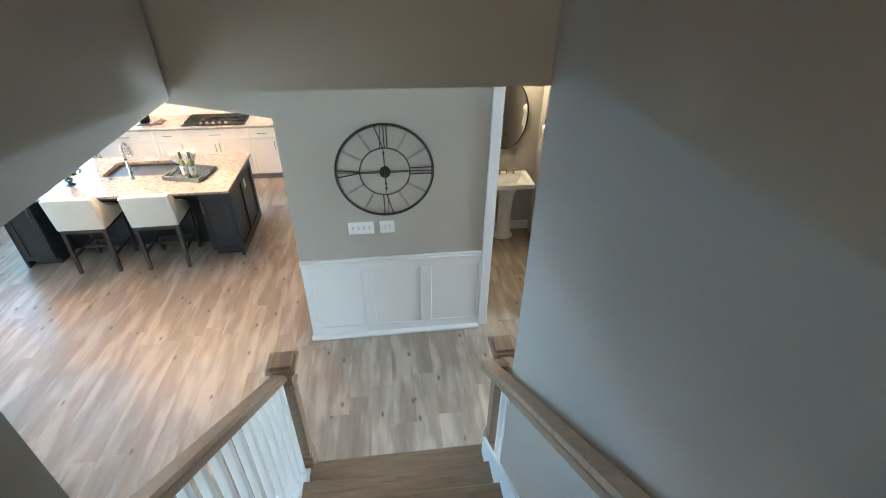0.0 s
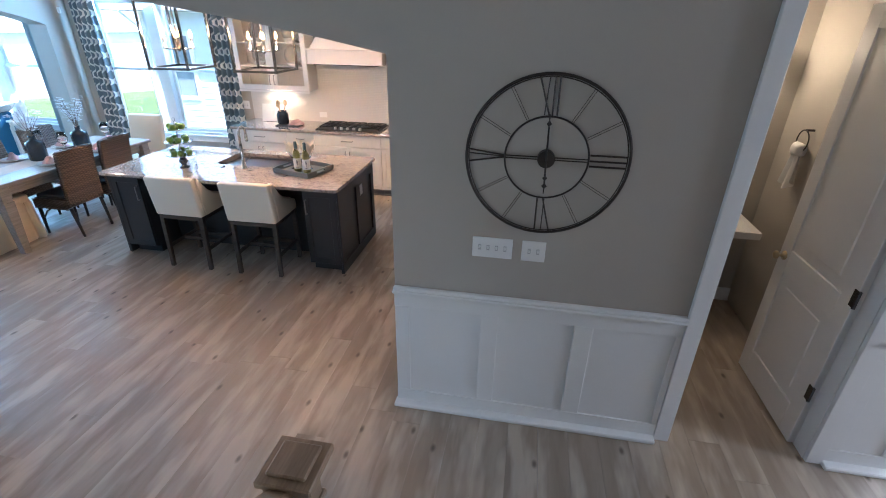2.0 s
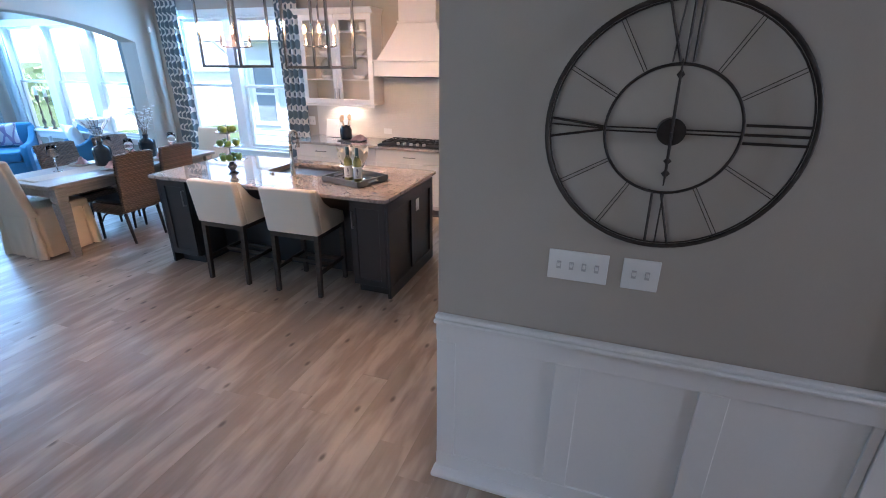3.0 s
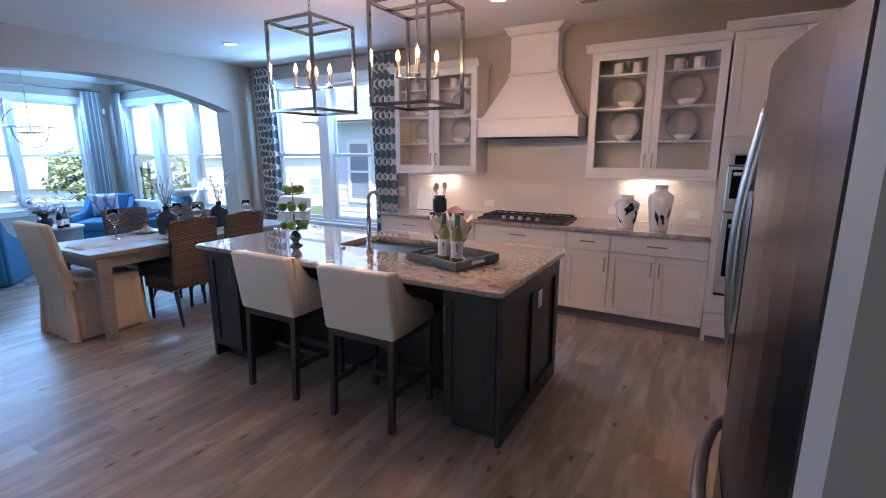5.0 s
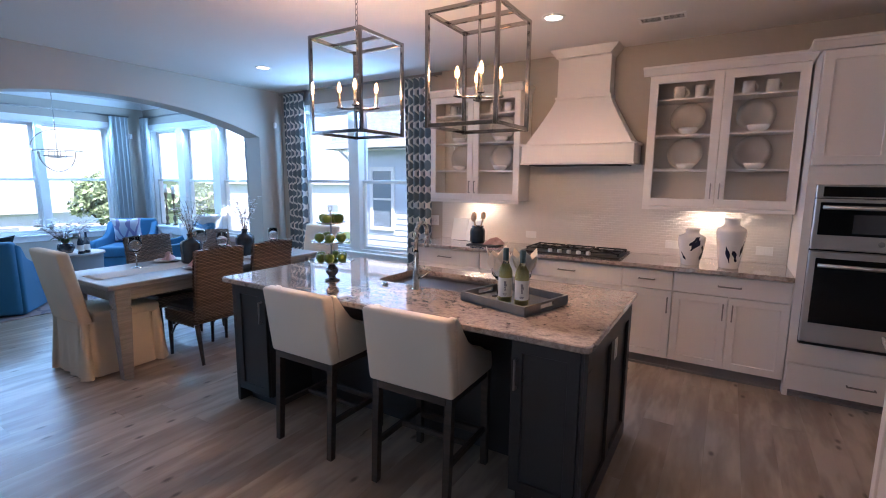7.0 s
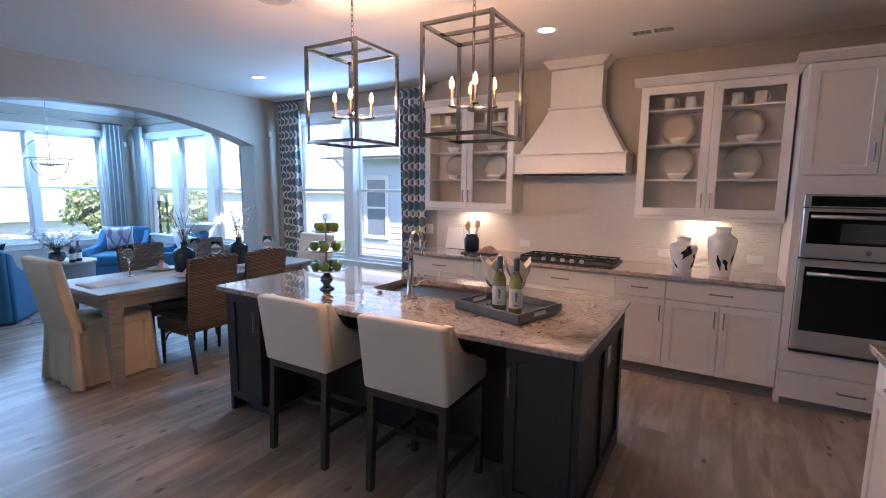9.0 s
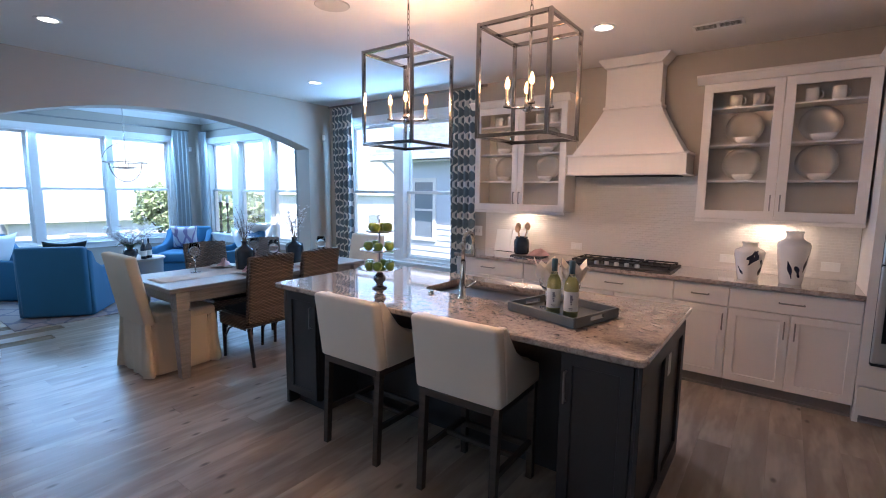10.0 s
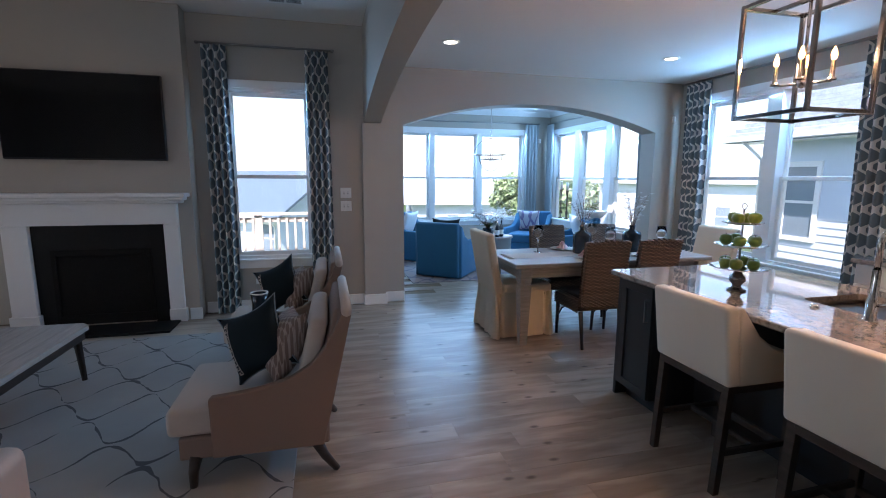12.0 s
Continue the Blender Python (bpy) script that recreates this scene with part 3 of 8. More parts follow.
# wainscot: backing board, stiles, rails, cap and shoe
def wainscot(name, x0, x1, stiles, label):
    root = tagged(part(name, boxes((x0, x1, YC - 0.008, YC, 0.02, 0.87)), trim_white), label, "wainscot", kind="structure")
    part("top_rail", boxes((x0, x1, YC - 0.0204, YC - 0.0085, 0.77, 0.868), b=0.002), trim_white, root)
    part("cap_rail", boxes((x0 - 0.004, x1, YC - 0.05, YC - 0.001, 0.868, 0.886), (x0 - 0.002, x1, YC - 0.036, YC - 0.001, 0.886, 0.905), b=0.005), trim_white, root)
    part("base_rail", boxes((x0, x1, YC - 0.0206, YC - 0.0085, 0.02, 0.115), b=0.002), trim_white, root)
    part("shoe", boxes((x0 - 0.012, x1, YC - 0.075, YC - 0.001, 0.0, 0.028), b=0.006), trim_white, root)
    for a, b in stiles:
        part("stile", boxes((a, b, YC - 0.0200, YC - 0.0085, 0.1155, 0.7695), b=0.002), trim_white, root)
    return root


wainscot("wainscot_clock_wall", -0.657, 0.978, [(-0.655, -0.568), (-0.132, -0.03), (0.405, 0.508), (0.945, 0.977)], "white board-and-batten wainscot with three panels")
wainscot("wainscot_hall_stub", 1.925, 2.262, [(1.926, 1.985), (2.20, 2.26)], "white wainscot panel beside the powder room door")
bm = boxes((0.98, 1.066, YC - 0.03, YC - 0.001, 0, 2.53), (1.834, 1.922, YC - 0.03, YC - 0.001, 0, 2.53), (1.0665, 1.8335, YC - 0.03, YC - 0.001, 2.445, 2.53), (0.965, 1.937, YC - 0.04, YC - 0.001, 2.531, 2.56), b=0.003)
structure("door_casing", bm, trim_white, "white casing round the powder room door", "trim")
structure("door_jamb", boxes((1.0505, 1.069, YC - 0.0005, YC + 0.1215, 0, 2.4545), (1.831, 1.8495, YC - 0.0005, YC + 0.1215, 0, 2.4545), (1.069, 1.831, YC - 0.0005, YC + 0.1215, 2.44, 2.4545)), trim_white, "white door jamb", "trim")


# ---- windows: interior face at y = 0, outside towards +y ----
def window_unit(name, at, rz, width, z0, z1, panes, depth=0.16, mullion=0.1, meet=0.5):
    root = tagged(new(name), "white double-hung window with bright daylight outside", "window", kind="structure")
    root.matrix_basis = pose(*at, 0, 0, rz)
    c = 0.085
    part("casing", boxes((-c, 0, -0.022, -0.001, z0 - 0.02, z1 + c), (width, width + c, -0.022, -0.001, z0 - 0.02, z1 + c), (0.0005, width - 0.0005, -0.022, -0.001, z1, z1 + c), b=0.003), trim_white, root)
    part("window_sill", boxes((-c - 0.02, width + c + 0.02, -0.055, 0.06, z0 - 0.045, z0 - 0.021), b=0.005), trim_white, root)
    part("apron", boxes((-c, width + c, -0.018, -0.001, z0 - 0.13, z0 - 0.046), b=0.003), trim_white, root)
    part("window_frame", boxes((0, 0.03, -0.003, depth, z0 - 0.02, z1), (width - 0.03, width, -0.003, depth, z0 - 0.02, z1), (0.03, width - 0.03, -0.003, depth, z1 - 0.03, z1), (0.03, width - 0.03, -0.003, depth, z0 - 0.02, z0 + 0.012)), trim_white, root)
    n, span = panes, (width - 0.06 - mullion * (panes - 1)) / panes
    for i in range(n):
        a = 0.03 + i * (span + mullion)
        if i:
            part("mullion", boxes((a - mullion, a, -0.012, depth, z0 + 0.012, z1 - 0.03), b=0.003), trim_white, root)
        zm = z0 + (z1 - z0) * meet
        for lo, hi, y in ((z0 + 0.012, zm + 0.02, 0.06), (zm - 0.02, z1 - 0.03, 0.1)):
            s = 0.042
            sash = part("sash", boxes((a, a + s, y, y + 0.035, lo, hi), (a + span - s, a + span, y, y + 0.035, lo, hi), (a + s, a + span - s, y, y + 0.035, lo, lo + s), (a + s, a + span - s, y, y + 0.035, hi - s, hi), b=0.003), trim_white, root)
            pane = part("pane", boxes((a + s - 0.004, a + span - s + 0.004, y + 0.015, y + 0.02, lo + s - 0.004, hi - s + 0.004)), clear_glass, sash)
            pane.visible_shadow = False
    return root


window_unit("window_1", (-6.59, YB, 0), 0, 2.05, 0.62, 2.54, 2, mullion=0.18, meet=0.487)
window_unit("window_2", (-10.74, YB, 0), 0, 3.04, 0.65, 2.49, 3, mullion=0.21, meet=0.485)
window_unit("window_3", (XB, 4.02, 0), 90, 3.10, 0.65, 2.49, 3, mullion=0.105, meet=0.485)
window_unit("window_4", (XL, 1.83, 0), 90, 0.90, 0.63, 2.50, 1, meet=0.49)
# unseen openings, added to hold the south and east fill lamps
window_unit("window_5", (-1.6, -3.0, 0), 180, 3.6, 0.6, 2.55, 3)
window_unit("window_6", (6.0, 6.1, 0), -90, 1.8, 0.7, 2.45, 2)
window_unit("window_7", (6.0, 2.85, 0), -90, 1.0, 0.9, 2.25, 1)

# ---- kitchen ----
def pull(parent, x, y, z, length=0.13, upright=False, mat=None):
    """A square bar pull that stands off a face towards -y."""
    h, m = length / 2, mat or nickel
    if upright:
        bm = boxes((x - 0.005, x + 0.005, y - 0.034, y - 0.024, z - h, z + h), (x - 0.005, x + 0.005, y - 0.0245, y, z - h, z - h + 0.01), (x - 0.005, x + 0.005, y - 0.0245, y, z + h - 0.01, z + h), b=0.002)
    else:
        bm = boxes((x - h, x + h, y - 0.034, y - 0.024, z - 0.005, z + 0.005), (x - h, x - h + 0.01, y - 0.0245, y, z - 0.005, z + 0.005), (x + h - 0.01, x + h, y - 0.0245, y, z - 0.005, z + 0.005), b=0.002)
    return part("handle", bm, m, parent, "brushed nickel bar handle")


def door_frame(x0, x1, z0, z1, y, rail, thick=0.02, b=0.0025):
    """Stiles and rails as one moulded frame with eased edges."""
    bm = bmesh.new()
    out = ((x0, z0), (x1, z0), (x1, z1), (x0, z1))
    inn = ((x0 + rail, z0 + rail), (x1 - rail, z0 + rail), (x1 - rail, z1 - rail), (x0 + rail, z1 - rail))
    fo, fi, bo, bi = ([bm.verts.new((px, yy, pz)) for px, pz in ring] for ring, yy in ((out, y), (inn, y), (out, y + thick), (inn, y + thick)))
    for i in range(4):
        j = (i + 1) % 4
        bm.faces.new((fo[i], fo[j], fi[j], fi[i]))
        bm.faces.new((bo[j], bo[i], bi[i], bi[j]))
        bm.faces.new((fo[j], fo[i], bo[i], bo[j]))
        bm.faces.new((fi[i], fi[j], bi[j], bi[i]))
    edge = [e for e in bm.edges if abs(e.verts[0].co.y - y) < 1e-6 and abs(e.verts[1].co.y - y) < 1e-6 and (e.verts[0] in fo) == (e.verts[1] in fo)]
    bmesh.ops.bevel(bm, geom=edge, offset=b, segments=1, affect="EDGES", profile=0.5)
    bmesh.ops.recalc_face_normals(bm, faces=bm.faces[:])
    return bm


def shaker(name, parent, x0, x1, z0, z1, y, mat, rail=0.058, glass=None):
    """A shaker front whose face is at y: a frame and a recessed panel (or a pane)."""
    d = part(name, door_frame(x0, x1, z0, z1, y, rail), mat, parent)
    inner = (x0 + rail - 0.002, x1 - rail + 0.002, z0 + rail - 0.002, z1 - rail + 0.002)
    if glass is None:
        part("panel", boxes((inner[0], inner[1], y + 0.011, y + 0.018, inner[2], inner[3])), mat, d)
    else:
        p = part("pane", boxes((inner[0], inner[1], y + 0.009, y + 0.013, inner[2], inner[3])), glass, d, "clear glass pane")
        p.visible_shadow = False
    return d


def slab(name, parent, x0, x1, z0, z1, y, mat):
    return part(name, boxes((x0, x1, y, y + 0.02, z0, z1), b=0.003), mat, parent)


def base_cabinet(x0, x1, doors, front=7.12, back=YB - 0.004, drawer=True, at=(0, 0, 0), rz=0, label="white shaker base cabinet with a drawer and brushed handles", end=0.0):
    t = thing("base_cabinet", label, "cabinet", at, rz, "base cabinets")
    part("body", boxes((x0 + 0.001, x1 - 0.001, front + 0.021, back, 0.105, 0.868)), cabinet_white, t)
    part("toe_kick", boxes((x0 + 0.001, x1 - 0.001, front + 0.075, front + 0.095, 0.0, 0.104), (x0 + 0.001, x1 - 0.001, front + 0.06, front + 0.074, 0.0, 0.02)), plain_toe, t, "grey toe kick")
    g = 0.003
    ztop = 0.86
    if drawer:
        d = slab("drawer_front", t, x0 + g, x1 - g, 0.70, ztop, front, cabinet_white)
        pull(d, (x0 + x1) / 2, front, 0.78, 0.13 if x1 - x0 < 0.6 else 0.16)
        ztop = 0.694
    w = (x1 - x0) / doors
    for i in range(doors):
        a, b = x0 + i * w, x0 + (i + 1) * w
        d = shaker("door", t, a + g, b - g, 0.11, ztop, front, cabinet_white)
        side = b - 0.032 if (doors == 2 and i == 0) or (doors == 1) else a + 0.032
        pull(d, side, front, ztop - 0.12, 0.13, True)
    return t


plain_toe = plain("grey_toe_kick", (0.23, 0.22, 0.22), 0.5)
base_cabinet(-4.14, -3.32, 2)
base_cabinet(-3.32, -2.90, 1)
base_cabinet(-2.90, -1.93, 2, label="white shaker base cabinet below the gas cooktop")
base_cabinet(-1.93, -1.53, 1)
base_cabinet(-1.53, -0.735, 2, label="white shaker base cabinet with two doors below vases")


def counter(name, rows, label, mat=None):
    return solid(name, boxes(*rows, b=0.004), mat or granite, label, "countertop")


counter("kitchen_countertop", [(-4.16, -0.736, 7.085, YB - 0.002, 0.87, 0.905)], "polished brown and cream granite countertop along the wall")
solid("backsplash_edge", boxes((-4.14, -0.737, YB - 0.0152, YB - 0.002, 0.906, 1.372), (-3.046, -1.864, YB - 0.0152, YB - 0.002, 1.3722, 1.742)), grout, "grout bed behind small white backsplash tiles", "backsplash")


cabinet_back = plain("beige_cabinet_interior", (0.60, 0.55, 0.49), 0.5, vary=0.03)


def upper_glass_cabinet(x0, x1, label):
    t = thing("wall_cabinet", label, "cabinet", (0, 0, 0), 0, "glass wall cabinets")
    f, bk, z0, z1 = 7.44, YB - 0.002, 1.375, 2.49
    part("body", boxes((x0, x0 + 0.018, f + 0.021, bk, z0, z1), (x1 - 0.018, x1, f + 0.021, bk, z0, z1), (x0 + 0.018, x1 - 0.018, f + 0.021, bk, z0, z0 + 0.018), (x0 + 0.018, x1 - 0.018, f + 0.021, bk, z1 - 0.018, z1))  , cabinet_white, t)
    part("back_panel", boxes((x0 + 0.0185, x1 - 0.0185, bk - 0.01, bk, z0 + 0.0185, z1 - 0.0185)), cabinet_back, t, "beige back panel")
    part("light_rail", boxes((x0, x1, f + 0.0, f + 0.018, z0 - 0.03, z0 - 0.002), b=0.003), cabinet_white, t)
    for z in (1.68, 1.98, 2.28):
        part("shelf", boxes((x0 + 0.02, x1 - 0.02, f + 0.04, bk - 0.0105, z, z + 0.016), b=0.002), cabinet_white, t)
    m = (x0 + x1) / 2
    for a, b, side in ((x0 + 0.002, m - 0.002, m - 0.032), (m + 0.002, x1 - 0.002, m + 0.032)):
        d = shaker("door", t, a, b, z0 + 0.004, z1 - 0.006, f, cabinet_white, 0.066, cabinet_glass)
        pull(d, side, f, z0 + 0.14, 0.13, True)
    cr = [(f - 0.062, z1 + 0.066), (f - 0.06, z1 + 0.052), (f - 0.045, z1 + 0.046), (f - 0.018, z1 + 0.016), (f - 0.004, z1), (f + 0.02, z1), (f + 0.02, z1 + 0.066)]
    part("crown", prism(prism(bmesh.new(), cr, "x", x0 - 0.055, x1 + 0.028), [(x0 - 0.05, z1 + 0.065), (x0 - 0.01, z1 + 0.002), (x1 + 0.01, z1 + 0.002), (x1 + 0.03, z1 + 0.065)], "y", f + 0.0205, bk), cabinet_white, t)
    return t


upper_glass_cabinet(-4.13, -3.05, "white wall cabinet with glass doors showing crockery beside the hood")
upper_glass_cabinet(-1.86, -0.748, "white wall cabinet with glass doors showing plates and mugs")
for cx in (-3.59, -1.31):
    t = thing("under_cabinet_light", "slim warm light under the wall cabinet", "light", (cx, 7.60, 1.345), 0, "under cabinet lights")
    part("housing", boxes((-0.2, 0.2, -0.03, 0.03, 0.012, 0.029), b=0.003), cabinet_white, t)
    part("lens", boxes((-0.19, 0.19, -0.024, 0.024, 0.006, 0.0118)), strip_glow, t)
    lamp("under_cabinet_lamp", "AREA", 0.55, (1.0, 0.76, 0.5), look((cx, 7.60, 1.343), (cx, 7.66, 0.9)), size=0.3, size_y=0.05)


pale_china = plain("pale_stone_china", (0.46, 0.43, 0.39), 0.2, vary=0.04)


def plate(x, z, r):
    bm = lathe(bmesh.new(), [(0, 0), (r * 0.6, 0.002), (r * 0.68, 0.012), (r, 0.018), (r, 0.022), (r * 0.66, 0.018), (r * 0.58, 0.008), (0, 0.007)], 32)
    bmesh.ops.rotate(bm, cent=(0, 0, 0), matrix=Matrix.Rotation(radians(80), 3, "X"), verts=bm.verts[:])
    solid("plate", bm, pale_china, "pale beige china plate standing in the glass cabinet", "plate", (x, YB - 0.075, z + r * 0.985 + 0.001), 0, "cabinet china", True)


def bowl(x, z, r):
    bm = lathe(bmesh.new(), [(0, 0.004), (r * 0.5, 0.004), (r * 0.52, 0.0), (r * 0.6, 0.0), (r * 0.85, r * 0.3), (r, r * 0.62), (r * 0.96, r * 0.62), (r * 0.78, r * 0.3), (r * 0.5, 0.015), (0, 0.014)], 28)
    solid("bowl", bm, white_ceramic, "white china bowl stacked on a cabinet shelf", "bowl", (x, YB - 0.19, z), 0, "cabinet china", True)


def mug(x, z):
    t = thing("mug", "white china mug on the top cabinet shelf", "mug", (x, YB - 0.17, z), 25, "cabinet china")
    part("cup", lathe(bmesh.new(), [(0, 0.0), (0.036, 0.0), (0.042, 0.006), (0.044, 0.1), (0.041, 0.1), (0.038, 0.01), (0, 0.008)], 24), white_ceramic, t, smooth=True)
    part("handle", tube(bmesh.new(), [(0.042, 0, 0.085), (0.062, 0, 0.083), (0.073, 0, 0.065), (0.07, 0, 0.04), (0.055, 0, 0.026), (0.041, 0, 0.024)], 0.006), white_ceramic, t, smooth=True)


for x0 in (-4.13, -1.86):
    w = 1.09
    for k in (0.27, 0.73):
        cx = x0 + w * k
        mug(cx - 0.07, 2.297), mug(cx + 0.09, 2.297)
        plate(cx, 1.997, 0.14), bowl(cx + 0.02, 1.997, 0.085)
        plate(cx, 1.697, 0.14), bowl(cx + 0.02, 1.697, 0.08)

# range hood
t = thing("range_hood", "white painted tapered range hood above the cooktop", "range hood", (-2.475, 7.74, 0))
part("band", boxes((-0.53, 0.53, -0.36, -0.003, 1.76, 1.925), (-0.545, 0.545, -0.375, -0.003, 1.925, 1.945), (-0.54, 0.54, -0.368, -0.003, 1.745, 1.7595), b=0.004), cabinet_white, t)
bm = bmesh.new()
prof = [(0.50, 0.33, 1.945), (0.447, 0.295, 2.03), (0.393, 0.262, 2.12), (0.342, 0.230, 2.21), (0.293, 0.200, 2.30), (0.258, 0.178, 2.375)]
rings = [[bm.verts.new(p) for p in ((-a, -0.003, z), (-a, -d, z), (a, -d, z), (a, -0.003, z))] for a, d, z in prof]
for r0, r1 in zip(rings, rings[1:]):
    for i in range(3):
        bm.faces.new((r0[i], r0[i + 1], r1[i + 1], r1[i]))
part("taper", bm, cabinet_white, t)
part("chimney", boxes((-0.25, 0.25, -0.172, -0.003, 2.402, 2.80), (-0.268, 0.268, -0.19, -0.003, 2.376, 2.4015), b=0.003), cabinet_white, t)
part("crown", prism(bmesh.new(), [(-0.32, 2.838), (-0.31, 2.82), (-0.262, 2.765), (-0.252, 2.752), (0.252, 2.752), (0.262, 2.765), (0.31, 2.82), (0.32, 2.838)], "y", -0.235, -0.003), cabinet_white, t)
part("filter", boxes((-0.46, 0.46, -0.33, -0.04, 1.735, 1.7445)), black_iron, t, "dark metal grease filter")

# gas cooktop
t = thing("cooktop", "black gas cooktop with cast iron grates and steel knobs", "cooktop", (-2.43, 7.42, 0.905))
part("tray", boxes((-0.46, 0.46, -0.265, 0.255, 0.001, 0.016), b=0.004), black_enamel, t)
for cx in (-0.3, 0.0, 0.3):
    bm = bmesh.new()
    for yy in (-0.16, 0.02, 0.2):
        box(bm, cx - 0.14, cx + 0.14, yy - 0.006, yy + 0.006, 0.030, 0.042, 0.002)
    for xx in (-0.13, -0.045, 0.045, 0.13):
        box(bm, cx + xx - 0.006, cx + xx + 0.006, -0.17, 0.21, 0.0305, 0.0415, 0.002)
    for xx, yy in ((-0.13, -0.16), (0.13, -0.16), (-0.13, 0.2), (0.13, 0.2)):
        box(bm, cx + xx - 0.007, cx + xx + 0.007, yy - 0.007, yy + 0.007, 0.016, 0.031)
    part("grate", bm, black_iron, t)
    part("burner", lathe(bmesh.new(), [(0, 0.027), (0.04, 0.027), (0.045, 0.021), (0.055, 0.016)], 20, (cx, 0.02, 0)), black_iron, t)
for i in range(5):
    part("knob", lathe(bmesh.new(), [(0.022, 0.016), (0.02, 0.042), (0.016, 0.046), (0, 0.046)], 18, (-0.18 + 0.09 * i, -0.215, 0)), steel, t, "steel control knob")

# oven tower
t = thing("oven_cabinet", "tall white cabinet that houses a double wall oven", "cabinet", (0, 0, 0))
F = 7.10
part("body", boxes((-0.732, -0.70, F + 0.02, YB - 0.004, 0.0, 2.48), (0.085, 0.125, F + 0.02, YB - 0.004, 0.0, 2.48), (-0.70, 0.085, F + 0.02, YB - 0.004, 1.60, 2.48), (-0.70, 0.085, F + 0.02, YB - 0.004, 0.105, 0.40), (-0.70, 0.085, 7.5, YB - 0.004, 0.40, 1.60)), cabinet_white, t)
part("face_frame", boxes((-0.735, -0.682, F, F + 0.0195, 0.275, 1.705), (0.07, 0.125, F, F + 0.0195, 0.275, 1.705), (-0.682, 0.07, F, F + 0.0195, 1.58, 1.705), (-0.682, 0.07, F, F + 0.0195, 0.275, 0.425)), cabinet_white, t)
part("toe_kick", boxes((-0.73, 0.12, F + 0.04, F + 0.06, 0.0, 0.06), (-0.73, 0.12, F + 0.025, F + 0.039, 0.0, 0.02)), plain_toe, t, "grey toe kick")
d = slab("drawer_front", t, -0.725, 0.115, 0.065, 0.268, F - 0.014, cabinet_white)
pull(d, -0.30, F - 0.014, 0.17, 0.16)
for a, b, s in ((-0.725, -0.31, -0.342), (-0.304, 0.115, -0.272)):
    d = shaker("door", t, a, b, 1.712, 2.472, F - 0.014, cabinet_white, 0.062)
    pull(d, s, F - 0.014, 1.86, 0.13, True)
part("crown", prism(prism(bmesh.new(), [(F - 0.085, 2.54), (F - 0.083, 2.526), (F - 0.066, 2.52), (F - 0.036, 2.495), (F - 0.018, 2.48), (F + 0.02, 2.48), (F + 0.02, 2.54)], "x", -0.80, 0.135), [(-0.795, 2.5395), (-0.745, 2.482), (0.12, 2.482), (0.13, 2.5395)], "y", F + 0.0205, YB - 0.004), cabinet_white, t)
o = thing("wall_oven", "stainless double wall oven with black glass doors", "oven", (-0.305, F, 0))
part("body", boxes((-0.372, 0.37, 0.0, 0.39, 0.43, 1.577)), black_enamel, o)
part("control_panel", boxes((-0.375, 0.373, -0.022, -0.0005, 1.487, 1.577), b=0.004), steel, o, "steel panel round a black glass display")
part("display", boxes((-0.335, 0.334, -0.0255, -0.0225, 1.497, 1.566), b=0.001), black_glass, o, "black glass display")
for lo, hi, g0, g1, hz, side in ((1.128, 1.482, 1.232, 1.458, 1.425, 0.345), (0.452, 1.118, 0.598, 1.068, 1.022, 0.335)):
    d = part("oven_door", boxes((-0.375, 0.373, -0.036, -0.0005, lo, hi), b=0.006), steel, o)
    part("oven_window", boxes((-side, side - 0.002, -0.040, -0.0365, g0, g1), b=0.0015), black_glass, d)
    part("handle", tube(tube(tube(bmesh.new(), [(-side + 0.01, -0.085, hz), (side - 0.012, -0.085, hz)], 0.0135, 14), [(-side + 0.03, -0.040, hz), (-side + 0.03, -0.085, hz)], 0.008), [(side - 0.032, -0.040, hz), (side - 0.032, -0.085, hz)], 0.008), steel, d, smooth=True)
    if lo > 1:
        # lighter plate on the upper door imitates a reflection in its glass
        part("inner_screen", boxes((-0.16, 0.25, -0.0415, -0.0405, 1.25, 1.38), b=0.001), dark_steel, d, "lighter plate standing in for the reflection on the glass")
        badge = lathe(bmesh.new(), [(0, 0.003), (0.015, 0.003), (0.018, 0.0)], 24)
        bmesh.ops.rotate(badge, cent=(0, 0, 0), matrix=Matrix.Rotation(radians(90), 3, "X"), verts=badge.verts[:])
        bmesh.ops.translate(badge, vec=(0.0, -0.0362, 1.185), verts=badge.verts[:])
        part("badge", badge, nickel, d, "small round badge", True)
part("vent_trim", boxes((-0.37, 0.368, -0.03, -0.0005, 0.432, 0.445), b=0.002), black_iron, o, "black vent trim")

# refrigerator, facing -x
t = thing("refrigerator", "dark stainless french-door refrigerator with curved handles", "refrigerator", (-0.598, 3.93, 0), -90)
part("body", boxes((-0.455, 0.455, 0.0, 0.70, 0.03, 1.76), b=0.006), dark_steel, t)


def bowed(x0, x1, z0, z1, n=10):
    pts = [(x0, 0.0), (x1, 0.0)]
    for i in range(n + 1):
        x = x1 + (x0 - x1) * i / n
        pts.append((x, -0.055 - 0.05 * (1 - (x / 0.455) ** 2)))
    return prism(bmesh.new(), pts, "z", z0, z1)


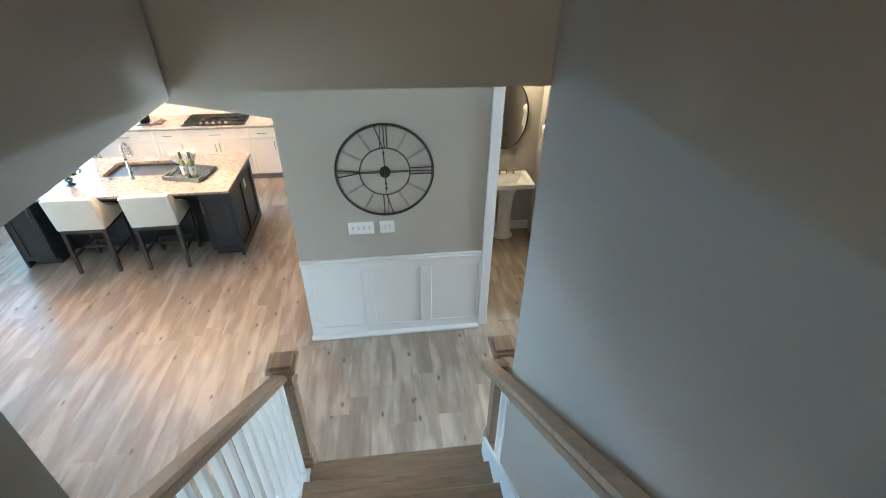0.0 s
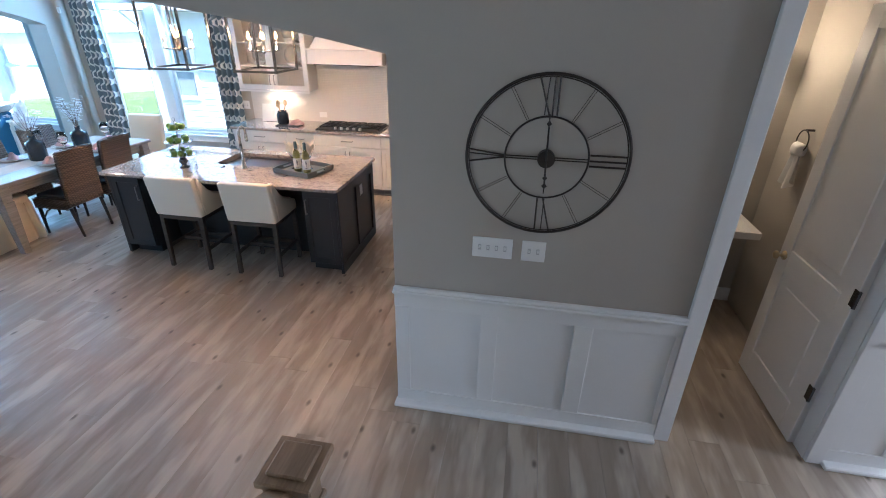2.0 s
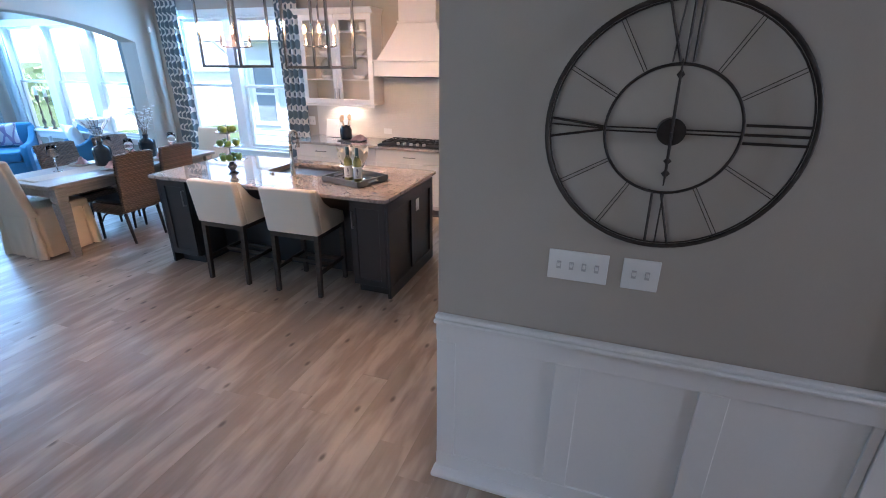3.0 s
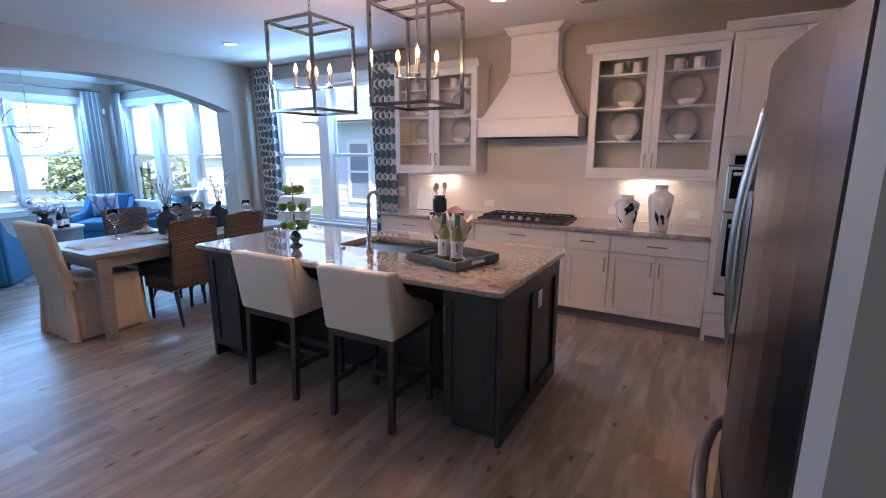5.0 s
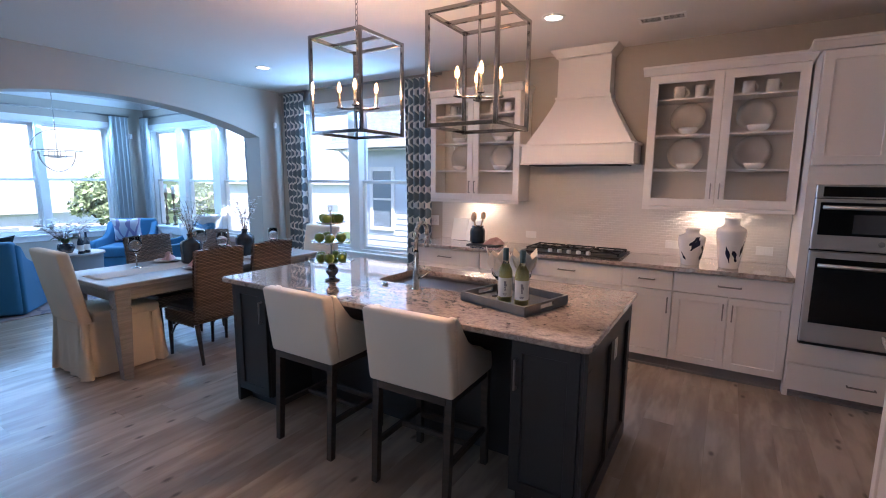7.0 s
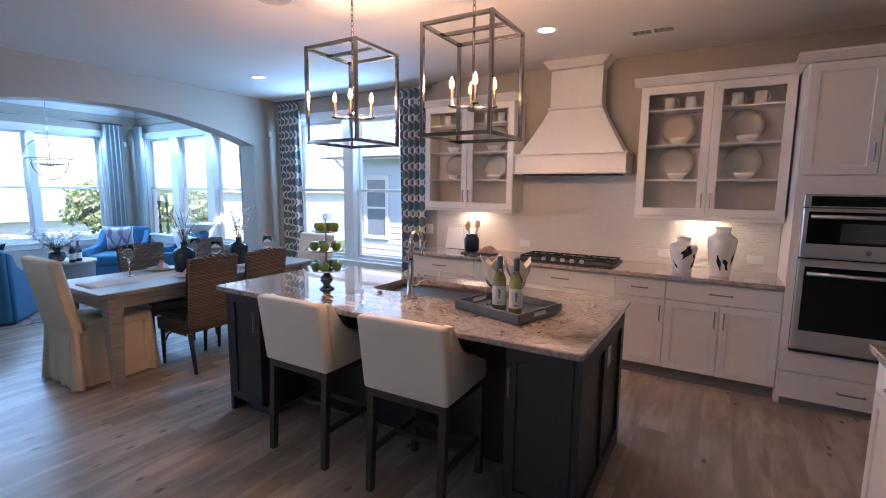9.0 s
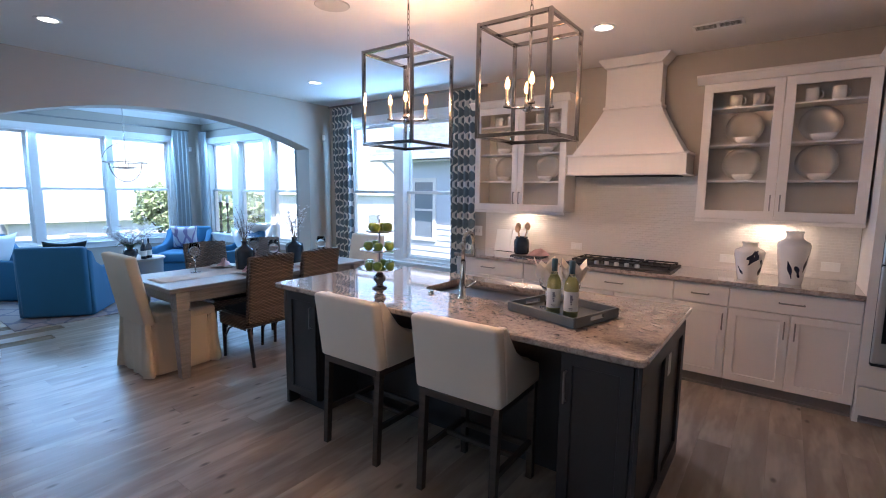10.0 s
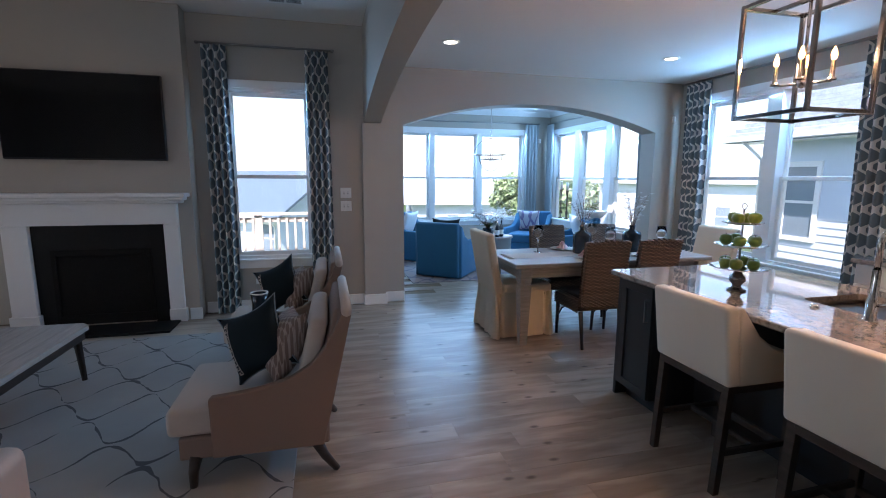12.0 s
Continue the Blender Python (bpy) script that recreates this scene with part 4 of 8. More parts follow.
d = part("door", bowed(-0.453, 0.453, 0.875, 1.77), dark_steel, t)
pts = [(-0.37, -0.066 - 0.04 * math.sin(math.pi * i / 20), 0.93 + 0.80 * i / 20) for i in range(21)]
part("handle", tube(bmesh.new(), pts, 0.023, 12), nickel, d, "bowed steel door handle", True)
d = part("freezer_drawer", bowed(-0.453, 0.453, 0.07, 0.865), dark_steel, t)
part("handle", tube(bmesh.new(), [(-0.36 + 0.72 * i / 12, -0.075 - 0.068 * math.sin(math.pi * i / 12) ** 0.5, 0.80) for i in range(13)], 0.017, 12), nickel, d, "bowed steel drawer handle", True)
# glossy black panel added for the reflection on the bowed door
part("dispenser", boxes((-0.27, -0.08, -0.105, -0.07, 1.02, 1.50), b=0.008), black_glass, t, "glossy black panel on the bowed door")
t = thing("bridge_cabinet", "white shaker cabinet above the refrigerator", "cabinet", (-0.50, 3.92, 0), -90)
part("body", boxes((-0.465, 0.465, 0.021, 0.63, 1.82, 2.54)), cabinet_white, t)
for a, b in ((-0.46, -0.003), (0.003, 0.46)):
    pull(shaker("door", t, a, b, 1.83, 2.53, 0.0, cabinet_white), -0.035 if a < -0.1 else 0.035, 0.0, 1.95, 0.13, True)
part("crown", boxes((-0.465, 0.465, -0.05, 0.63, 2.541, 2.61), b=0.01), cabinet_white, t)
# cabinet run beside the refrigerator, also facing -x
base_cabinet(-0.64, 0.0, 1, 0.0, 0.645, True, (-0.52, 5.04, 0), -90, "white shaker base cabinet beside the refrigerator")
counter("side_countertop", [(-0.555, 0.136, 4.40, 5.70, 0.87, 0.905)], "polished granite countertop beside the refrigerator")

# ---- island ----
IX0, IX1, IY0, IY1 = -4.10, -1.66, 4.87, 5.90
t = thing("kitchen_island", "charcoal painted island with panelled end and knee space", "island", (0, 0, 0))
part("carcass", boxes((IX0 + 0.34, IX1 - 0.34, 5.25, IY1 - 0.02, 0.09, 0.86)), island_grey, t)
part("end_cabinet", boxes((IX1 - 0.34, IX1 - 0.016, IY0 + 0.022, IY1 - 0.001, 0.09, 0.86)), island_grey, t)
part("end_cabinet", boxes((IX0 + 0.016, IX0 + 0.34, IY0 + 0.022, IY1 - 0.001, 0.09, 0.86)), island_grey, t)
part("toe_kick", boxes((IX1 - 0.33, IX1 - 0.04, IY0 + 0.08, IY1 - 0.05, 0, 0.0895), (IX0 + 0.04, IX0 + 0.33, IY0 + 0.08, IY1 - 0.05, 0, 0.0895), (IX0 + 0.33, IX1 - 0.33, 5.27, IY1 - 0.05, 0, 0.0895)), island_grey, t)
for a, b, s in ((IX1 - 0.338, IX1 - 0.02, IX1 - 0.31), (IX0 + 0.02, IX0 + 0.338, IX0 + 0.31)):
    d = shaker("door", t, a, b, 0.10, 0.855, IY0, island_grey, 0.055)
    pull(d, s, IY0, 0.70, 0.15, True)
for x, s in ((IX1 - 0.0155, 1), (IX0 + 0.0155, -1)):
    x0, x1 = (x, x + 0.0155) if s > 0 else (x - 0.0155, x)
    e = part("end_panel", boxes((x0 + 0.004 * (s < 0), x1 - 0.004 * (s > 0), IY0 + 0.002, IY1, 0.0, 0.86)), island_grey, t)
    q0, q1 = (x1 - 0.004, x1 + 0.014) if s > 0 else (x0 - 0.014, x0 + 0.004)
    part("panel_frame", boxes((q0, q1, IY0 + 0.002, IY0 + 0.08, 0.11, 0.77), (q0, q1, 5.35, 5.43, 0.11, 0.77), (q0, q1, IY1 - 0.08, IY1, 0.11, 0.77), (q0, q1, IY0 + 0.002, IY1, 0.77, 0.86), (q0, q1, IY0 + 0.002, IY1, 0.0, 0.11), b=0.002), island_grey, e)
ol = thing("outlet", "white electrical outlet on the island end panel", "outlet", (IX1 + 0.001, 5.52, 0.68), 90)
part("cover", boxes((-0.036, 0.036, -0.005, 0.0, -0.057, 0.057), b=0.002), plate_plastic, ol)
for z in (-0.025, 0.025):
    part("socket", boxes((-0.017, 0.017, -0.0075, -0.0052, z - 0.014, z + 0.014), b=0.001), plate_plastic, ol)
SK = (-3.20, -2.43, 5.34, 5.80)
TX0, TX1, TY0, TY1 = -4.14, -1.625, 4.805, 5.965
bm = bmesh.new()
rc = 0.03
outer = []
for cx, cy, a0 in ((TX1 - rc, TY0 + rc, -90), (TX1 - rc, TY1 - rc, 0), (TX0 + rc, TY1 - rc, 90), (TX0 + rc, TY0 + rc, 180)):
    outer += [(cx + rc * math.cos(radians(a0 + 22.5 * i)), cy + rc * math.sin(radians(a0 + 22.5 * i))) for i in range(5)]
inner = []
ri = 0.06
for cx, cy, a0 in ((SK[1] - ri, SK[2] + ri, -90), (SK[1] - ri, SK[3] - ri, 0), (SK[0] + ri, SK[3] - ri, 90), (SK[0] + ri, SK[2] + ri, 180)):
    inner += [(cx + ri * math.cos(radians(a0 + 22.5 * i)), cy + ri * math.sin(radians(a0 + 22.5 * i))) for i in range(5)]
rings = []
def loop(pts, z, grow=0.0):
    cx, cy = (TX0 + TX1) / 2, (TY0 + TY1) / 2
    return [bm.verts.new((x + grow * (1 if x > cx else -1), y + grow * (1 if y > cy else -1), z)) for x, y in pts]
L = [loop(inner, 0.878), loop(inner, 0.912), loop(outer, 0.912, -0.006), loop(outer, 0.906), loop(outer, 0.884), loop(outer, 0.878, -0.006)]
for a, b in zip(L, L[1:] + L[:1]):
    for i in range(20):
        j = (i + 1) % 20
        bm.faces.new((a[i], a[j], b[j], b[i]))
bmesh.ops.recalc_face_normals(bm, faces=bm.faces[:])
solid("island_countertop", bm, granite, "polished brown and cream granite slab on the island", "countertop")
sink_steel = plain("satin_sink_steel", (0.34, 0.32, 0.30), 0.34, 1.0, vary=0.08, fine=140, relief=0.03)
t = thing("kitchen_sink", "undermount stainless steel sink in the island", "sink", (0, 0, 0))
part("basin", boxes((SK[0] - 0.004, SK[0] + 0.0, SK[2], SK[3], 0.68, 0.877), (SK[1], SK[1] + 0.004, SK[2], SK[3], 0.68, 0.877), (SK[0] - 0.004, SK[1] + 0.004, SK[2] - 0.004, SK[2], 0.68, 0.877), (SK[0] - 0.004, SK[1] + 0.004, SK[3], SK[3] + 0.004, 0.68, 0.877), (SK[0] - 0.004, SK[1] + 0.004, SK[2] - 0.004, SK[3] + 0.004, 0.672, 0.6795)), sink_steel, t)
part("drain", lathe(bmesh.new(), [(0.045, 0), (0.045, 0.004), (0.03, 0.004), (0.026, 0.001), (0, 0.001)], 20, ((SK[0] + SK[1]) / 2, 5.6, 0.6798)), chrome, t)
t = thing("kitchen_faucet", "tall chrome pull-down faucet on the island", "faucet", (-2.80, 5.245, 0.912), 90)
part("base", lathe(bmesh.new(), [(0, 0.0), (0.03, 0.0), (0.03, 0.008), (0.022, 0.014), (0.022, 0.10), (0.017, 0.11), (0.016, 0.24)], 20), chrome, t, smooth=True)
pts = [(0, 0, 0.23), (0, 0, 0.34)] + [(0.058 - 0.058 * math.cos(math.pi * i / 10), 0, 0.355 + 0.058 * math.sin(math.pi * i / 10)) for i in range(11)] + [(0.116, 0, 0.33)]
part("spout", tube(bmesh.new(), pts, 0.0125, 12), chrome, t, smooth=True)
part("spray_head", lathe(bmesh.new(), [(0.0135, 0.335), (0.017, 0.31), (0.0175, 0.265), (0.014, 0.255), (0, 0.255)], 16, (0.116, 0, 0)), chrome, t, smooth=True)
part("lever", tube(bmesh.new(), [(0, -0.02, 0.08), (0, -0.045, 0.085), (0.02, -0.085, 0.12)], 0.007), chrome, t, smooth=True)
solid("air_switch", lathe(bmesh.new(), [(0.02, 0), (0.02, 0.01), (0.012, 0.016), (0, 0.016)], 18), chrome, "small chrome disposal button on the island", "button", (-3.05, 5.25, 0.912), smooth=True)

# ---- lights of the kitchen ----
lantern_metal = plain("dark_polished_nickel", (0.40, 0.395, 0.39), 0.14, 1.0, vary=0.05, fine=30, relief=0.01)


def lantern(x, y, group="island pendants"):
    t = thing("pendant_lantern", "polished nickel box lantern with four lit candle bulbs", "pendant light", (x, y, 0), 0, group)
    z0, z1, h, r = 1.875, 2.447, 0.202, 0.0102
    for sx_, sy_ in ((-1, -1), (1, -1), (1, 1), (-1, 1)):
        part("upright", boxes((sx_ * h - r, sx_ * h + r, sy_ * h - r, sy_ * h + r, z0 - 0.012, z1 + 0.012), b=0.002), lantern_metal, t)
    for z in (z0, z1):
        for s in (-1, 1):
            part("crossbar", boxes((-h + r, h - r, s * h - r, s * h + r, z - r, z + r), b=0.002), lantern_metal, t)
            part("crossbar", boxes((s * h - r, s * h + r, -h + r, h - r, z - r, z + r), b=0.002), lantern_metal, t)
    part("crossbar", boxes((-h + r, h - r, -r, r, z1 - r, z1 + r), b=0.002), lantern_metal, t)
    part("stem", tube(bmesh.new(), [(0, 0, 2.02), (0, 0, z1 + 0.06)], 0.008, 10), lantern_metal, t, smooth=True)
    bm = bmesh.new()
    for i in range(7):
        zc = z1 + 0.075 + 0.033 * i
        ring = [(0.009 * math.cos(a) if i % 2 else 0.0, 0.0 if i % 2 else 0.009 * math.cos(a), zc + 0.02 * math.sin(a)) for a in [2 * math.pi * k / 10 for k in range(10)]]
        tube(bm, ring, 0.0028, 6, True)
    tube(bm, [(0, 0, z1 + 0.28), (0, 0, CEIL - 0.02)], 0.006, 8)
    part("chain", bm, lantern_metal, t, smooth=True)
    part("canopy", lathe(bmesh.new(), [(0, CEIL - 0.028), (0.02, CEIL - 0.026), (0.06, CEIL - 0.008), (0.062, CEIL - 0.0005)], 24), lantern_metal, t, smooth=True)
    part("hub", lathe(bmesh.new(), [(0, 2.01), (0.012, 2.017), (0.024, 2.035), (0.016, 2.055), (0.01, 2.075), (0, 2.075)], 18), lantern_metal, t, smooth=True)
    for i in range(4):
        a = math.radians(33) + i * math.pi / 2
        cx, cy = 0.118 * math.cos(a), 0.118 * math.sin(a)
        arm = part("arm", tube(bmesh.new(), [(0, 0, 2.037), (cx * 0.6, cy * 0.6, 2.035), (cx, cy, 2.037)], 0.006, 8), lantern_metal, t, smooth=True)
        part("candle_sleeve", lathe(bmesh.new(), [(0.02, 2.039), (0.02, 2.047), (0.011, 2.051), (0.0105, 2.135), (0, 2.135)], 14, (cx, cy, 0)), lantern_metal, arm, smooth=True)
        part("bulb", lathe(bmesh.new(), [(0.0065, 2.135), (0.012, 2.147), (0.014, 2.16), (0.009, 2.18), (0.0035, 2.197), (0, 2.20)], 12, (cx, cy, 0)), bulb_glow, arm, "glowing candle bulb", True)
    lamp("pendant_glow", "POINT", 15.5, (1.0, 0.58, 0.30), pose(x, y, 2.20), soft=0.03)


lantern(-3.28, 5.28), lantern(-2.41, 5.28)


def downlight(x, y, z, energy=5):
    t = thing("recessed_light", "lit white recessed ceiling light", "ceiling light", (x, y, z), 0, "recessed lights")
    part("trim", lathe(bmesh.new(), [(0.062, -0.001), (0.066, -0.008), (0.088, -0.006), (0.09, -0.0006)], 28), trim_white, t, smooth=True)
    part("lens", lathe(bmesh.new(), [(0, -0.003), (0.0618, -0.003)], 28), lens_glow, t)
    lamp("downlight_beam", "SPOT", energy, (1.0, 0.68, 0.42), look((x, y, z - 0.012), (x, y, 0)), soft=0.06, cone=radians(120))


for x, y in ((-5.85, 6.57), (-2.47, 6.63), (-5.87, 4.09)):
    downlight(x, y, CEIL)
# two invented, unseen downlights that add a little light to the living room
for x, y in ((-5.0, 0.6), (-2.6, 0.6)):
    downlight(x, y, LIV_CEIL, 0.8)


def vent(x, y, z, rz):
    t = thing("ceiling_vent", "white slotted ceiling air vent", "vent", (x, y, z), rz)
    part("frame", boxes((-0.17, 0.17, -0.075, -0.055, -0.008, -0.0006), (-0.17, 0.17, 0.055, 0.075, -0.008, -0.0006), (-0.17, -0.15, -0.055, 0.055, -0.008, -0.0006), (0.15, 0.17, -0.055, 0.055, -0.008, -0.0006), (-0.01, 0.01, -0.055, 0.055, -0.008, -0.0006), b=0.001), trim_white, t)
    # flat black sheet stands for the shade inside the slots
    part("backing", boxes((-0.15, 0.15, -0.055, 0.055, -0.002, -0.0008)), black_iron, t, "black sheet for the shade between the slats")
    for i in range(4):
        yy = -0.036 + 0.024 * i
        part("slat", boxes((-0.149, 0.149, yy - 0.0015, yy + 0.0015, -0.0045, -0.0025)), trim_white, t)


vent(-1.75, 7.05, CEIL, 0), vent(-6.35, 2.55, LIV_CEIL, 90)
t = thing("ceiling_speaker", "round white ceiling speaker grille", "speaker", (-3.86, 5.15, CEIL))
part("grille", lathe(bmesh.new(), [(0, -0.006), (0.1, -0.006), (0.115, -0.005), (0.12, -0.0006)], 36), plain("speaker_mesh", (0.55, 0.53, 0.5), 0.8, fine=400, relief=0.5), t)

# ---- on the island ----
t = thing("serving_tray", "grey shagreen serving tray with cut-out handles", "tray", (-2.175, 5.30, 0.912), -16)
W, D = 0.225, 0.19
part("base", boxes((-W, W, -D, D, 0.001, 0.01), b=0.002), grey_tray, t)
for s in (-1, 1):
    part("side", boxes((-W, W, s * D - 0.007, s * D + 0.007, 0.0105, 0.055), b=0.002), grey_tray, t)
    x = s * (W - 0.007)
    part("side", boxes((x - 0.007, x + 0.007, -D + 0.0072, D - 0.0072, 0.0105, 0.022), (x - 0.007, x + 0.007, -D + 0.0072, -0.06, 0.022, 0.043), (x - 0.007, x + 0.007, 0.06, D - 0.0072, 0.022, 0.043), (x - 0.007, x + 0.007, -D + 0.0072, D - 0.0072, 0.043, 0.055)), grey_tray, t)


slate_ink = plain("grey_print_ink", (0.22, 0.22, 0.25), 0.6, vary=0.1)


def bottle(x, y):
    t = thing("wine_bottle", "pale green white-wine bottle with a white label", "bottle", (x, y, 0.9225), 34, "wine bottles")
    part("glass", lathe(bmesh.new(), [(0, 0.006), (0.03, 0.0), (0.0375, 0.008), (0.0375, 0.17), (0.034, 0.19), (0.018, 0.222), (0.0145, 0.235), (0.0145, 0.252), (0, 0.252)], 28), wine_glass_green, t, smooth=True)
    part("wine", lathe(bmesh.new(), [(0, 0.008), (0.034, 0.01), (0.034, 0.168), (0.03, 0.188), (0.015, 0.215), (0, 0.215)], 24), plain("white_wine", (0.78, 0.74, 0.36), 0.1, vary=0.05, relief=0, Transmission_Weight=0.45), t, smooth=True)
    part("capsule", lathe(bmesh.new(), [(0.0152, 0.236), (0.0156, 0.3), (0.013, 0.304), (0, 0.304)], 20), plain("teal_capsule", (0.05, 0.10, 0.11), 0.4), t, smooth=True)
    bm = bmesh.new()
    sheet(bm, lambda u, v: (0.0381 * math.sin(2.6 * (u - 0.5) - 0.2), -0.0381 * math.cos(2.6 * (u - 0.5) - 0.2), 0.04 + 0.105 * v), 14, 1)
    lb = part("label", bm, paper_label, t, "white paper label with a dark mark", True)
    bm = bmesh.new()
    for k, (u, v, w, h) in enumerate(((-0.2, 0.112, 0.16, 0.016), (-0.14, 0.1, 0.2, 0.012), (-0.2, 0.088, 0.14, 0.01), (-0.17, 0.076, 0.1, 0.01), (-0.2, 0.056, 0.3, 0.004), (-0.2, 0.05, 0.24, 0.003))):
        sheet(bm, lambda a, b, u=u, v=v, w=w, h=h: (0.0384 * math.sin(u + w * (a - 0.5) * 2), -0.0384 * math.cos(u + w * (a - 0.5) * 2), v + h * b), 6, 1)
    part("print", bm, slate_ink, lb)


bottle(-2.20, 5.235), bottle(-2.095, 5.215)


cream_napkin = plain("cream_voile_napkin", (0.80, 0.73, 0.64), 0.9, vary=0.06, fine=200, relief=0.3)


def goblet(x, y, z, napkin=False, s=1.0):
    t = thing("wine_glass", "clear stemmed wine glass" + (" holding a folded cream napkin" if napkin else " set on the table"), "glass", (x, y, z), random.random() * 360, "wine glasses")
    part("bowl", lathe(bmesh.new(), [(0, 0.0), (0.034 * s, 0.0), (0.034 * s, 0.003), (0.006, 0.008), (0.004, 0.09 * s), (0.012, 0.1 * s), (0.036 * s, 0.13 * s), (0.042 * s, 0.16 * s), (0.034 * s, 0.215 * s), (0.033 * s, 0.215 * s), (0.041 * s, 0.16 * s), (0.035 * s, 0.131 * s), (0, 0.101 * s)], 24), clear_glass, t, smooth=True).visible_shadow = False
    if napkin:
        for k in range(6):
            bm = bmesh.new()
            a = k * 1.05 + 0.3
            ca, sa = math.cos(a), math.sin(a)
            tip = (0.075 * ca, 0.075 * sa, 0.285 - 0.03 * (k % 2))
            sheet(bm, lambda u, v, ca=ca, sa=sa, tip=tip: ((1 - v) * (0.012 * ca - 0.01 * sa * (2 * u - 1)) + v * tip[0] - 0.045 * math.sin(math.pi * v) * sa * (2 * u - 1), (1 - v) * (0.012 * sa + 0.01 * ca * (2 * u - 1)) + v * tip[1] + 0.045 * math.sin(math.pi * v) * ca * (2 * u - 1), 0.125 + (tip[2] - 0.125) * v + 0.008 * math.cos(6 * u)), 8, 8)
            part("napkin_fold", bm, cream_napkin, t, "fold of a cream cloth napkin", True)


goblet(-2.29, 5.34, 0.9225, True), goblet(-2.14, 5.36, 0.9225, True)

t = thing("tiered_stand", "three-tier silver stand filled with green apples", "stand", (-3.42, 5.15, 0.912))
part("foot", lathe(bmesh.new(), [(0, 0.0), (0.05, 0.0), (0.05, 0.006), (0.026, 0.02), (0.022, 0.035), (0.042, 0.06), (0.04, 0.085), (0.018, 0.11), (0.014, 0.125), (0, 0.125)], 28), dark_steel, t, "dark pewter foot", True)
part("rod", tube(bmesh.new(), [(0, 0, 0.125), (0, 0, 0.47)], 0.006, 10), nickel, t, smooth=True)
part("ring", tube(bmesh.new(), [(0.016 * math.cos(a), 0, 0.485 + 0.016 * math.sin(a)) for a in [2 * math.pi * i / 16 for i in range(16)]], 0.003, 6, True), nickel, t, smooth=True)
rng = random.Random(3)
for z, r, n in ((0.127, 0.152, 6), (0.256, 0.132, 5), (0.382, 0.102, 4)):
    part("dish", lathe(bmesh.new(), [(0, z), (r * 0.7, z + 0.001), (r, z + 0.012), (r, z + 0.016), (r * 0.7, z + 0.006), (0, z + 0.005)], 32), chrome, t, "round silver dish", True)
    for i in range(n):
        a = 2 * math.pi * i / n + rng.random() * 0.5
        d = r * 0.56
        ap = thing("apple", "shiny green apple on the tiered stand", "apple", (-3.42 + d * math.cos(a), 5.15 + d * math.sin(a), 0.912 + z + 0.0065), rng.random() * 360, "green apples")
        s = 0.0315 + rng.random() * 0.004
        part("flesh", lathe(bmesh.new(), [(0, 0.1 * s), (0.35 * s, 0.0), (0.8 * s, 0.35 * s), (1.0 * s, 0.95 * s), (0.85 * s, 1.5 * s), (0.45 * s, 1.75 * s), (0.12 * s, 1.66 * s), (0, 1.55 * s)], 16), apple_green, ap, smooth=True)
        part("stalk", tube(bmesh.new(), [(0, 0, 1.56 * s), (0.1 * s, 0, 2.0 * s)], 0.0016, 5), twig, ap)


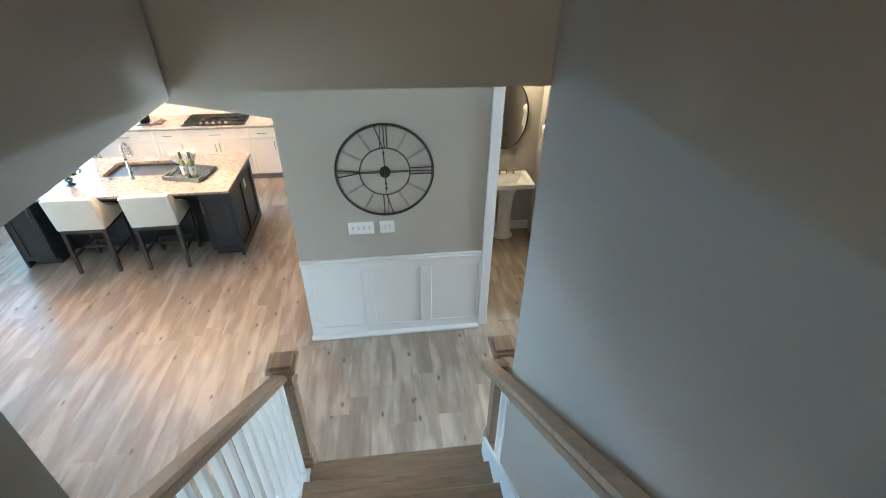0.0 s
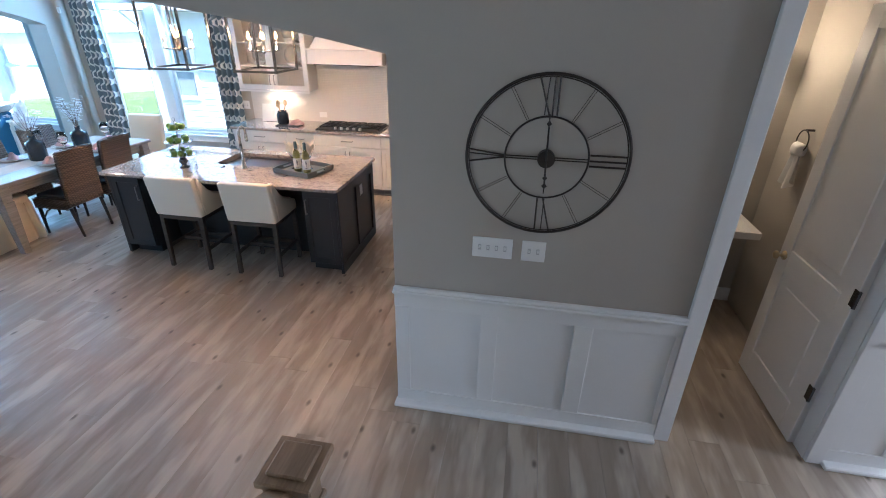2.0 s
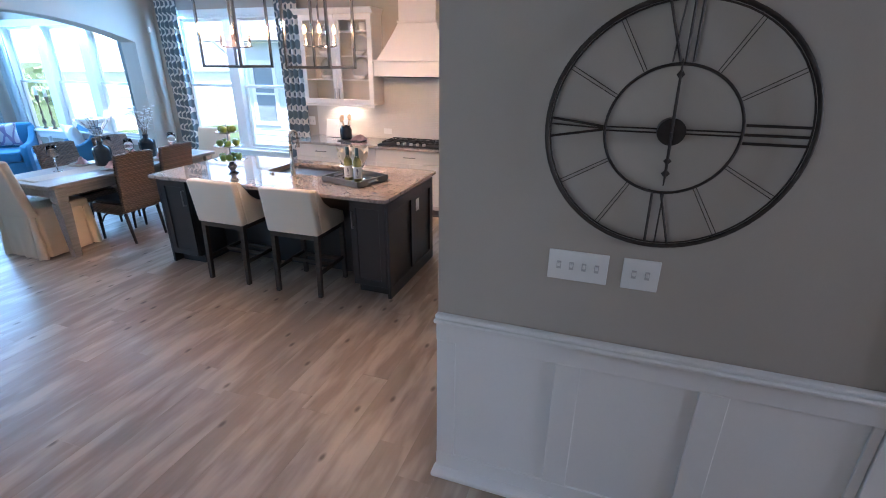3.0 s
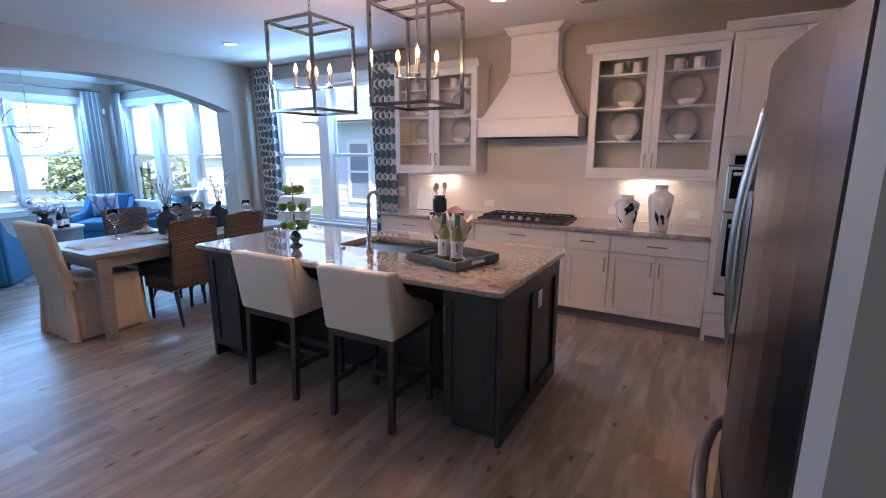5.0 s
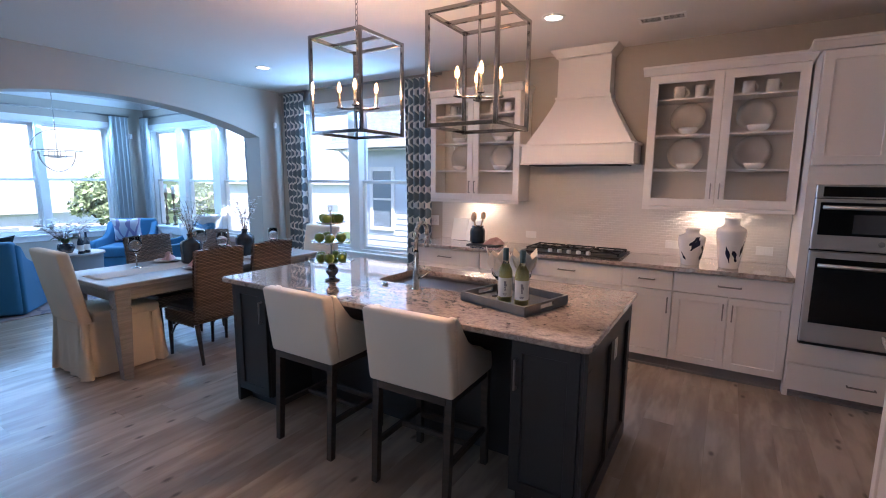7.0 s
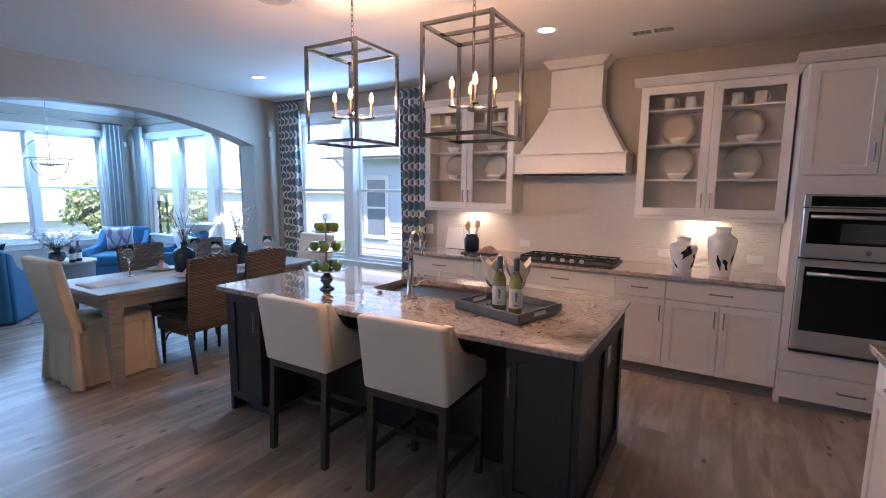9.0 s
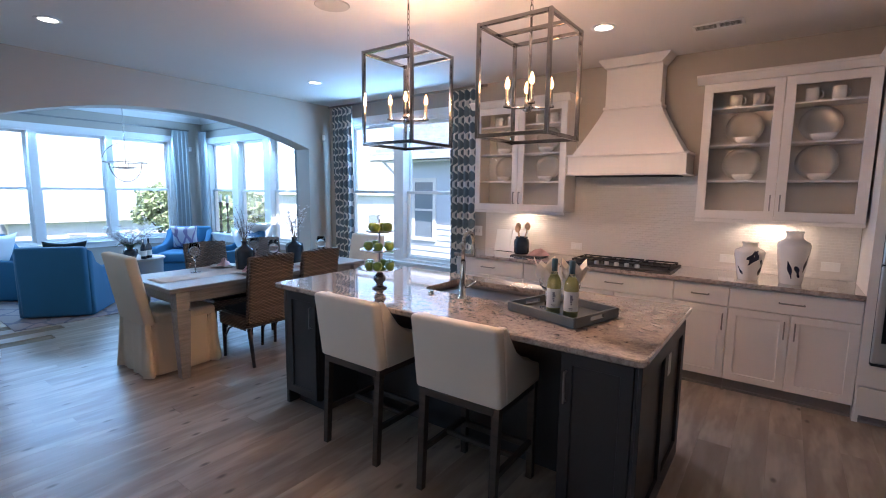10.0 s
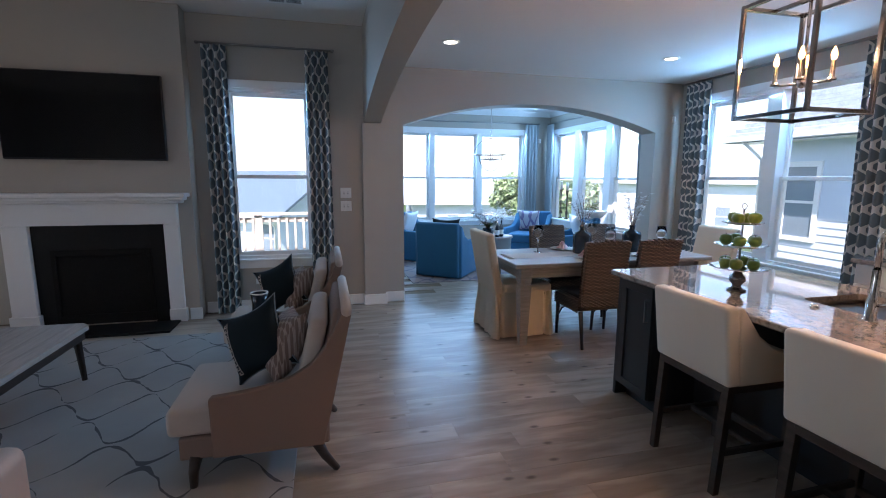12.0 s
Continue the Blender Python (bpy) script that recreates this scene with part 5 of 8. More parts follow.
# ---- counter stools ----
def counter_stool(x, y):
    t = thing("counter_stool", "ivory upholstered counter stool with dark oak legs", "stool", (x, y, 0), 0, "island stools")
    lw = 0.02
    for sx_ in (-1, 1):
        for yy, lean in ((-0.205, -0.03), (0.20, 0.0)):
            bm = bmesh.new()
            c0, c1 = (sx_ * 0.215, yy + lean), (sx_ * 0.215, yy)
            vs = [bm.verts.new((c0[0] + a * 0.017, c0[1] + b * 0.017, 0)) for a, b in ((-1, -1), (1, -1), (1, 1), (-1, 1))] + [bm.verts.new((c1[0] + a * lw, c1[1] + b * lw, 0.565)) for a, b in ((-1, -1), (1, -1), (1, 1), (-1, 1))]
            for f in ((3, 2, 1, 0), (4, 5, 6, 7), (0, 1, 5, 4), (1, 2, 6, 5), (2, 3, 7, 6), (3, 0, 4, 7)):
                bm.faces.new([vs[i] for i in f])
            part("leg", bm, stool_wood, t)
    part("frame_rail", boxes((-0.205, 0.205, -0.228, -0.198, 0.523, 0.565), (-0.205, 0.205, 0.185, 0.215, 0.523, 0.565), (-0.23, -0.202, -0.2, 0.19, 0.523, 0.565), (0.202, 0.23, -0.2, 0.19, 0.523, 0.565), b=0.003), stool_wood, t)
    for sx_ in (-1, 1):
        part("stretcher", boxes((sx_ * 0.215 - 0.012, sx_ * 0.215 + 0.012, -0.2, 0.182, 0.2, 0.232), b=0.003), stool_wood, t)
    part("footrest", boxes((-0.205, 0.205, 0.185, 0.212, 0.17, 0.205), b=0.003), stool_wood, t)
    part("stretcher", boxes((-0.21, 0.21, -0.012, 0.012, 0.205, 0.23), b=0.003), stool_wood, t)
    part("seat", boxes((-0.195, 0.195, -0.15, 0.245, 0.5655, 0.675), b=0.03, seg=4), stool_cloth, t, smooth=True)
    bm = boxes((-0.25, 0.25, -0.245, -0.165, 0.5655, 0.975), b=0.022, seg=4)
    for v in bm.verts:
        k = (v.co.z - 0.565) / 0.41
        v.co.y -= 0.055 * k * k
        v.co.z -= 0.012 * (v.co.x / 0.25) ** 2 * k
    part("backrest", bm, stool_cloth, t, smooth=True)
    for s in (-1, 1):
        out = [(-0.17, 0.567), (0.2, 0.567), (0.215, 0.6), (0.2, 0.67), (0.12, 0.705), (0.02, 0.74), (-0.08, 0.81), (-0.15, 0.90), (-0.19, 0.955), (-0.215, 0.95)]
        bm = prism(bmesh.new(), out, "x", min(s * 0.248, s * 0.195), max(s * 0.248, s * 0.195))
        bmesh.ops.bevel(bm, geom=[e for e in bm.edges if abs(e.verts[0].co.x - e.verts[1].co.x) < 1e-6], offset=0.012, segments=3, affect="EDGES", profile=0.5)
        part("arm", bm, stool_cloth, t, smooth=True)
    return t


s1 = counter_stool(-3.225, 4.93)
copy_thing(s1, pose(-2.465, 4.93, 0, 0, 0, 1.5))

# ---- on the counter ----
def ink_vase(x, y, s, h, seed):
    t = thing("ceramic_vase", "white glazed vase with ink-blue brush marks" + (", the taller one" if h > 0.35 else ""), "vase", (x, y, 0.905), seed * 40, "counter vases")
    prof = [(0, 0.0), (0.62, 0.0), (0.66, 0.01), (0.82, 0.3), (0.96, 0.6), (1.0, 0.73), (0.95, 0.79), (0.6, 0.85), (0.5, 0.88), (0.47, 0.95), (0.55, 0.985), (0.55, 1.0), (0.48, 1.0), (0.42, 0.95), (0, 0.9)]
    part("body", lathe(bmesh.new(), [(r * s, z * h) for r, z in prof], 36), white_ceramic, t, smooth=True)
    rng = random.Random(seed)

    def rad(z):
        for (r0, z0), (r1, z1) in zip(prof[1:], prof[2:]):
            if z0 <= z <= z1:
                return s * (r0 + (r1 - r0) * (z - z0) / max(1e-6, z1 - z0)) + 0.0012
        return s
    for k in range(9):
        bm = bmesh.new()
        a0, z0, zz, w = rng.random() * 6.28, 0.1 + 0.5 * rng.random(), 0.12 + 0.24 * rng.random(), 0.22 + 0.26 * rng.random()
        tilt = rng.uniform(-0.5, 0.8)

        def f(u, v, a0=a0, z0=z0, zz=zz, w=w, tilt=tilt, k=k):
            z = min(0.80, z0 + zz * v)
            ww = w * (0.25 + math.sin(math.pi * min(1, v * 0.9 + 0.05)) * (0.6 + 0.4 * math.sin(7 * v + k)))
            a = a0 + tilt * v + ww * (u - 0.5)
            r = rad(z)
            return (r * math.cos(a), r * math.sin(a), z * h)
        sheet(bm, f, 5, 14)
        part("brush_mark", bm, ink, t, "ink-blue brush mark", True)


ink_vase(-1.43, 7.30, 0.104, 0.30, 4), ink_vase(-1.155, 7.30, 0.106, 0.40, 7)
t = thing("utensil_crock", "navy ceramic crock with wooden spoons", "crock", (-3.49, 7.40, 0.9175))
part("pot", lathe(bmesh.new(), [(0, 0.0), (0.066, 0.0), (0.08, 0.02), (0.083, 0.125), (0.074, 0.155), (0.06, 0.162), (0.066, 0.182), (0.06, 0.182), (0.054, 0.155), (0, 0.02)], 28), navy_ceramic, t, smooth=True)
for k, (a, ln) in enumerate(((0.2, 0.295), (2.8, 0.285), (4.3, 0.27))):
    dx, dy = 0.055 * math.cos(a), 0.055 * math.sin(a)
    bm = tube(bmesh.new(), [(0, 0, 0.03), (dx, dy, ln - 0.03)], 0.006, 8)
    lathe(bm, [(0, -0.012), (0.022, -0.002), (0.033, 0.026), (0.026, 0.06), (0, 0.076)], 14, (dx * 1.1, dy * 1.1, ln - 0.03), 0.3)
    part("spoon", bm, wood_mat("beech_spoon", (0.42, 0.25, 0.14), (0.60, 0.40, 0.25)), t, "wooden spoon", True)
solid("trivet_board", boxes((-0.17, 0.17, -0.12, 0.1, 0.0005, 0.012), b=0.003), plain("dark_slate_board", (0.03, 0.03, 0.032), 0.5), "dark slate board under the crock and towel", "board", (-3.38, 7.37, 0.905), 4)
t = thing("cookbook", "open white cookbook on a stand against the wall", "book", (-3.72, 7.56, 0.905), -3)
for s in (-1, 1):
    bm = boxes((min(0, s * 0.19), max(0, s * 0.19), -0.008, 0.008, 0.0, 0.25), b=0.002)
    bmesh.ops.rotate(bm, cent=(0, 0, 0), matrix=(Matrix.Rotation(radians(-s * 6), 3, "Z") @ Matrix.Rotation(radians(-16), 3, "X")), verts=bm.verts[:])
    lo = min(v.co.z for v in bm.verts)
    for v in bm.verts:
        v.co.z += 0.0018 - lo
    part("page_block", bm, paper_label, t)
part("stand", boxes((-0.16, 0.16, -0.035, 0.085, 0.0, 0.0015)), black_iron, t)


def crumpled(name, label, at, size, mat, seed, bulk=1.0):
    rng = random.Random(seed)
    ph = [rng.random() * 6.28 for _ in range(6)]

    def f(u, v):
        a, r = 2 * math.pi * u, v
        rr = size * r * (1 + 0.25 * math.sin(3 * a + ph[0]) + 0.12 * math.sin(5 * a + ph[1]))
        z = bulk * size * (0.75 * (1 - r * r) * (1 + 0.5 * math.sin(2 * a + ph[2] + 4 * r)) + 0.18 * math.sin(4 * a + 9 * r + ph[3]) * r * (1 - r)) + 0.004
        return (rr * math.cos(a), 0.7 * rr * math.sin(a), max(0.003, z))
    bm = sheet(bmesh.new(), f, 40, 10)
    bmesh.ops.remove_doubles(bm, verts=bm.verts[:], dist=0.0004)
    return solid(name, bm, mat, label, "napkin", at, seed * 30, "", True)


crumpled("kitchen_towel", "crumpled dusty pink kitchen towel on the slate board", (-3.27, 7.39, 0.9175), 0.115, pink_cloth, 2, 0.55)


# grey that paints the slot outline and toggle shadow onto the cover
slot_shade = plain("switch_slot_shade", (0.50, 0.50, 0.49), 0.5, vary=0.03)


def outlet_plate(name, x, y, z, gangs, label, rz=0, wide=True, switches=False):
    t = thing(name, label, "outlet" if not switches else "light switch", (x, y, z), rz, "wall plates")
    w = (0.046 * gangs + 0.034) / 2 if switches else (0.06 if wide else 0.036)
    h = 0.06 if switches or not wide else 0.037
    part("cover", boxes((-w, w, -0.006, -0.0005, -h, h), b=0.002), plate_plastic, t)
    if switches:
        for i in range(gangs):
            cx = (i - (gangs - 1) / 2) * 0.046
            part("toggle", boxes((cx - 0.0055, cx + 0.0055, -0.021, -0.0062, -0.002, 0.011), b=0.002), plate_plastic, t)
            part("toggle_slot", boxes((cx - 0.008, cx + 0.008, -0.0068, -0.0061, -0.016, 0.016)), slot_shade, t)
    else:
        for i in (-1, 1):
            part("socket", boxes((i * 0.022 - 0.015, i * 0.022 + 0.015, -0.0085, -0.0062, -0.017, 0.017) if wide else (-0.017, 0.017, -0.0085, -0.0062, i * 0.022 - 0.014, i * 0.022 + 0.014), b=0.002), plate_plastic, t)
    return t


for x in (-3.0, -1.61, -0.90):
    outlet_plate("outlet", x, YB - 0.0195, 1.01, 2, "white outlet plate on the tiled backsplash")
outlet_plate("light_switch", -4.26, YB - 0.0005, 1.10, 2, "white switch plate beside the kitchen window", switches=True)
outlet_plate("light_switch", -0.094, YC - 0.0005, 1.207, 4, "white four-gang switch plate below the clock", switches=True)
outlet_plate("light_switch", 0.128, YC - 0.0005, 1.207, 2, "white two-gang switch plate below the clock", switches=True)
outlet_plate("light_switch", XL + 0.0005, 3.103, 1.36, 2, "white switch plate near the pilaster", 90, switches=True)
outlet_plate("light_switch", XL + 0.0005, 3.103, 1.205, 2, "white switch plate near the pilaster", 90, switches=True)
outlet_plate("outlet", XL + 0.0005, 2.09, 0.37, 1, "white outlet below the living room window", 90, False)
t = thing("motion_sensor", "small white security sensor on the wall", "sensor", (XW, 7.60, 2.36), 90)
part("housing", boxes((-0.02, 0.02, -0.03, -0.0005, -0.04, 0.04), b=0.008, seg=2), plate_plastic, t)
t = thing("motion_sensor", "small white security sensor in the bay corner", "sensor", (XB, 7.48, 2.35), 90)
part("housing", boxes((-0.025, 0.025, -0.045, -0.0005, -0.045, 0.045), b=0.01, seg=2), plate_plastic, t)

# ---- wall clock ----
t = thing("wall_clock", "large round bronze iron clock with roman numerals", "clock", (0.138, YC - 0.02, 1.722))


def ring_bar(bm, r, w, n=64):
    return tube(bm, [(r * math.cos(2 * math.pi * i / n), 0, r * math.sin(2 * math.pi * i / n)) for i in range(n)], w, 8, True)


part("outer_ring", ring_bar(ring_bar(bmesh.new(), 0.389, 0.0075), 0.377, 0.003), clock_iron, t, smooth=True)
part("inner_ring", ring_bar(bmesh.new(), 0.2, 0.0048), clock_iron, t, smooth=True)
part("hub", prism(bmesh.new(), [(0.042 * math.cos(2 * math.pi * i / 28), 0.042 * math.sin(2 * math.pi * i / 28)) for i in range(28)], "y", -0.022, 0.0185), clock_iron, t)
for a in (0, 180):
    d = 1 if a == 0 else -1
    part("spoke", tube(bmesh.new(), [(d * 0.04, 0, 0.006), (d * 0.2, 0, 0.006)], 0.003, 6), clock_iron, t)
    part("spoke", tube(bmesh.new(), [(d * 0.04, 0, -0.006), (d * 0.2, 0, -0.006)], 0.003, 6), clock_iron, t)


def bar(bm, p0, p1, w):
    return tube(bm, [(p0[0], 0, p0[1]), (p1[0], 0, p1[1])], w, 6)


def numeral(angle, strokes):
    """Strokes as (offset at the inner ring, offset at the outer ring) along the angle clockwise from twelve."""
    a = radians(angle)
    out, side = (math.sin(a), math.cos(a)), (math.cos(a), -math.sin(a))
    bm = bmesh.new()
    for i, o, w in strokes:
        bar(bm, (out[0] * 0.205 + side[0] * i, out[1] * 0.205 + side[1] * i), (out[0] * 0.378 + side[0] * o, out[1] * 0.378 + side[1] * o), w)
    part("numeral", bm, clock_iron, t)


numeral(0, ((-0.008, -0.065, 0.0045), (-0.03, -0.02, 0.003), (0.006, 0.004, 0.0045), (0.028, 0.026, 0.0048)))
numeral(90, ((-0.028, -0.028, 0.0048), (0.0, 0.0, 0.0048), (0.026, 0.026, 0.0048)))
numeral(180, ((-0.006, -0.052, 0.0045), (-0.012, -0.012, 0.003), (0.022, 0.02, 0.0048)))
numeral(270, ((0.006, 0.028, 0.0045), (0.0, 0.008, 0.003), (-0.004, -0.034, 0.0045)))
for k in range(12):
    if k % 3:
        numeral(k * 30, ((-0.005, -0.006, 0.0014), (0.005, 0.006, 0.0014)))
bm = tube(bmesh.new(), [(0, -0.024, 0.0), (-0.004, -0.024, 0.17), (-0.005, -0.024, 0.215)], [0.005, 0.004, 0.002], 8)
lathe(bm, [(0, -0.016), (0.012, 0), (0, 0.018)], 10, (-0.004, -0.024, 0.17), 0.3)
part("minute_hand", bm, clock_iron, t)
bm = tube(bmesh.new(), [(0, -0.028, 0.0), (0.004, -0.028, -0.13), (0.004, -0.028, -0.17)], [0.005, 0.0045, 0.002], 8)
lathe(bm, [(0, -0.014), (0.013, 0), (0, 0.014)], 10, (0.003, -0.028, -0.09), 0.3)
lathe(bm, [(0, -0.016), (0.014, 0), (0, 0.016)], 10, (0.004, -0.028, -0.13), 0.3)
part("hour_hand", bm, clock_iron, t)

# ---- dining ----
t = thing("dining_table", "grey-washed wooden farmhouse dining table set for a meal", "table", (-5.55, 5.57, 0))
part("tabletop", boxes((-0.45, 0.45, -1.06, 1.06, 0.735, 0.775), b=0.006), table_wood, t)
part("apron", boxes((-0.36, 0.36, -0.99, -0.965, 0.63, 0.734), (-0.36, 0.36, 0.965, 0.99, 0.63, 0.734), (-0.385, -0.36, -0.93, 0.93, 0.63, 0.734), (0.36, 0.385, -0.93, 0.93, 0.63, 0.734)), table_wood, t)
for sx_ in (-1, 1):
    for sy_ in (-1, 1):
        bm = boxes((-0.055, 0.055, -0.055, 0.055, 0.6, 0.734), (-0.048, 0.048, -0.048, 0.048, 0.575, 0.6), b=0.004)
        lo = [bm.verts.new((a * 0.034, b * 0.034, 0)) for a, b in ((-1, -1), (1, -1), (1, 1), (-1, 1))]
        hi = [bm.verts.new((a * 0.054, b * 0.054, 0.575)) for a, b in ((-1, -1), (1, -1), (1, 1), (-1, 1))]
        for i in range(4):
            j = (i + 1) % 4
            bm.faces.new((lo[i], lo[j], hi[j], hi[i]))
        for v in bm.verts:
            v.co.x += sx_ * 0.385
            v.co.y += sy_ * 0.955
        part("leg", bm, table_wood, t)


def slip_chair(x, y, rz):
    """Parsons chair in a loose cover; it faces +y."""
    t = thing("slipcovered_chair", "cream slipcovered parsons dining chair with a pleated skirt", "chair", (x, y, 0), rz, "dining chairs")
    part("seat_cover", boxes((-0.27, 0.27, -0.2, 0.30, 0.44, 0.53), b=0.03, seg=3), slip_cloth, t, smooth=True)
    bm = boxes((-0.265, 0.265, -0.29, -0.20, 0.44, 1.03), b=0.025, seg=3)
    for v in bm.verts:
        k = max(0, (v.co.z - 0.44) / 0.6)
        v.co.y -= 0.11 * k
    part("back_cover", bm, slip_cloth, t, smooth=True)

    def skirt(u, v):
        per = u * 4
        side, f = int(per) % 4, per - int(per)
        pts = [(-0.265, -0.285), (0.265, -0.285), (0.265, 0.295), (-0.265, 0.295)]
        a, b = pts[side], pts[(side + 1) % 4]
        px, py = a[0] + (b[0] - a[0]) * f, a[1] + (b[1] - a[1]) * f
        edge = min(f, 1 - f)
        fold = 0.006 * (1 - v) * math.sin(f * 2 * math.pi * 2 + side) + 0.035 * (1 - v) * math.exp(-((edge - 0.03) / 0.045) ** 2) - 0.03 * math.exp(-((edge - 0.10) / 0.022) ** 2)
        fold += (0.008 * (1 - v) * math.sin(f * 2 * math.pi * 4) if side == 0 else 0.0)
        nx, ny = ((0, -1), (1, 0), (0, 1), (-1, 0))[side]
        return (px + nx * (fold + 0.012 * (1 - v)), py + ny * (fold + 0.012 * (1 - v)), 0.012 + 0.45 * v)
    part("skirt", sheet(bmesh.new(), skirt, 160, 6), slip_cloth, t, "pleated cream skirt", True)
    for sx_ in (-1, 1):
        for yy in (-0.23, 0.25):
            part("leg", boxes((sx_ * 0.22 - 0.018, sx_ * 0.22 + 0.018, yy - 0.018, yy + 0.018, 0, 0.44)), dark_wood, t)
    return t


slip_chair(-5.62, 4.70, 0)
slip_chair(-5.45, 6.68, 180)


def woven(f, nu, nv, nrm, amp=0.004):
    """A woven panel: strands ripple over and under along f's surface; nrm is its outward normal."""
    def g(u, v):
        p = Vector(f(u, v))
        i, j = round(u * nu), round(v * nv)
        k = math.cos(math.pi * (j % 2)) * (1 if (i // 2) % 2 else -1)
        return p + Vector(nrm) * amp * k
    return sheet(bmesh.new(), g, nu, nv)


def wicker_chair(x, y, rz, group="dining chairs"):
    """Woven chair that faces +y."""
    t = thing("wicker_chair", "brown woven rattan dining chair with a high back", "chair", (x, y, 0), rz, group)
    core = boxes((-0.218, 0.218, -0.025, 0.015, 0.0, 0.61), b=0.012, seg=2)
    bm = core
    for s, n in ((-0.027, (0, -1, 0)), (0.017, (0, 1, 0))):
        q = woven(lambda u, v: (-0.222 + 0.444 * u, s, 0.005 + 0.60 * v), 34, 44, n, 0.006)
        me = bpy.data.meshes.new("weave")
        q.to_mesh(me)
        q.free()
        bm.from_mesh(me)
        bpy.data.meshes.remove(me)
    for v in bm.verts:
        k = v.co.z / 0.61
        v.co.y = v.co.y - 0.21 - 0.06 * k * k
        v.co.z += 0.385 + (0.012 * (1 - (v.co.x / 0.22) ** 2) if k > 0.95 else 0)
    part("backrest", bm, wicker, t)
    bm = boxes((-0.225, 0.225, -0.205, 0.26, 0.34, 0.45), b=0.03, seg=3)
    part("seat", bm, wicker, t, smooth=True)
    for s in (-1, 1):
        part("apron", woven(lambda u, v: (s * 0.228, -0.2 + 0.45 * u, 0.33 + 0.11 * v), 34, 10, (s, 0, 0), 0.004), wicker, t, smooth=True)
        for yy, lean in ((-0.2, -0.05), (0.225, 0.015)):
            bm = tube(bmesh.new(), [(s * 0.195, yy + lean, 0.0), (s * 0.2, yy, 0.345)], [0.014, 0.021], 10)
            part("leg", bm, dark_wood, t, smooth=True)
        part("corner_brace", tube(bmesh.new(), [(s * 0.2, 0.21, 0.2), (s * 0.2, 0.14, 0.29), (s * 0.2, 0.05, 0.335)], 0.008, 8), dark_wood, t, smooth=True)
    part("seat_pad", boxes((-0.2, 0.2, -0.19, 0.22, 0.45, 0.49), b=0.018, seg=3), plain("black_seat_pad", (0.03, 0.028, 0.03), 0.8), t, "thin dark seat pad", True)
    return t


w1 = wicker_chair(-5.16, 5.29, 90)
copy_thing(w1, pose(-5.16, 5.83, 0, 0, 0, 92))
copy_thing(w1, pose(-6.02, 5.40, 0, 0, 0, -88))
copy_thing(w1, pose(-6.0, 6.05, 0, 0, 0, -92))


# table setting
def runner(u, v):
    return (-5.68 + 0.27 * u + 0.01 * math.sin(9 * v), 4.62 + 1.9 * v, 0.7765 + 0.002 * math.sin(25 * v + 6 * u) + 0.002)


bm = sheet(bmesh.new(), runner, 6, 60)
for i in range(24):
    x = -5.678 + 0.0115 * i
    tube(bm, [(x, 4.62, 0.779), (x + 0.004 * math.sin(i * 2.1), 4.572, 0.7775)], 0.0022, 5)
solid("table_runner", bm, runner_cloth, "oatmeal linen table runner with fringed ends", "table runner", smooth=True)


def place_setting(x, y, seed):
    t = thing("dinner_plate", "white dinner plate laid on the dining table", "plate", (x, y, 0.776), 0, "place settings")
    part("plate", lathe(bmesh.new(), [(0, 0.003), (0.08, 0.003), (0.085, 0.0), (0.09, 0.004), (0.13, 0.016), (0.13, 0.019), (0.088, 0.008), (0, 0.007)], 32), white_ceramic, t, smooth=True)
    part("salad_plate", lathe(bmesh.new(), [(0, 0.011), (0.06, 0.011), (0.095, 0.022), (0.095, 0.025), (0.058, 0.015), (0, 0.014)], 28), white_ceramic, t, smooth=True)
    crumpled("napkin", "dusty mauve napkin folded on a dinner plate", (x, y, 0.791), 0.085, pink_cloth, seed, 0.8)


for i, (x, y) in enumerate(((-5.28, 5.32), (-5.28, 5.95), (-5.84, 5.36), (-5.84, 6.0), (-5.5, 6.35))):
    place_setting(x, y, i + 3)
for x, y in ((-5.74, 5.02), (-5.42, 5.66), (-5.80, 5.68), (-5.40, 6.25)):
    goblet(x, y, 0.776, False, 1.3)


def stems(t, z0, n, spread, height, seed, flower, size=1.0):
    rng = random.Random(seed)
    bm, fl = bmesh.new(), bmesh.new()
    for k in range(n):
        a = rng.random() * 6.28
        r = spread * (0.3 + 0.7 * rng.random())
        h = height * (0.7 + 0.3 * rng.random())
        pts = [(0.01 * math.cos(a), 0.01 * math.sin(a), z0)]
        for i in range(1, 6):
            f = i / 5
            pts.append((r * f ** 1.4 * math.cos(a + 0.3 * f) + rng.uniform(-1, 1) * 0.01, r * f ** 1.4 * math.sin(a + 0.3 * f) + rng.uniform(-1, 1) * 0.01, z0 + h * f))
        tube(bm, pts, [0.0035, 0.003, 0.0028, 0.0024, 0.002, 0.0014], 5)
        for i in range(2, 6):
            for q in range(3):
                c = Vector(pts[i]) + Vector((rng.uniform(-1, 1), rng.uniform(-1, 1), rng.uniform(-1, 1))) * 0.03
                for w in range(4):
                    an = w * 1.57 + rng.random()
                    u = Vector((math.cos(an), math.sin(an), 0.4 * rng.random()))
                    s = Vector((-math.sin(an), math.cos(an), 0))
                    e = size * (0.014 + 0.008 * rng.random())
                    vs = [fl.verts.new(c + p) for p in (Vector((0, 0, 0)), u * e * 0.6 + s * e * 0.45, u * e * 1.1, u * e * 0.6 - s * e * 0.45)]
                    fl.faces.new(vs)
    part("branch", bm, twig, t, smooth=True)
    part("blossom", fl, flower, t, "pale blossoms")


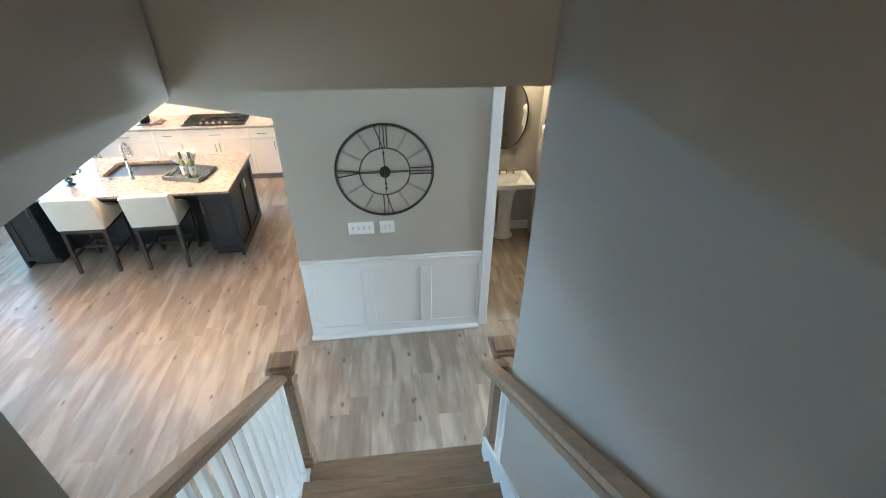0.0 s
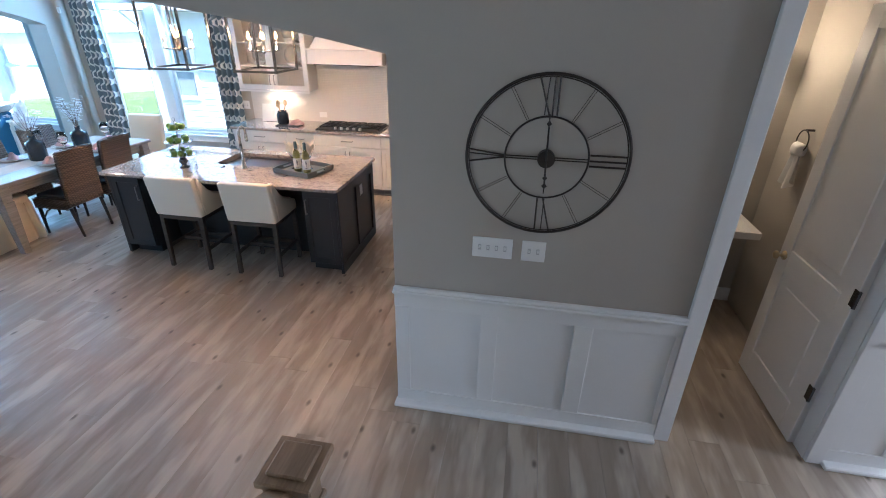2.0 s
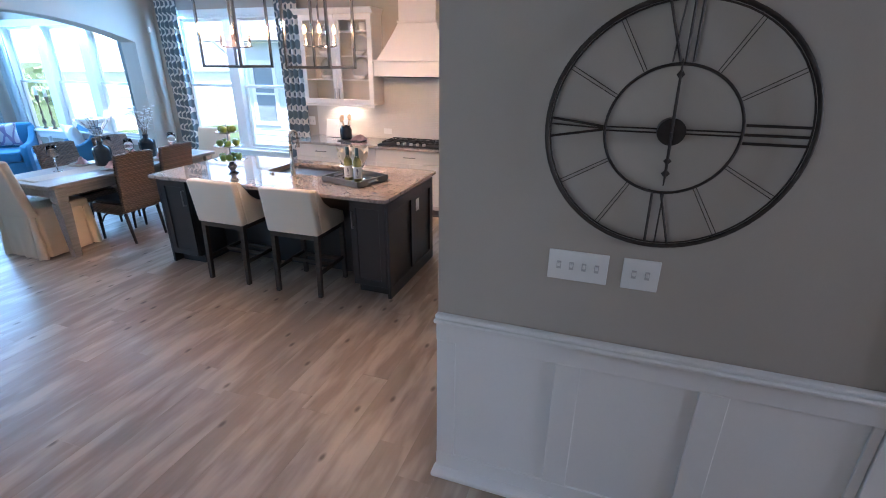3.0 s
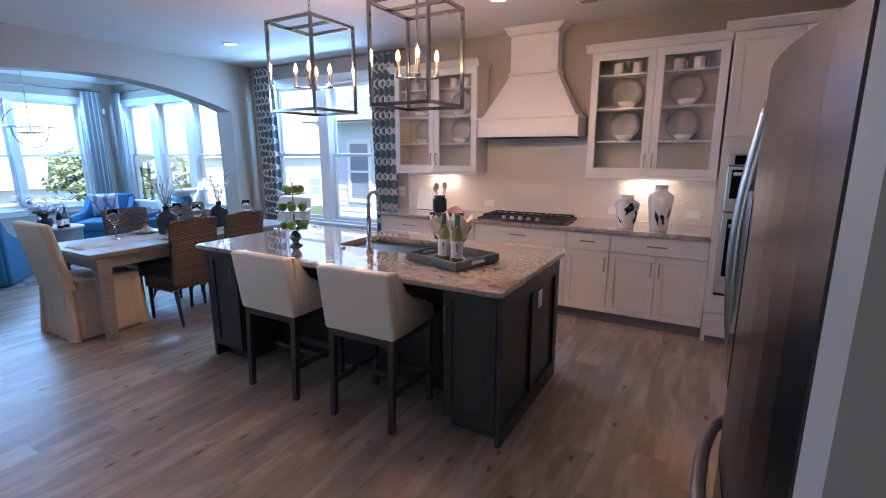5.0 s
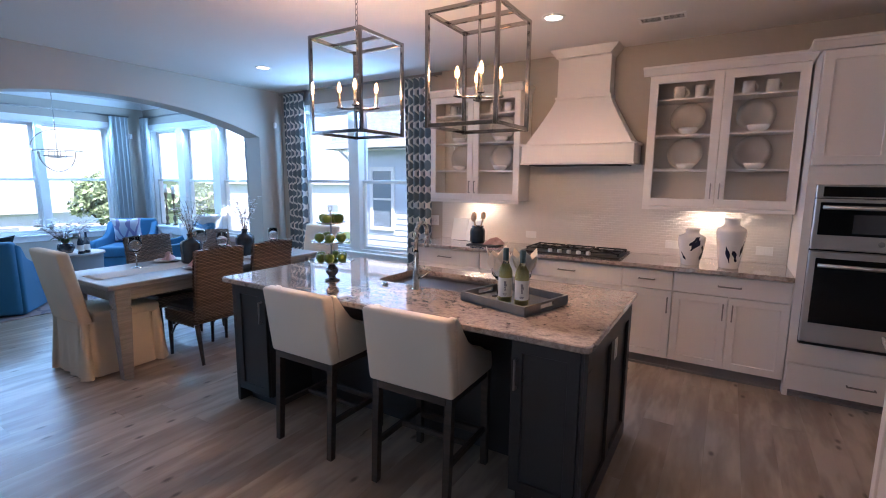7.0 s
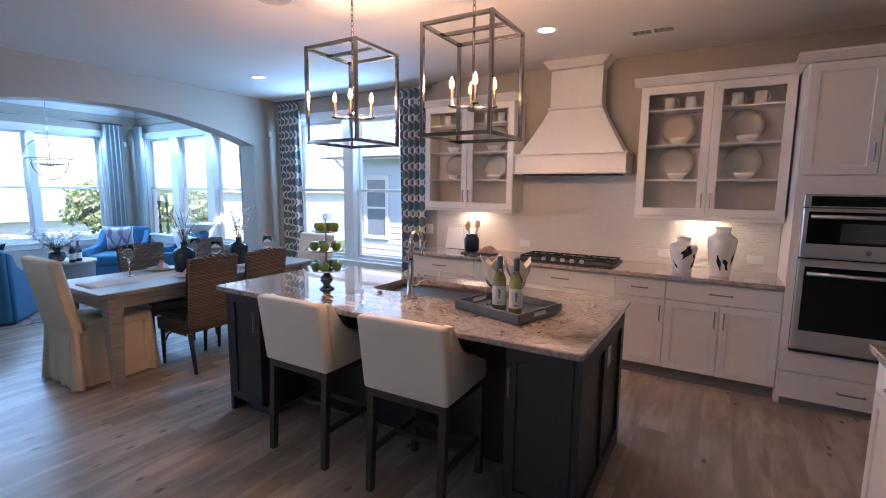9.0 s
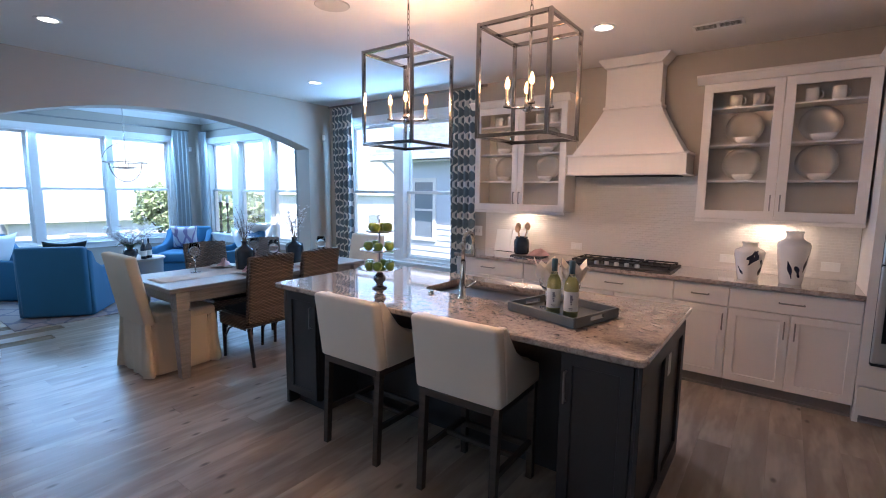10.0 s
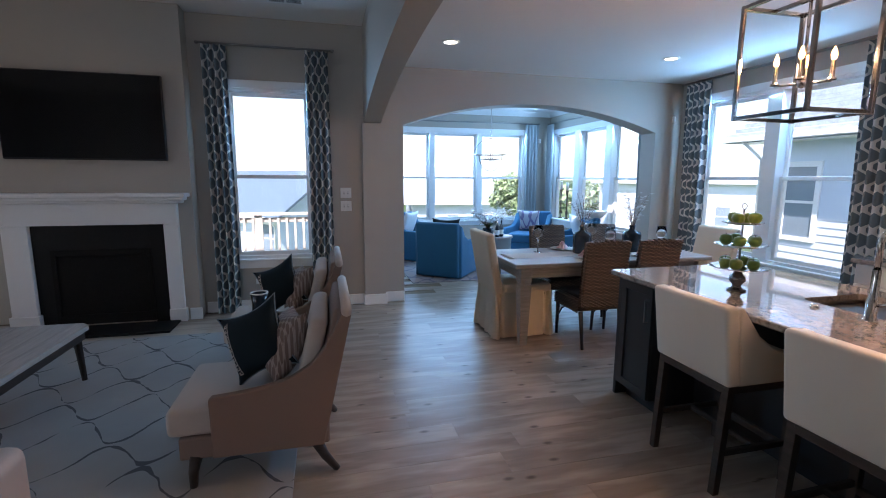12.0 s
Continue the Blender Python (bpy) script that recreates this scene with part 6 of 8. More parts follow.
for x, y, sd in ((-5.56, 5.43, 11), (-5.54, 6.0, 12)):
    t = thing("bottle_vase", "black ceramic bottle vase holding blossom branches", "vase", (x, y, 0.7805), 0, "table vases")
    part("body", lathe(bmesh.new(), [(0, 0.0), (0.082, 0.0), (0.092, 0.01), (0.095, 0.175), (0.087, 0.205), (0.035, 0.23), (0.028, 0.25), (0.036, 0.278), (0.028, 0.278), (0.02, 0.25), (0, 0.235)], 30), navy_ceramic, t, smooth=True)
    stems(t, 0.245, 12, 0.19, 0.38, sd, petal, 1.35)


# ---- curtains ----
def curtain(name, label, a, b, axis, plane, z0, z1, folds, mat, depth=0.045, group="curtains"):
    """A hanging panel from a to b along the axis, pleated, with its cloth coordinates in metres."""
    t = thing(name, label, "curtain", (0, 0, 0), 0, group)
    full = (b - a) * 1.7

    def f(u, v):
        k = 0.75 + 0.25 * (1 - v) + 0.1 * math.sin(11 * u + 3)
        d = depth * k * math.sin(2 * math.pi * folds * u + 0.4 * math.sin(5 * v + 2 * u))
        w = a + (b - a) * (u + 0.03 * math.sin(2 * math.pi * folds * u * 2 + 1) / folds) + 0.012 * math.sin(4 * v) * (1 - v)
        z = z0 + (z1 - z0) * v
        return (w, plane + d, z) if axis == "x" else (plane + d, w, z)
    bm = sheet(bmesh.new(), f, int(folds * 14), 24, lambda u, v: (u * full, z0 + (z1 - z0) * v))
    part("panel", bm, mat, t, smooth=True)
    return t


def curtain_rod(a, b, axis, plane, z, wall):
    t = thing("curtain_rod", "dark metal curtain rod with finials", "curtain rod", (0, 0, 0), 0, "curtain rods")
    p = (lambda w, d=0.0: (w, plane + d, z)) if axis == "x" else (lambda w, d=0.0: (plane + d, w, z))
    part("rod", tube(bmesh.new(), [p(a), p(b)], 0.0125, 12), nickel, t, smooth=True)
    for w in (a, b):
        q = p(w)
        part("finial", lathe(bmesh.new(), [(0, -0.02), (0.02, -0.008), (0.02, 0.008), (0, 0.02)], 14, q), nickel, t, smooth=True)
    for w in (a + 0.12, b - 0.12):
        q = p(w)
        e = (q[0], wall, q[2]) if axis == "x" else (wall, q[1], q[2])
        part("bracket", tube(bmesh.new(), [q, e], 0.007, 8), nickel, t)


curtain("curtain", "slate blue curtain with a white trellis print", -6.77, -6.37, "x", 7.62, 0.015, 2.775, 4.5, trellis)
curtain("curtain", "slate blue curtain with a white trellis print", -4.61, -4.25, "x", 7.62, 0.015, 2.775, 4.5, trellis)
curtain_rod(-6.86, -4.12, "x", 7.62, 2.79, YB)
curtain("curtain", "slate curtain with a white trellis print by the fireplace", 1.65, 1.90, "y", XL + 0.11, 0.015, 2.905, 4, trellis)
curtain("curtain", "slate curtain with a white trellis print by the switches", 2.69, 2.94, "y", XL + 0.11, 0.015, 2.905, 4, trellis)
curtain_rod(1.62, 2.99, "y", XL + 0.11, 2.92, XL)
for a, b, ax, pl in ((7.10, 7.40, "y", XB + 0.11), (3.64, 3.9, "y", XB + 0.11), (-10.84, -10.56, "x", 7.62), (-7.72, -7.42, "x", 7.62)):
    curtain("curtain", "plain grey-blue sheer curtain in the bay", a, b, ax, pl, 0.015, 2.68, 4, grey_cloth, group="bay curtains")
curtain_rod(3.62, 7.42, "y", XB + 0.11, 2.695, XB)
curtain_rod(-10.8, -7.40, "x", 7.62, 2.695, YB)

# ---- bay ----
solid("area_rug", boxes((-1.55, 1.55, -1.55, 1.55, 0.0005, 0.010), b=0.003), rug_bay, "faded mauve and grey area rug in the bay", "rug", (-9.42, 5.62, 0), 0)


def blue_chair(x, y, rz):
    """Swivel tub chair that faces +y."""
    t = thing("armchair", "blue velvet armchair with low sweeping arms", "armchair", (x, y, 0.0105), rz, "blue armchairs")
    part("base", boxes((-0.33, 0.33, -0.36, 0.36, 0.0, 0.29), b=0.02, seg=2), blue_cloth, t, smooth=True)
    bm = boxes((-0.35, 0.35, -0.43, -0.30, 0.02, 0.86), b=0.04, seg=4)
    for v in bm.verts:
        v.co.y -= 0.07 * max(0, (v.co.z - 0.3)) / 0.55
    part("backrest", bm, blue_cloth, t, smooth=True)
    for s in (-1, 1):
        out = [(-0.40, 0.02), (0.36, 0.02), (0.36, 0.5), (0.30, 0.56), (0.1, 0.56), (-0.1, 0.58), (-0.26, 0.66), (-0.36, 0.80), (-0.42, 0.82)]
        bm = prism(bmesh.new(), out, "x", min(s * 0.39, s * 0.29), max(s * 0.39, s * 0.29))
        bmesh.ops.bevel(bm, geom=[e for e in bm.edges if abs(e.verts[0].co.x - e.verts[1].co.x) < 1e-6], offset=0.03, segments=4, affect="EDGES", profile=0.5)
        part("arm", bm, blue_cloth, t, smooth=True)
    part("seat_cushion", boxes((-0.285, 0.285, -0.28, 0.39, 0.291, 0.46), b=0.045, seg=4), blue_cloth, t, smooth=True)
    return t


def pillow(x, y, z, rz, tilt, size, mat, label, thick=0.15, group="pillows", pinch=0.6, puff=0.6, spin=0):
    m = pose(0, 0, 0, tilt, 0, 0) @ pose(0, 0, 0, 0, 0, spin)
    bm = cushion(bmesh.new(), size, size, thick, m, 14, pinch, puff)
    lo = min(v.co.z for v in bm.verts)
    for v in bm.verts:
        v.co.z -= lo
    return solid("throw_pillow", bm, mat, label, "pillow", (x, y, z), rz, group, True)


def facing(dx, dy):
    return math.degrees(math.atan2(-dx, dy))


b1 = blue_chair(-8.46, 4.76, facing(-0.8, 0.6))
blues = [(-9.95, 4.55, facing(0.75, 0.65)), (-9.85, 6.75, facing(0.7, -0.7)), (-8.75, 7.02, facing(-0.25, -0.95))]
for x, y, r in blues:
    copy_thing(b1, pose(x, y, 0.0105, 0, 0, r))
for (x, y, r), mt, lab in zip([(-8.46, 4.76, facing(-0.8, 0.6))] + blues, (teal_cloth, white_cloth, pillow_print, white_cloth), ("dark teal pillow in a blue armchair", "white pillow in a blue armchair", "white pillow with lilac print in a blue armchair", "white pillow in a blue armchair")):
    q = pose(x, y, 0, 0, 0, r) @ Vector((0.02, -0.19, 0.474))
    pillow(q.x, q.y, q.z, r + 6, 72, 0.46, mt, lab)
t = thing("drum_table", "grey round drum table in the bay", "side table", (-8.95, 5.72, 0.0105))
part("top", lathe(bmesh.new(), [(0, 0.53), (0.33, 0.53), (0.335, 0.52), (0.335, 0.505), (0.32, 0.5), (0, 0.5)], 36), table_wood, t, smooth=False)
part("drum", lathe(bmesh.new(), [(0.29, 0.0), (0.31, 0.03), (0.30, 0.25), (0.31, 0.499)], 36), plain("grey_drum_paint", (0.22, 0.23, 0.24), 0.5), t, smooth=True)
t = thing("orchid_pot", "white orchids in a dark pot on the drum table", "plant", (-8.98, 5.62, 0.5415))
part("pot", lathe(bmesh.new(), [(0, 0), (0.07, 0), (0.1, 0.06), (0.09, 0.13), (0.08, 0.13), (0, 0.05)], 24), navy_ceramic, t, smooth=True)
stems(t, 0.1, 24, 0.44, 0.36, 21, petal, 2.3)
bm = bmesh.new()
for k in range(9):
    a = k * 0.7
    sheet(bm, lambda u, v, a=a: (math.cos(a) * 0.2 * v - math.sin(a) * 0.03 * (u - 0.5) * 2 * math.sin(math.pi * (0.1 + 0.9 * v)), math.sin(a) * 0.2 * v + math.cos(a) * 0.03 * (u - 0.5) * 2 * math.sin(math.pi * (0.1 + 0.9 * v)), 0.12 + 0.1 * math.sin(math.pi * v * 0.8)), 2, 6)
part("leaves", bm, leaf_green, t, smooth=True)
for x, y, mt in ((-8.80, 5.80, navy_ceramic), (-8.73, 5.70, navy_ceramic)):
    t = thing("dark_bottle", "dark wine bottle with a pale label on the drum table", "bottle", (x, y, 0.5415), 0, "bay bottles")
    part("glass", lathe(bmesh.new(), [(0, 0), (0.037, 0), (0.038, 0.16), (0.014, 0.22), (0.014, 0.29), (0, 0.29)], 20), mt, t, smooth=True)
    part("label", lathe(bmesh.new(), [(0.0385, 0.04), (0.0388, 0.12)], 20), paper_label, t, smooth=True)
t = thing("orb_chandelier", "polished open orb chandelier hanging in the bay", "chandelier", (-9.2, 5.72, 0))
RB = 0.285


def arc(name, a0, a1, turn, tilt=0.0):
    """Part of a hoop in an upright plane turned about z; tilt leans it out of the upright."""
    m = Matrix.Rotation(radians(turn), 3, "Z") @ Matrix.Rotation(radians(tilt), 3, "Y")
    pts = [m @ Vector((RB * math.cos(a), 0, RB * math.sin(a))) for a in [radians(a0 + (a1 - a0) * i / 28) for i in range(29)]]
    part(name, tube(bmesh.new(), [(p.x, p.y, p.z + 1.945) for p in pts], 0.007, 6), chrome, t, smooth=True)


for zr, rr in ((1.945, RB), (1.87, 0.17)):
    part("ring", tube(bmesh.new(), [(rr * math.cos(a), rr * math.sin(a), zr) for a in [2 * math.pi * i / 40 for i in range(40)]], 0.008, 6, True), chrome, t, smooth=True)
arc("hoop", 180, 360, 25), arc("hoop", 180, 360, 115), arc("hoop", 90, 180, 70, 12)
part("stem", tube(bmesh.new(), [(0, 0, 1.85), (0, 0, 2.945)], 0.006, 8), chrome, t, smooth=True)
part("canopy", lathe(bmesh.new(), [(0, 2.93), (0.06, 2.945), (0.062, 2.9595)], 20), chrome, t, smooth=True)
for i in range(4):
    a = i * 1.57
    part("candle", tube(bmesh.new(), [(0, 0, 1.85), (0.1 * math.cos(a), 0.1 * math.sin(a), 1.85), (0.1 * math.cos(a), 0.1 * math.sin(a), 1.95)], 0.007, 8), chrome, t, smooth=True)
# a console before the north window, with candle holders and a bowl of branches
t = thing("console_table", "slim white console table under the bay windows", "console table", (-9.05, 7.40, 0))
part("tabletop", boxes((-0.85, 0.85, -0.14, 0.14, 0.725, 0.755), b=0.005), trim_white, t)
part("apron", boxes((-0.80, 0.80, -0.11, 0.11, 0.65, 0.7245)), trim_white, t)
for sx_ in (-1, 1):
    for sy_ in (-1, 1):
        part("leg", boxes((sx_ * 0.79 - 0.022, sx_ * 0.79 + 0.022, sy_ * 0.10 - 0.022, sy_ * 0.10 + 0.022, 0, 0.649)), trim_white, t)
pewter = plain("antique_pewter", (0.16, 0.13, 0.10), 0.4, 0.6, vary=0.4, big=20, relief=0.3)
wax = plain("ivory_candle_wax", (0.78, 0.74, 0.66), 0.5, vary=0.03, Subsurface_Weight=0.2)


def candle_holder(x, y, h, seed):
    """A carved baluster with a leafy garland, a dish and a pillar candle."""
    t = thing("candle_holder", "tall carved pewter candle holder with an ivory candle", "candle holder", (x, y, 0.756), 0, "bay candle holders")
    prof = [(0, 0), (0.062, 0), (0.064, 0.02), (0.03, 0.05), (0.022, 0.09), (0.044, 0.14), (0.05, 0.19), (0.024, 0.25), (0.018, 0.36), (0.034, 0.42), (0.02, 0.47), (0.016, 0.62), (0.03, 0.70), (0.05, 0.80), (0.052, 0.83), (0, 0.83)]
    part("baluster", lathe(bmesh.new(), [(a * 0.62, b * h) for a, b in prof], 20), pewter, t, smooth=True)
    part("candle", lathe(bmesh.new(), [(0, 0.831 * h), (0.026, 0.831 * h), (0.026, 1.04 * h), (0.021, 1.05 * h), (0, 1.045 * h)], 18), wax, t, "ivory pillar candle", True)
    rng = random.Random(seed)
    bm = bmesh.new()
    for k in range(22):
        a, z = k * 1.25, h * (0.12 + 0.6 * k / 22)
        c = Vector((0.026 * math.cos(a), 0.026 * math.sin(a), z))
        u = Vector((math.cos(a + rng.uniform(-1, 1)), math.sin(a + rng.uniform(-1, 1)), rng.uniform(-0.5, 0.8)))
        w = u.cross(Vector((0, 0, 1))).normalized() * 0.016
        bm.faces.new([bm.verts.new(p) for p in (c, c + u * 0.014 + w * 0.6, c + u * 0.032, c + u * 0.014 - w * 0.6)])
    part("garland", bm, twig, t, "dry leaf garland")["kind"] = "stuff"


candle_holder(-9.74, 7.42, 0.69, 31), candle_holder(-9.50, 7.42, 0.67, 32)
t = thing("footed_bowl", "white footed bowl holding leafy branches", "bowl", (-8.52, 7.40, 0.756))
part("bowl", lathe(bmesh.new(), [(0, 0), (0.075, 0), (0.07, 0.015), (0.03, 0.035), (0.03, 0.06), (0.12, 0.10), (0.20, 0.165), (0.235, 0.225), (0.228, 0.225), (0.19, 0.17), (0.11, 0.11), (0, 0.085)], 32), white_ceramic, t, smooth=True)
stems(t, 0.12, 4, 0.20, 0.40, 33, leaf_green, 0.9)

# ---- living room ----
solid("living_rug", boxes((-6.15, -3.42, -1.2, 2.67, 0.0005, 0.011), b=0.003), rug_grey, "grey wool rug with a dark trellis line pattern", "rug")
FX = XL + 0.22
t = thing("fireplace", "white mantel fireplace with a black firebox", "fireplace", (FX, 0.62, 0), 90)
part("pilaster", boxes((-0.82, -0.60, -0.06, -0.0005, 0.0, 1.05), (-0.84, -0.58, -0.075, -0.0005, 0.0, 0.14), b=0.004), trim_white, t)
part("pilaster", boxes((0.60, 0.74, -0.06, -0.0005, 0.0, 1.05), (0.595, 0.76, -0.075, -0.0005, 0.0, 0.14), b=0.004), trim_white, t)
part("frieze", boxes((-0.82, 0.74, -0.062, -0.0005, 1.052, 1.27), b=0.004), trim_white, t)
part("mantel_shelf", boxes((-0.92, 0.86, -0.20, -0.0005, 1.335, 1.375), (-0.89, 0.83, -0.15, -0.0005, 1.30, 1.3345), (-0.86, 0.80, -0.10, -0.0005, 1.271, 1.2995), b=0.006), trim_white, t)
for r in ((-0.599, -0.45, -0.012, -0.0005, 0.0, 1.05), (0.45, 0.599, -0.012, -0.0005, 0.0, 1.05), (-0.4498, 0.4498, -0.012, -0.0005, 0.8005, 1.05)):
    part("surround_slab", boxes(r), slate, t, "black slate surround")
part("firebox", boxes((-0.449, 0.449, -0.008, -0.001, 0.02, 0.799)), soot, t, "sooty black firebox")
part("fire_frame", boxes((-0.45, -0.41, -0.03, -0.0125, 0.02, 0.8), (0.41, 0.45, -0.03, -0.0125, 0.02, 0.8), (-0.41, 0.41, -0.03, -0.0125, 0.74, 0.8), (-0.41, 0.41, -0.03, -0.0125, 0.02, 0.12), b=0.003), soot, t)
part("hearth", boxes((-0.88, 0.70, -0.46, -0.08, 0.0008, 0.022), b=0.003), slate, t, "black slate hearth")
t = thing("television", "large black flat television mounted above the mantel", "television", (FX, 0.62, 0), 90)
part("body", boxes((-0.70, 0.70, -0.09, -0.045, 1.70, 2.53), b=0.008), black_iron, t)
part("screen", boxes((-0.688, 0.688, -0.0925, -0.0905, 1.716, 2.518)), tv_black, t, "switched-off glossy screen")
part("bracket", boxes((-0.2, 0.2, -0.0448, -0.0005, 1.9, 2.3)), black_iron, t)


def lounge_chair(x, y):
    """Low slipper armchair with swooping arms; it faces -y, its back at +y."""
    t = thing("lounge_chair", "taupe linen lounge chair with swooping arms and dark legs", "armchair", (x, y, 0.0), 0, "lounge chairs")
    out = [(-0.26, 0.19), (0.33, 0.19), (0.50, 0.93), (0.485, 0.965), (0.455, 0.965), (0.44, 0.93), (0.40, 0.845), (0.345, 0.75), (0.27, 0.665), (0.16, 0.60), (0.02, 0.56), (-0.13, 0.54), (-0.25, 0.53), (-0.265, 0.515)]
    for s in (-1, 1):
        bm = prism(bmesh.new(), out, "x", min(s * 0.37, s * 0.325), max(s * 0.37, s * 0.325))
        bmesh.ops.bevel(bm, geom=[e for e in bm.edges if abs(e.verts[0].co.x - e.verts[1].co.x) < 1e-6], offset=0.008, segments=2, affect="EDGES", profile=0.5)
        part("arm", bm, sofa_cloth, t, smooth=False)
    part("seat_deck", boxes((-0.325, 0.325, -0.44, 0.36, 0.17, 0.295), b=0.012, seg=2), sofa_cloth, t)
    part("seat_cushion", boxes((-0.322, 0.322, -0.50, 0.25, 0.296, 0.45), b=0.035, seg=4), seat_cloth, t, smooth=True)
    bm = boxes((-0.325, 0.325, 0.24, 0.34, 0.30, 0.96), b=0.02, seg=3)
    for v in bm.verts:
        v.co.y += 0.17 * (v.co.z - 0.3) / 0.66
    part("backrest", bm, sofa_cloth, t, smooth=True)
    bm = boxes((-0.31, 0.31, 0.13, 0.235, 0.452, 0.90), b=0.04, seg=4)
    for v in bm.verts:
        v.co.y += 0.16 * (v.co.z - 0.3) / 0.66
    part("back_cushion", bm, seat_cloth, t, smooth=True)
    part("top_roll", tube(bmesh.new(), [(-0.372, 0.475, 0.955), (0.372, 0.475, 0.955)], 0.032, 12), seat_cloth, t, smooth=True)
    for s in (-1, 1):
        for y0, y1 in ((-0.38, -0.36), (0.40, 0.28)):
            part("leg", tube(bmesh.new(), [(s * 0.32, y0, 0.0), (s * 0.31, (y0 + y1) / 2 - 0.01, 0.09), (s * 0.30, y1, 0.185)], [0.020, 0.027, 0.036], 8), dark_wood, t, smooth=True)
    return t


c1 = lounge_chair(-3.975, 2.53)
c1.scale = (1.0, 0.90, 0.925)
copy_thing(c1, pose(-5.30, 2.53, 0, 0, 0, 0))
piping_cloth = plain("slate_piping_cord", (0.16, 0.20, 0.23), 0.8, vary=0.1)
for cx in (-3.96, -5.28):
    SPIN, THICK, HALF = 26, 0.18, 0.20
    teal = pillow(cx + 0.06, 2.485, 0.40, 60, 80, 2 * HALF, teal_cloth, "dark teal velvet pillow with a pale key border", THICK, pinch=0.9, puff=0.8, spin=SPIN)
    pillow(cx + 0.03, 2.625, 0.418, 10, 64, 0.42, stripe_cloth, "brown satin pillow with chevron pleats", 0.20, pinch=0.9, puff=0.75, spin=8)
    bm = bmesh.new()
    m = pose(0, 0, max(v.co.z for v in teal.data.vertices) / 2, 80, 0, 0) @ pose(0, 0, 0, 0, 0, SPIN)
    dome = lambda u, w: THICK / 2 * max(0.0, (1 - abs(u / HALF) ** 2.6) * (1 - abs(w / HALF) ** 2.6)) ** 0.8 + 0.004
    for k in range(11):
        v0 = -0.145 + 0.0265 * k
        for a, b, c, d in ((-0.106, -0.100, v0, v0 + 0.0235), (-0.124, -0.106, v0, v0 + 0.006), (-0.13, -0.124, v0, v0 + 0.015), (-0.124, -0.113, v0 + 0.011, v0 + 0.016)):
            bm.faces.new([bm.verts.new(m @ Vector((u, w, dome(u, w)))) for u, w in ((a, c), (b, c), (b, d), (a, d))])
    part("key_border", bm, seat_cloth, teal, "pale greek key border")
    edge = [(-1, -1), (1, -1), (1, 1), (-1, 1)]
    rim = []
    for (ax, ay), (bx, by) in zip(edge, edge[1:] + edge[:1]):
        for i in range(8):
            f = i / 8
            u, w = ax + (bx - ax) * f, ay + (by - ay) * f
            q = 1 - 0.225 * (1 - u * u) * abs(w) ** 3
            q2 = 1 - 0.225 * (1 - w * w) * abs(u) ** 3
            rim.append(tuple(m @ Vector((u * HALF * q2, w * HALF * q, 0))))
    part("piping", tube(bmesh.new(), rim, 0.0045, 6, True), piping_cloth, teal, "thin slate piping", True)
t = thing("side_table", "round glass-topped side table with a pale rim", "side table", (-4.62, 2.43, 0.011))
part("rim", tube(bmesh.new(), [(0.215 * math.cos(a), 0.215 * math.sin(a), 0.545) for a in [2 * math.pi * i / 36 for i in range(36)]], 0.011, 8, True), nickel, t, "pale metal rim", True)
part("glass_top", lathe(bmesh.new(), [(0, 0.536), (0.212, 0.536), (0.212, 0.545), (0, 0.545)], 32), clear_glass, t)
for i in range(3):
    a = i * 2.094 + 0.4
    part("leg", tube(bmesh.new(), [(0.2 * math.cos(a), 0.2 * math.sin(a), 0.54), (0.14 * math.cos(a), 0.14 * math.sin(a), 0.27), (0.19 * math.cos(a), 0.19 * math.sin(a), 0.0)], 0.008, 8), nickel, t, smooth=True)
t = thing("side_vase", "dark glass vase with a pale rim on the side table", "vase", (-4.68, 2.40, 0.5565))
part("body", lathe(bmesh.new(), [(0, 0.0), (0.045, 0.0), (0.055, 0.02), (0.05, 0.12), (0.06, 0.185), (0.054, 0.185), (0.044, 0.12), (0, 0.03)], 26), navy_ceramic, t, smooth=True)
part("rim", tube(bmesh.new(), [(0.057 * math.cos(a), 0.057 * math.sin(a), 0.187) for a in [2 * math.pi * i / 24 for i in range(24)]], 0.005, 6, True), white_ceramic, t, "pale rim", True)

t = thing("coffee_table", "whitewashed plank coffee table on dark tapered legs", "coffee table", (-4.60, 0.65, 0.011))
W, D, rc = 0.66, 0.47, 0.09
n = 8
for i in range(n):
    y0, y1 = -D + 2 * D * i / n, -D + 2 * D * (i + 1) / n - 0.004
    cut = lambda y: W - (rc - math.sqrt(max(0, rc * rc - max(0, abs(y) - (D - rc)) ** 2)))
    pts = [(-cut(y0), y0), (cut(y0), y0), (cut((y0 + y1) / 2), (y0 + y1) / 2), (cut(y1), y1), (-cut(y1), y1), (-cut((y0 + y1) / 2), (y0 + y1) / 2)]
    part("plank", prism(bmesh.new(), pts, "z", 0.395, 0.43), bench_wood, t)
part("apron", boxes((-W + 0.05, W - 0.05, -D + 0.04, -D + 0.065, 0.32, 0.394), (-W + 0.05, W - 0.05, D - 0.065, D - 0.04, 0.32, 0.394), (-W + 0.03, -W + 0.05, -D + 0.06, D - 0.06, 0.32, 0.394), (W - 0.05, W - 0.03, -D + 0.06, D - 0.06, 0.32, 0.394)), dark_wood, t)
for sx_ in (-1, 1):
    for sy_ in (-1, 1):
        part("leg", tube(bmesh.new(), [(sx_ * 0.6, sy_ * 0.40, 0), (sx_ * 0.58, sy_ * 0.385, 0.394)], [0.018, 0.032], 8), dark_wood, t)
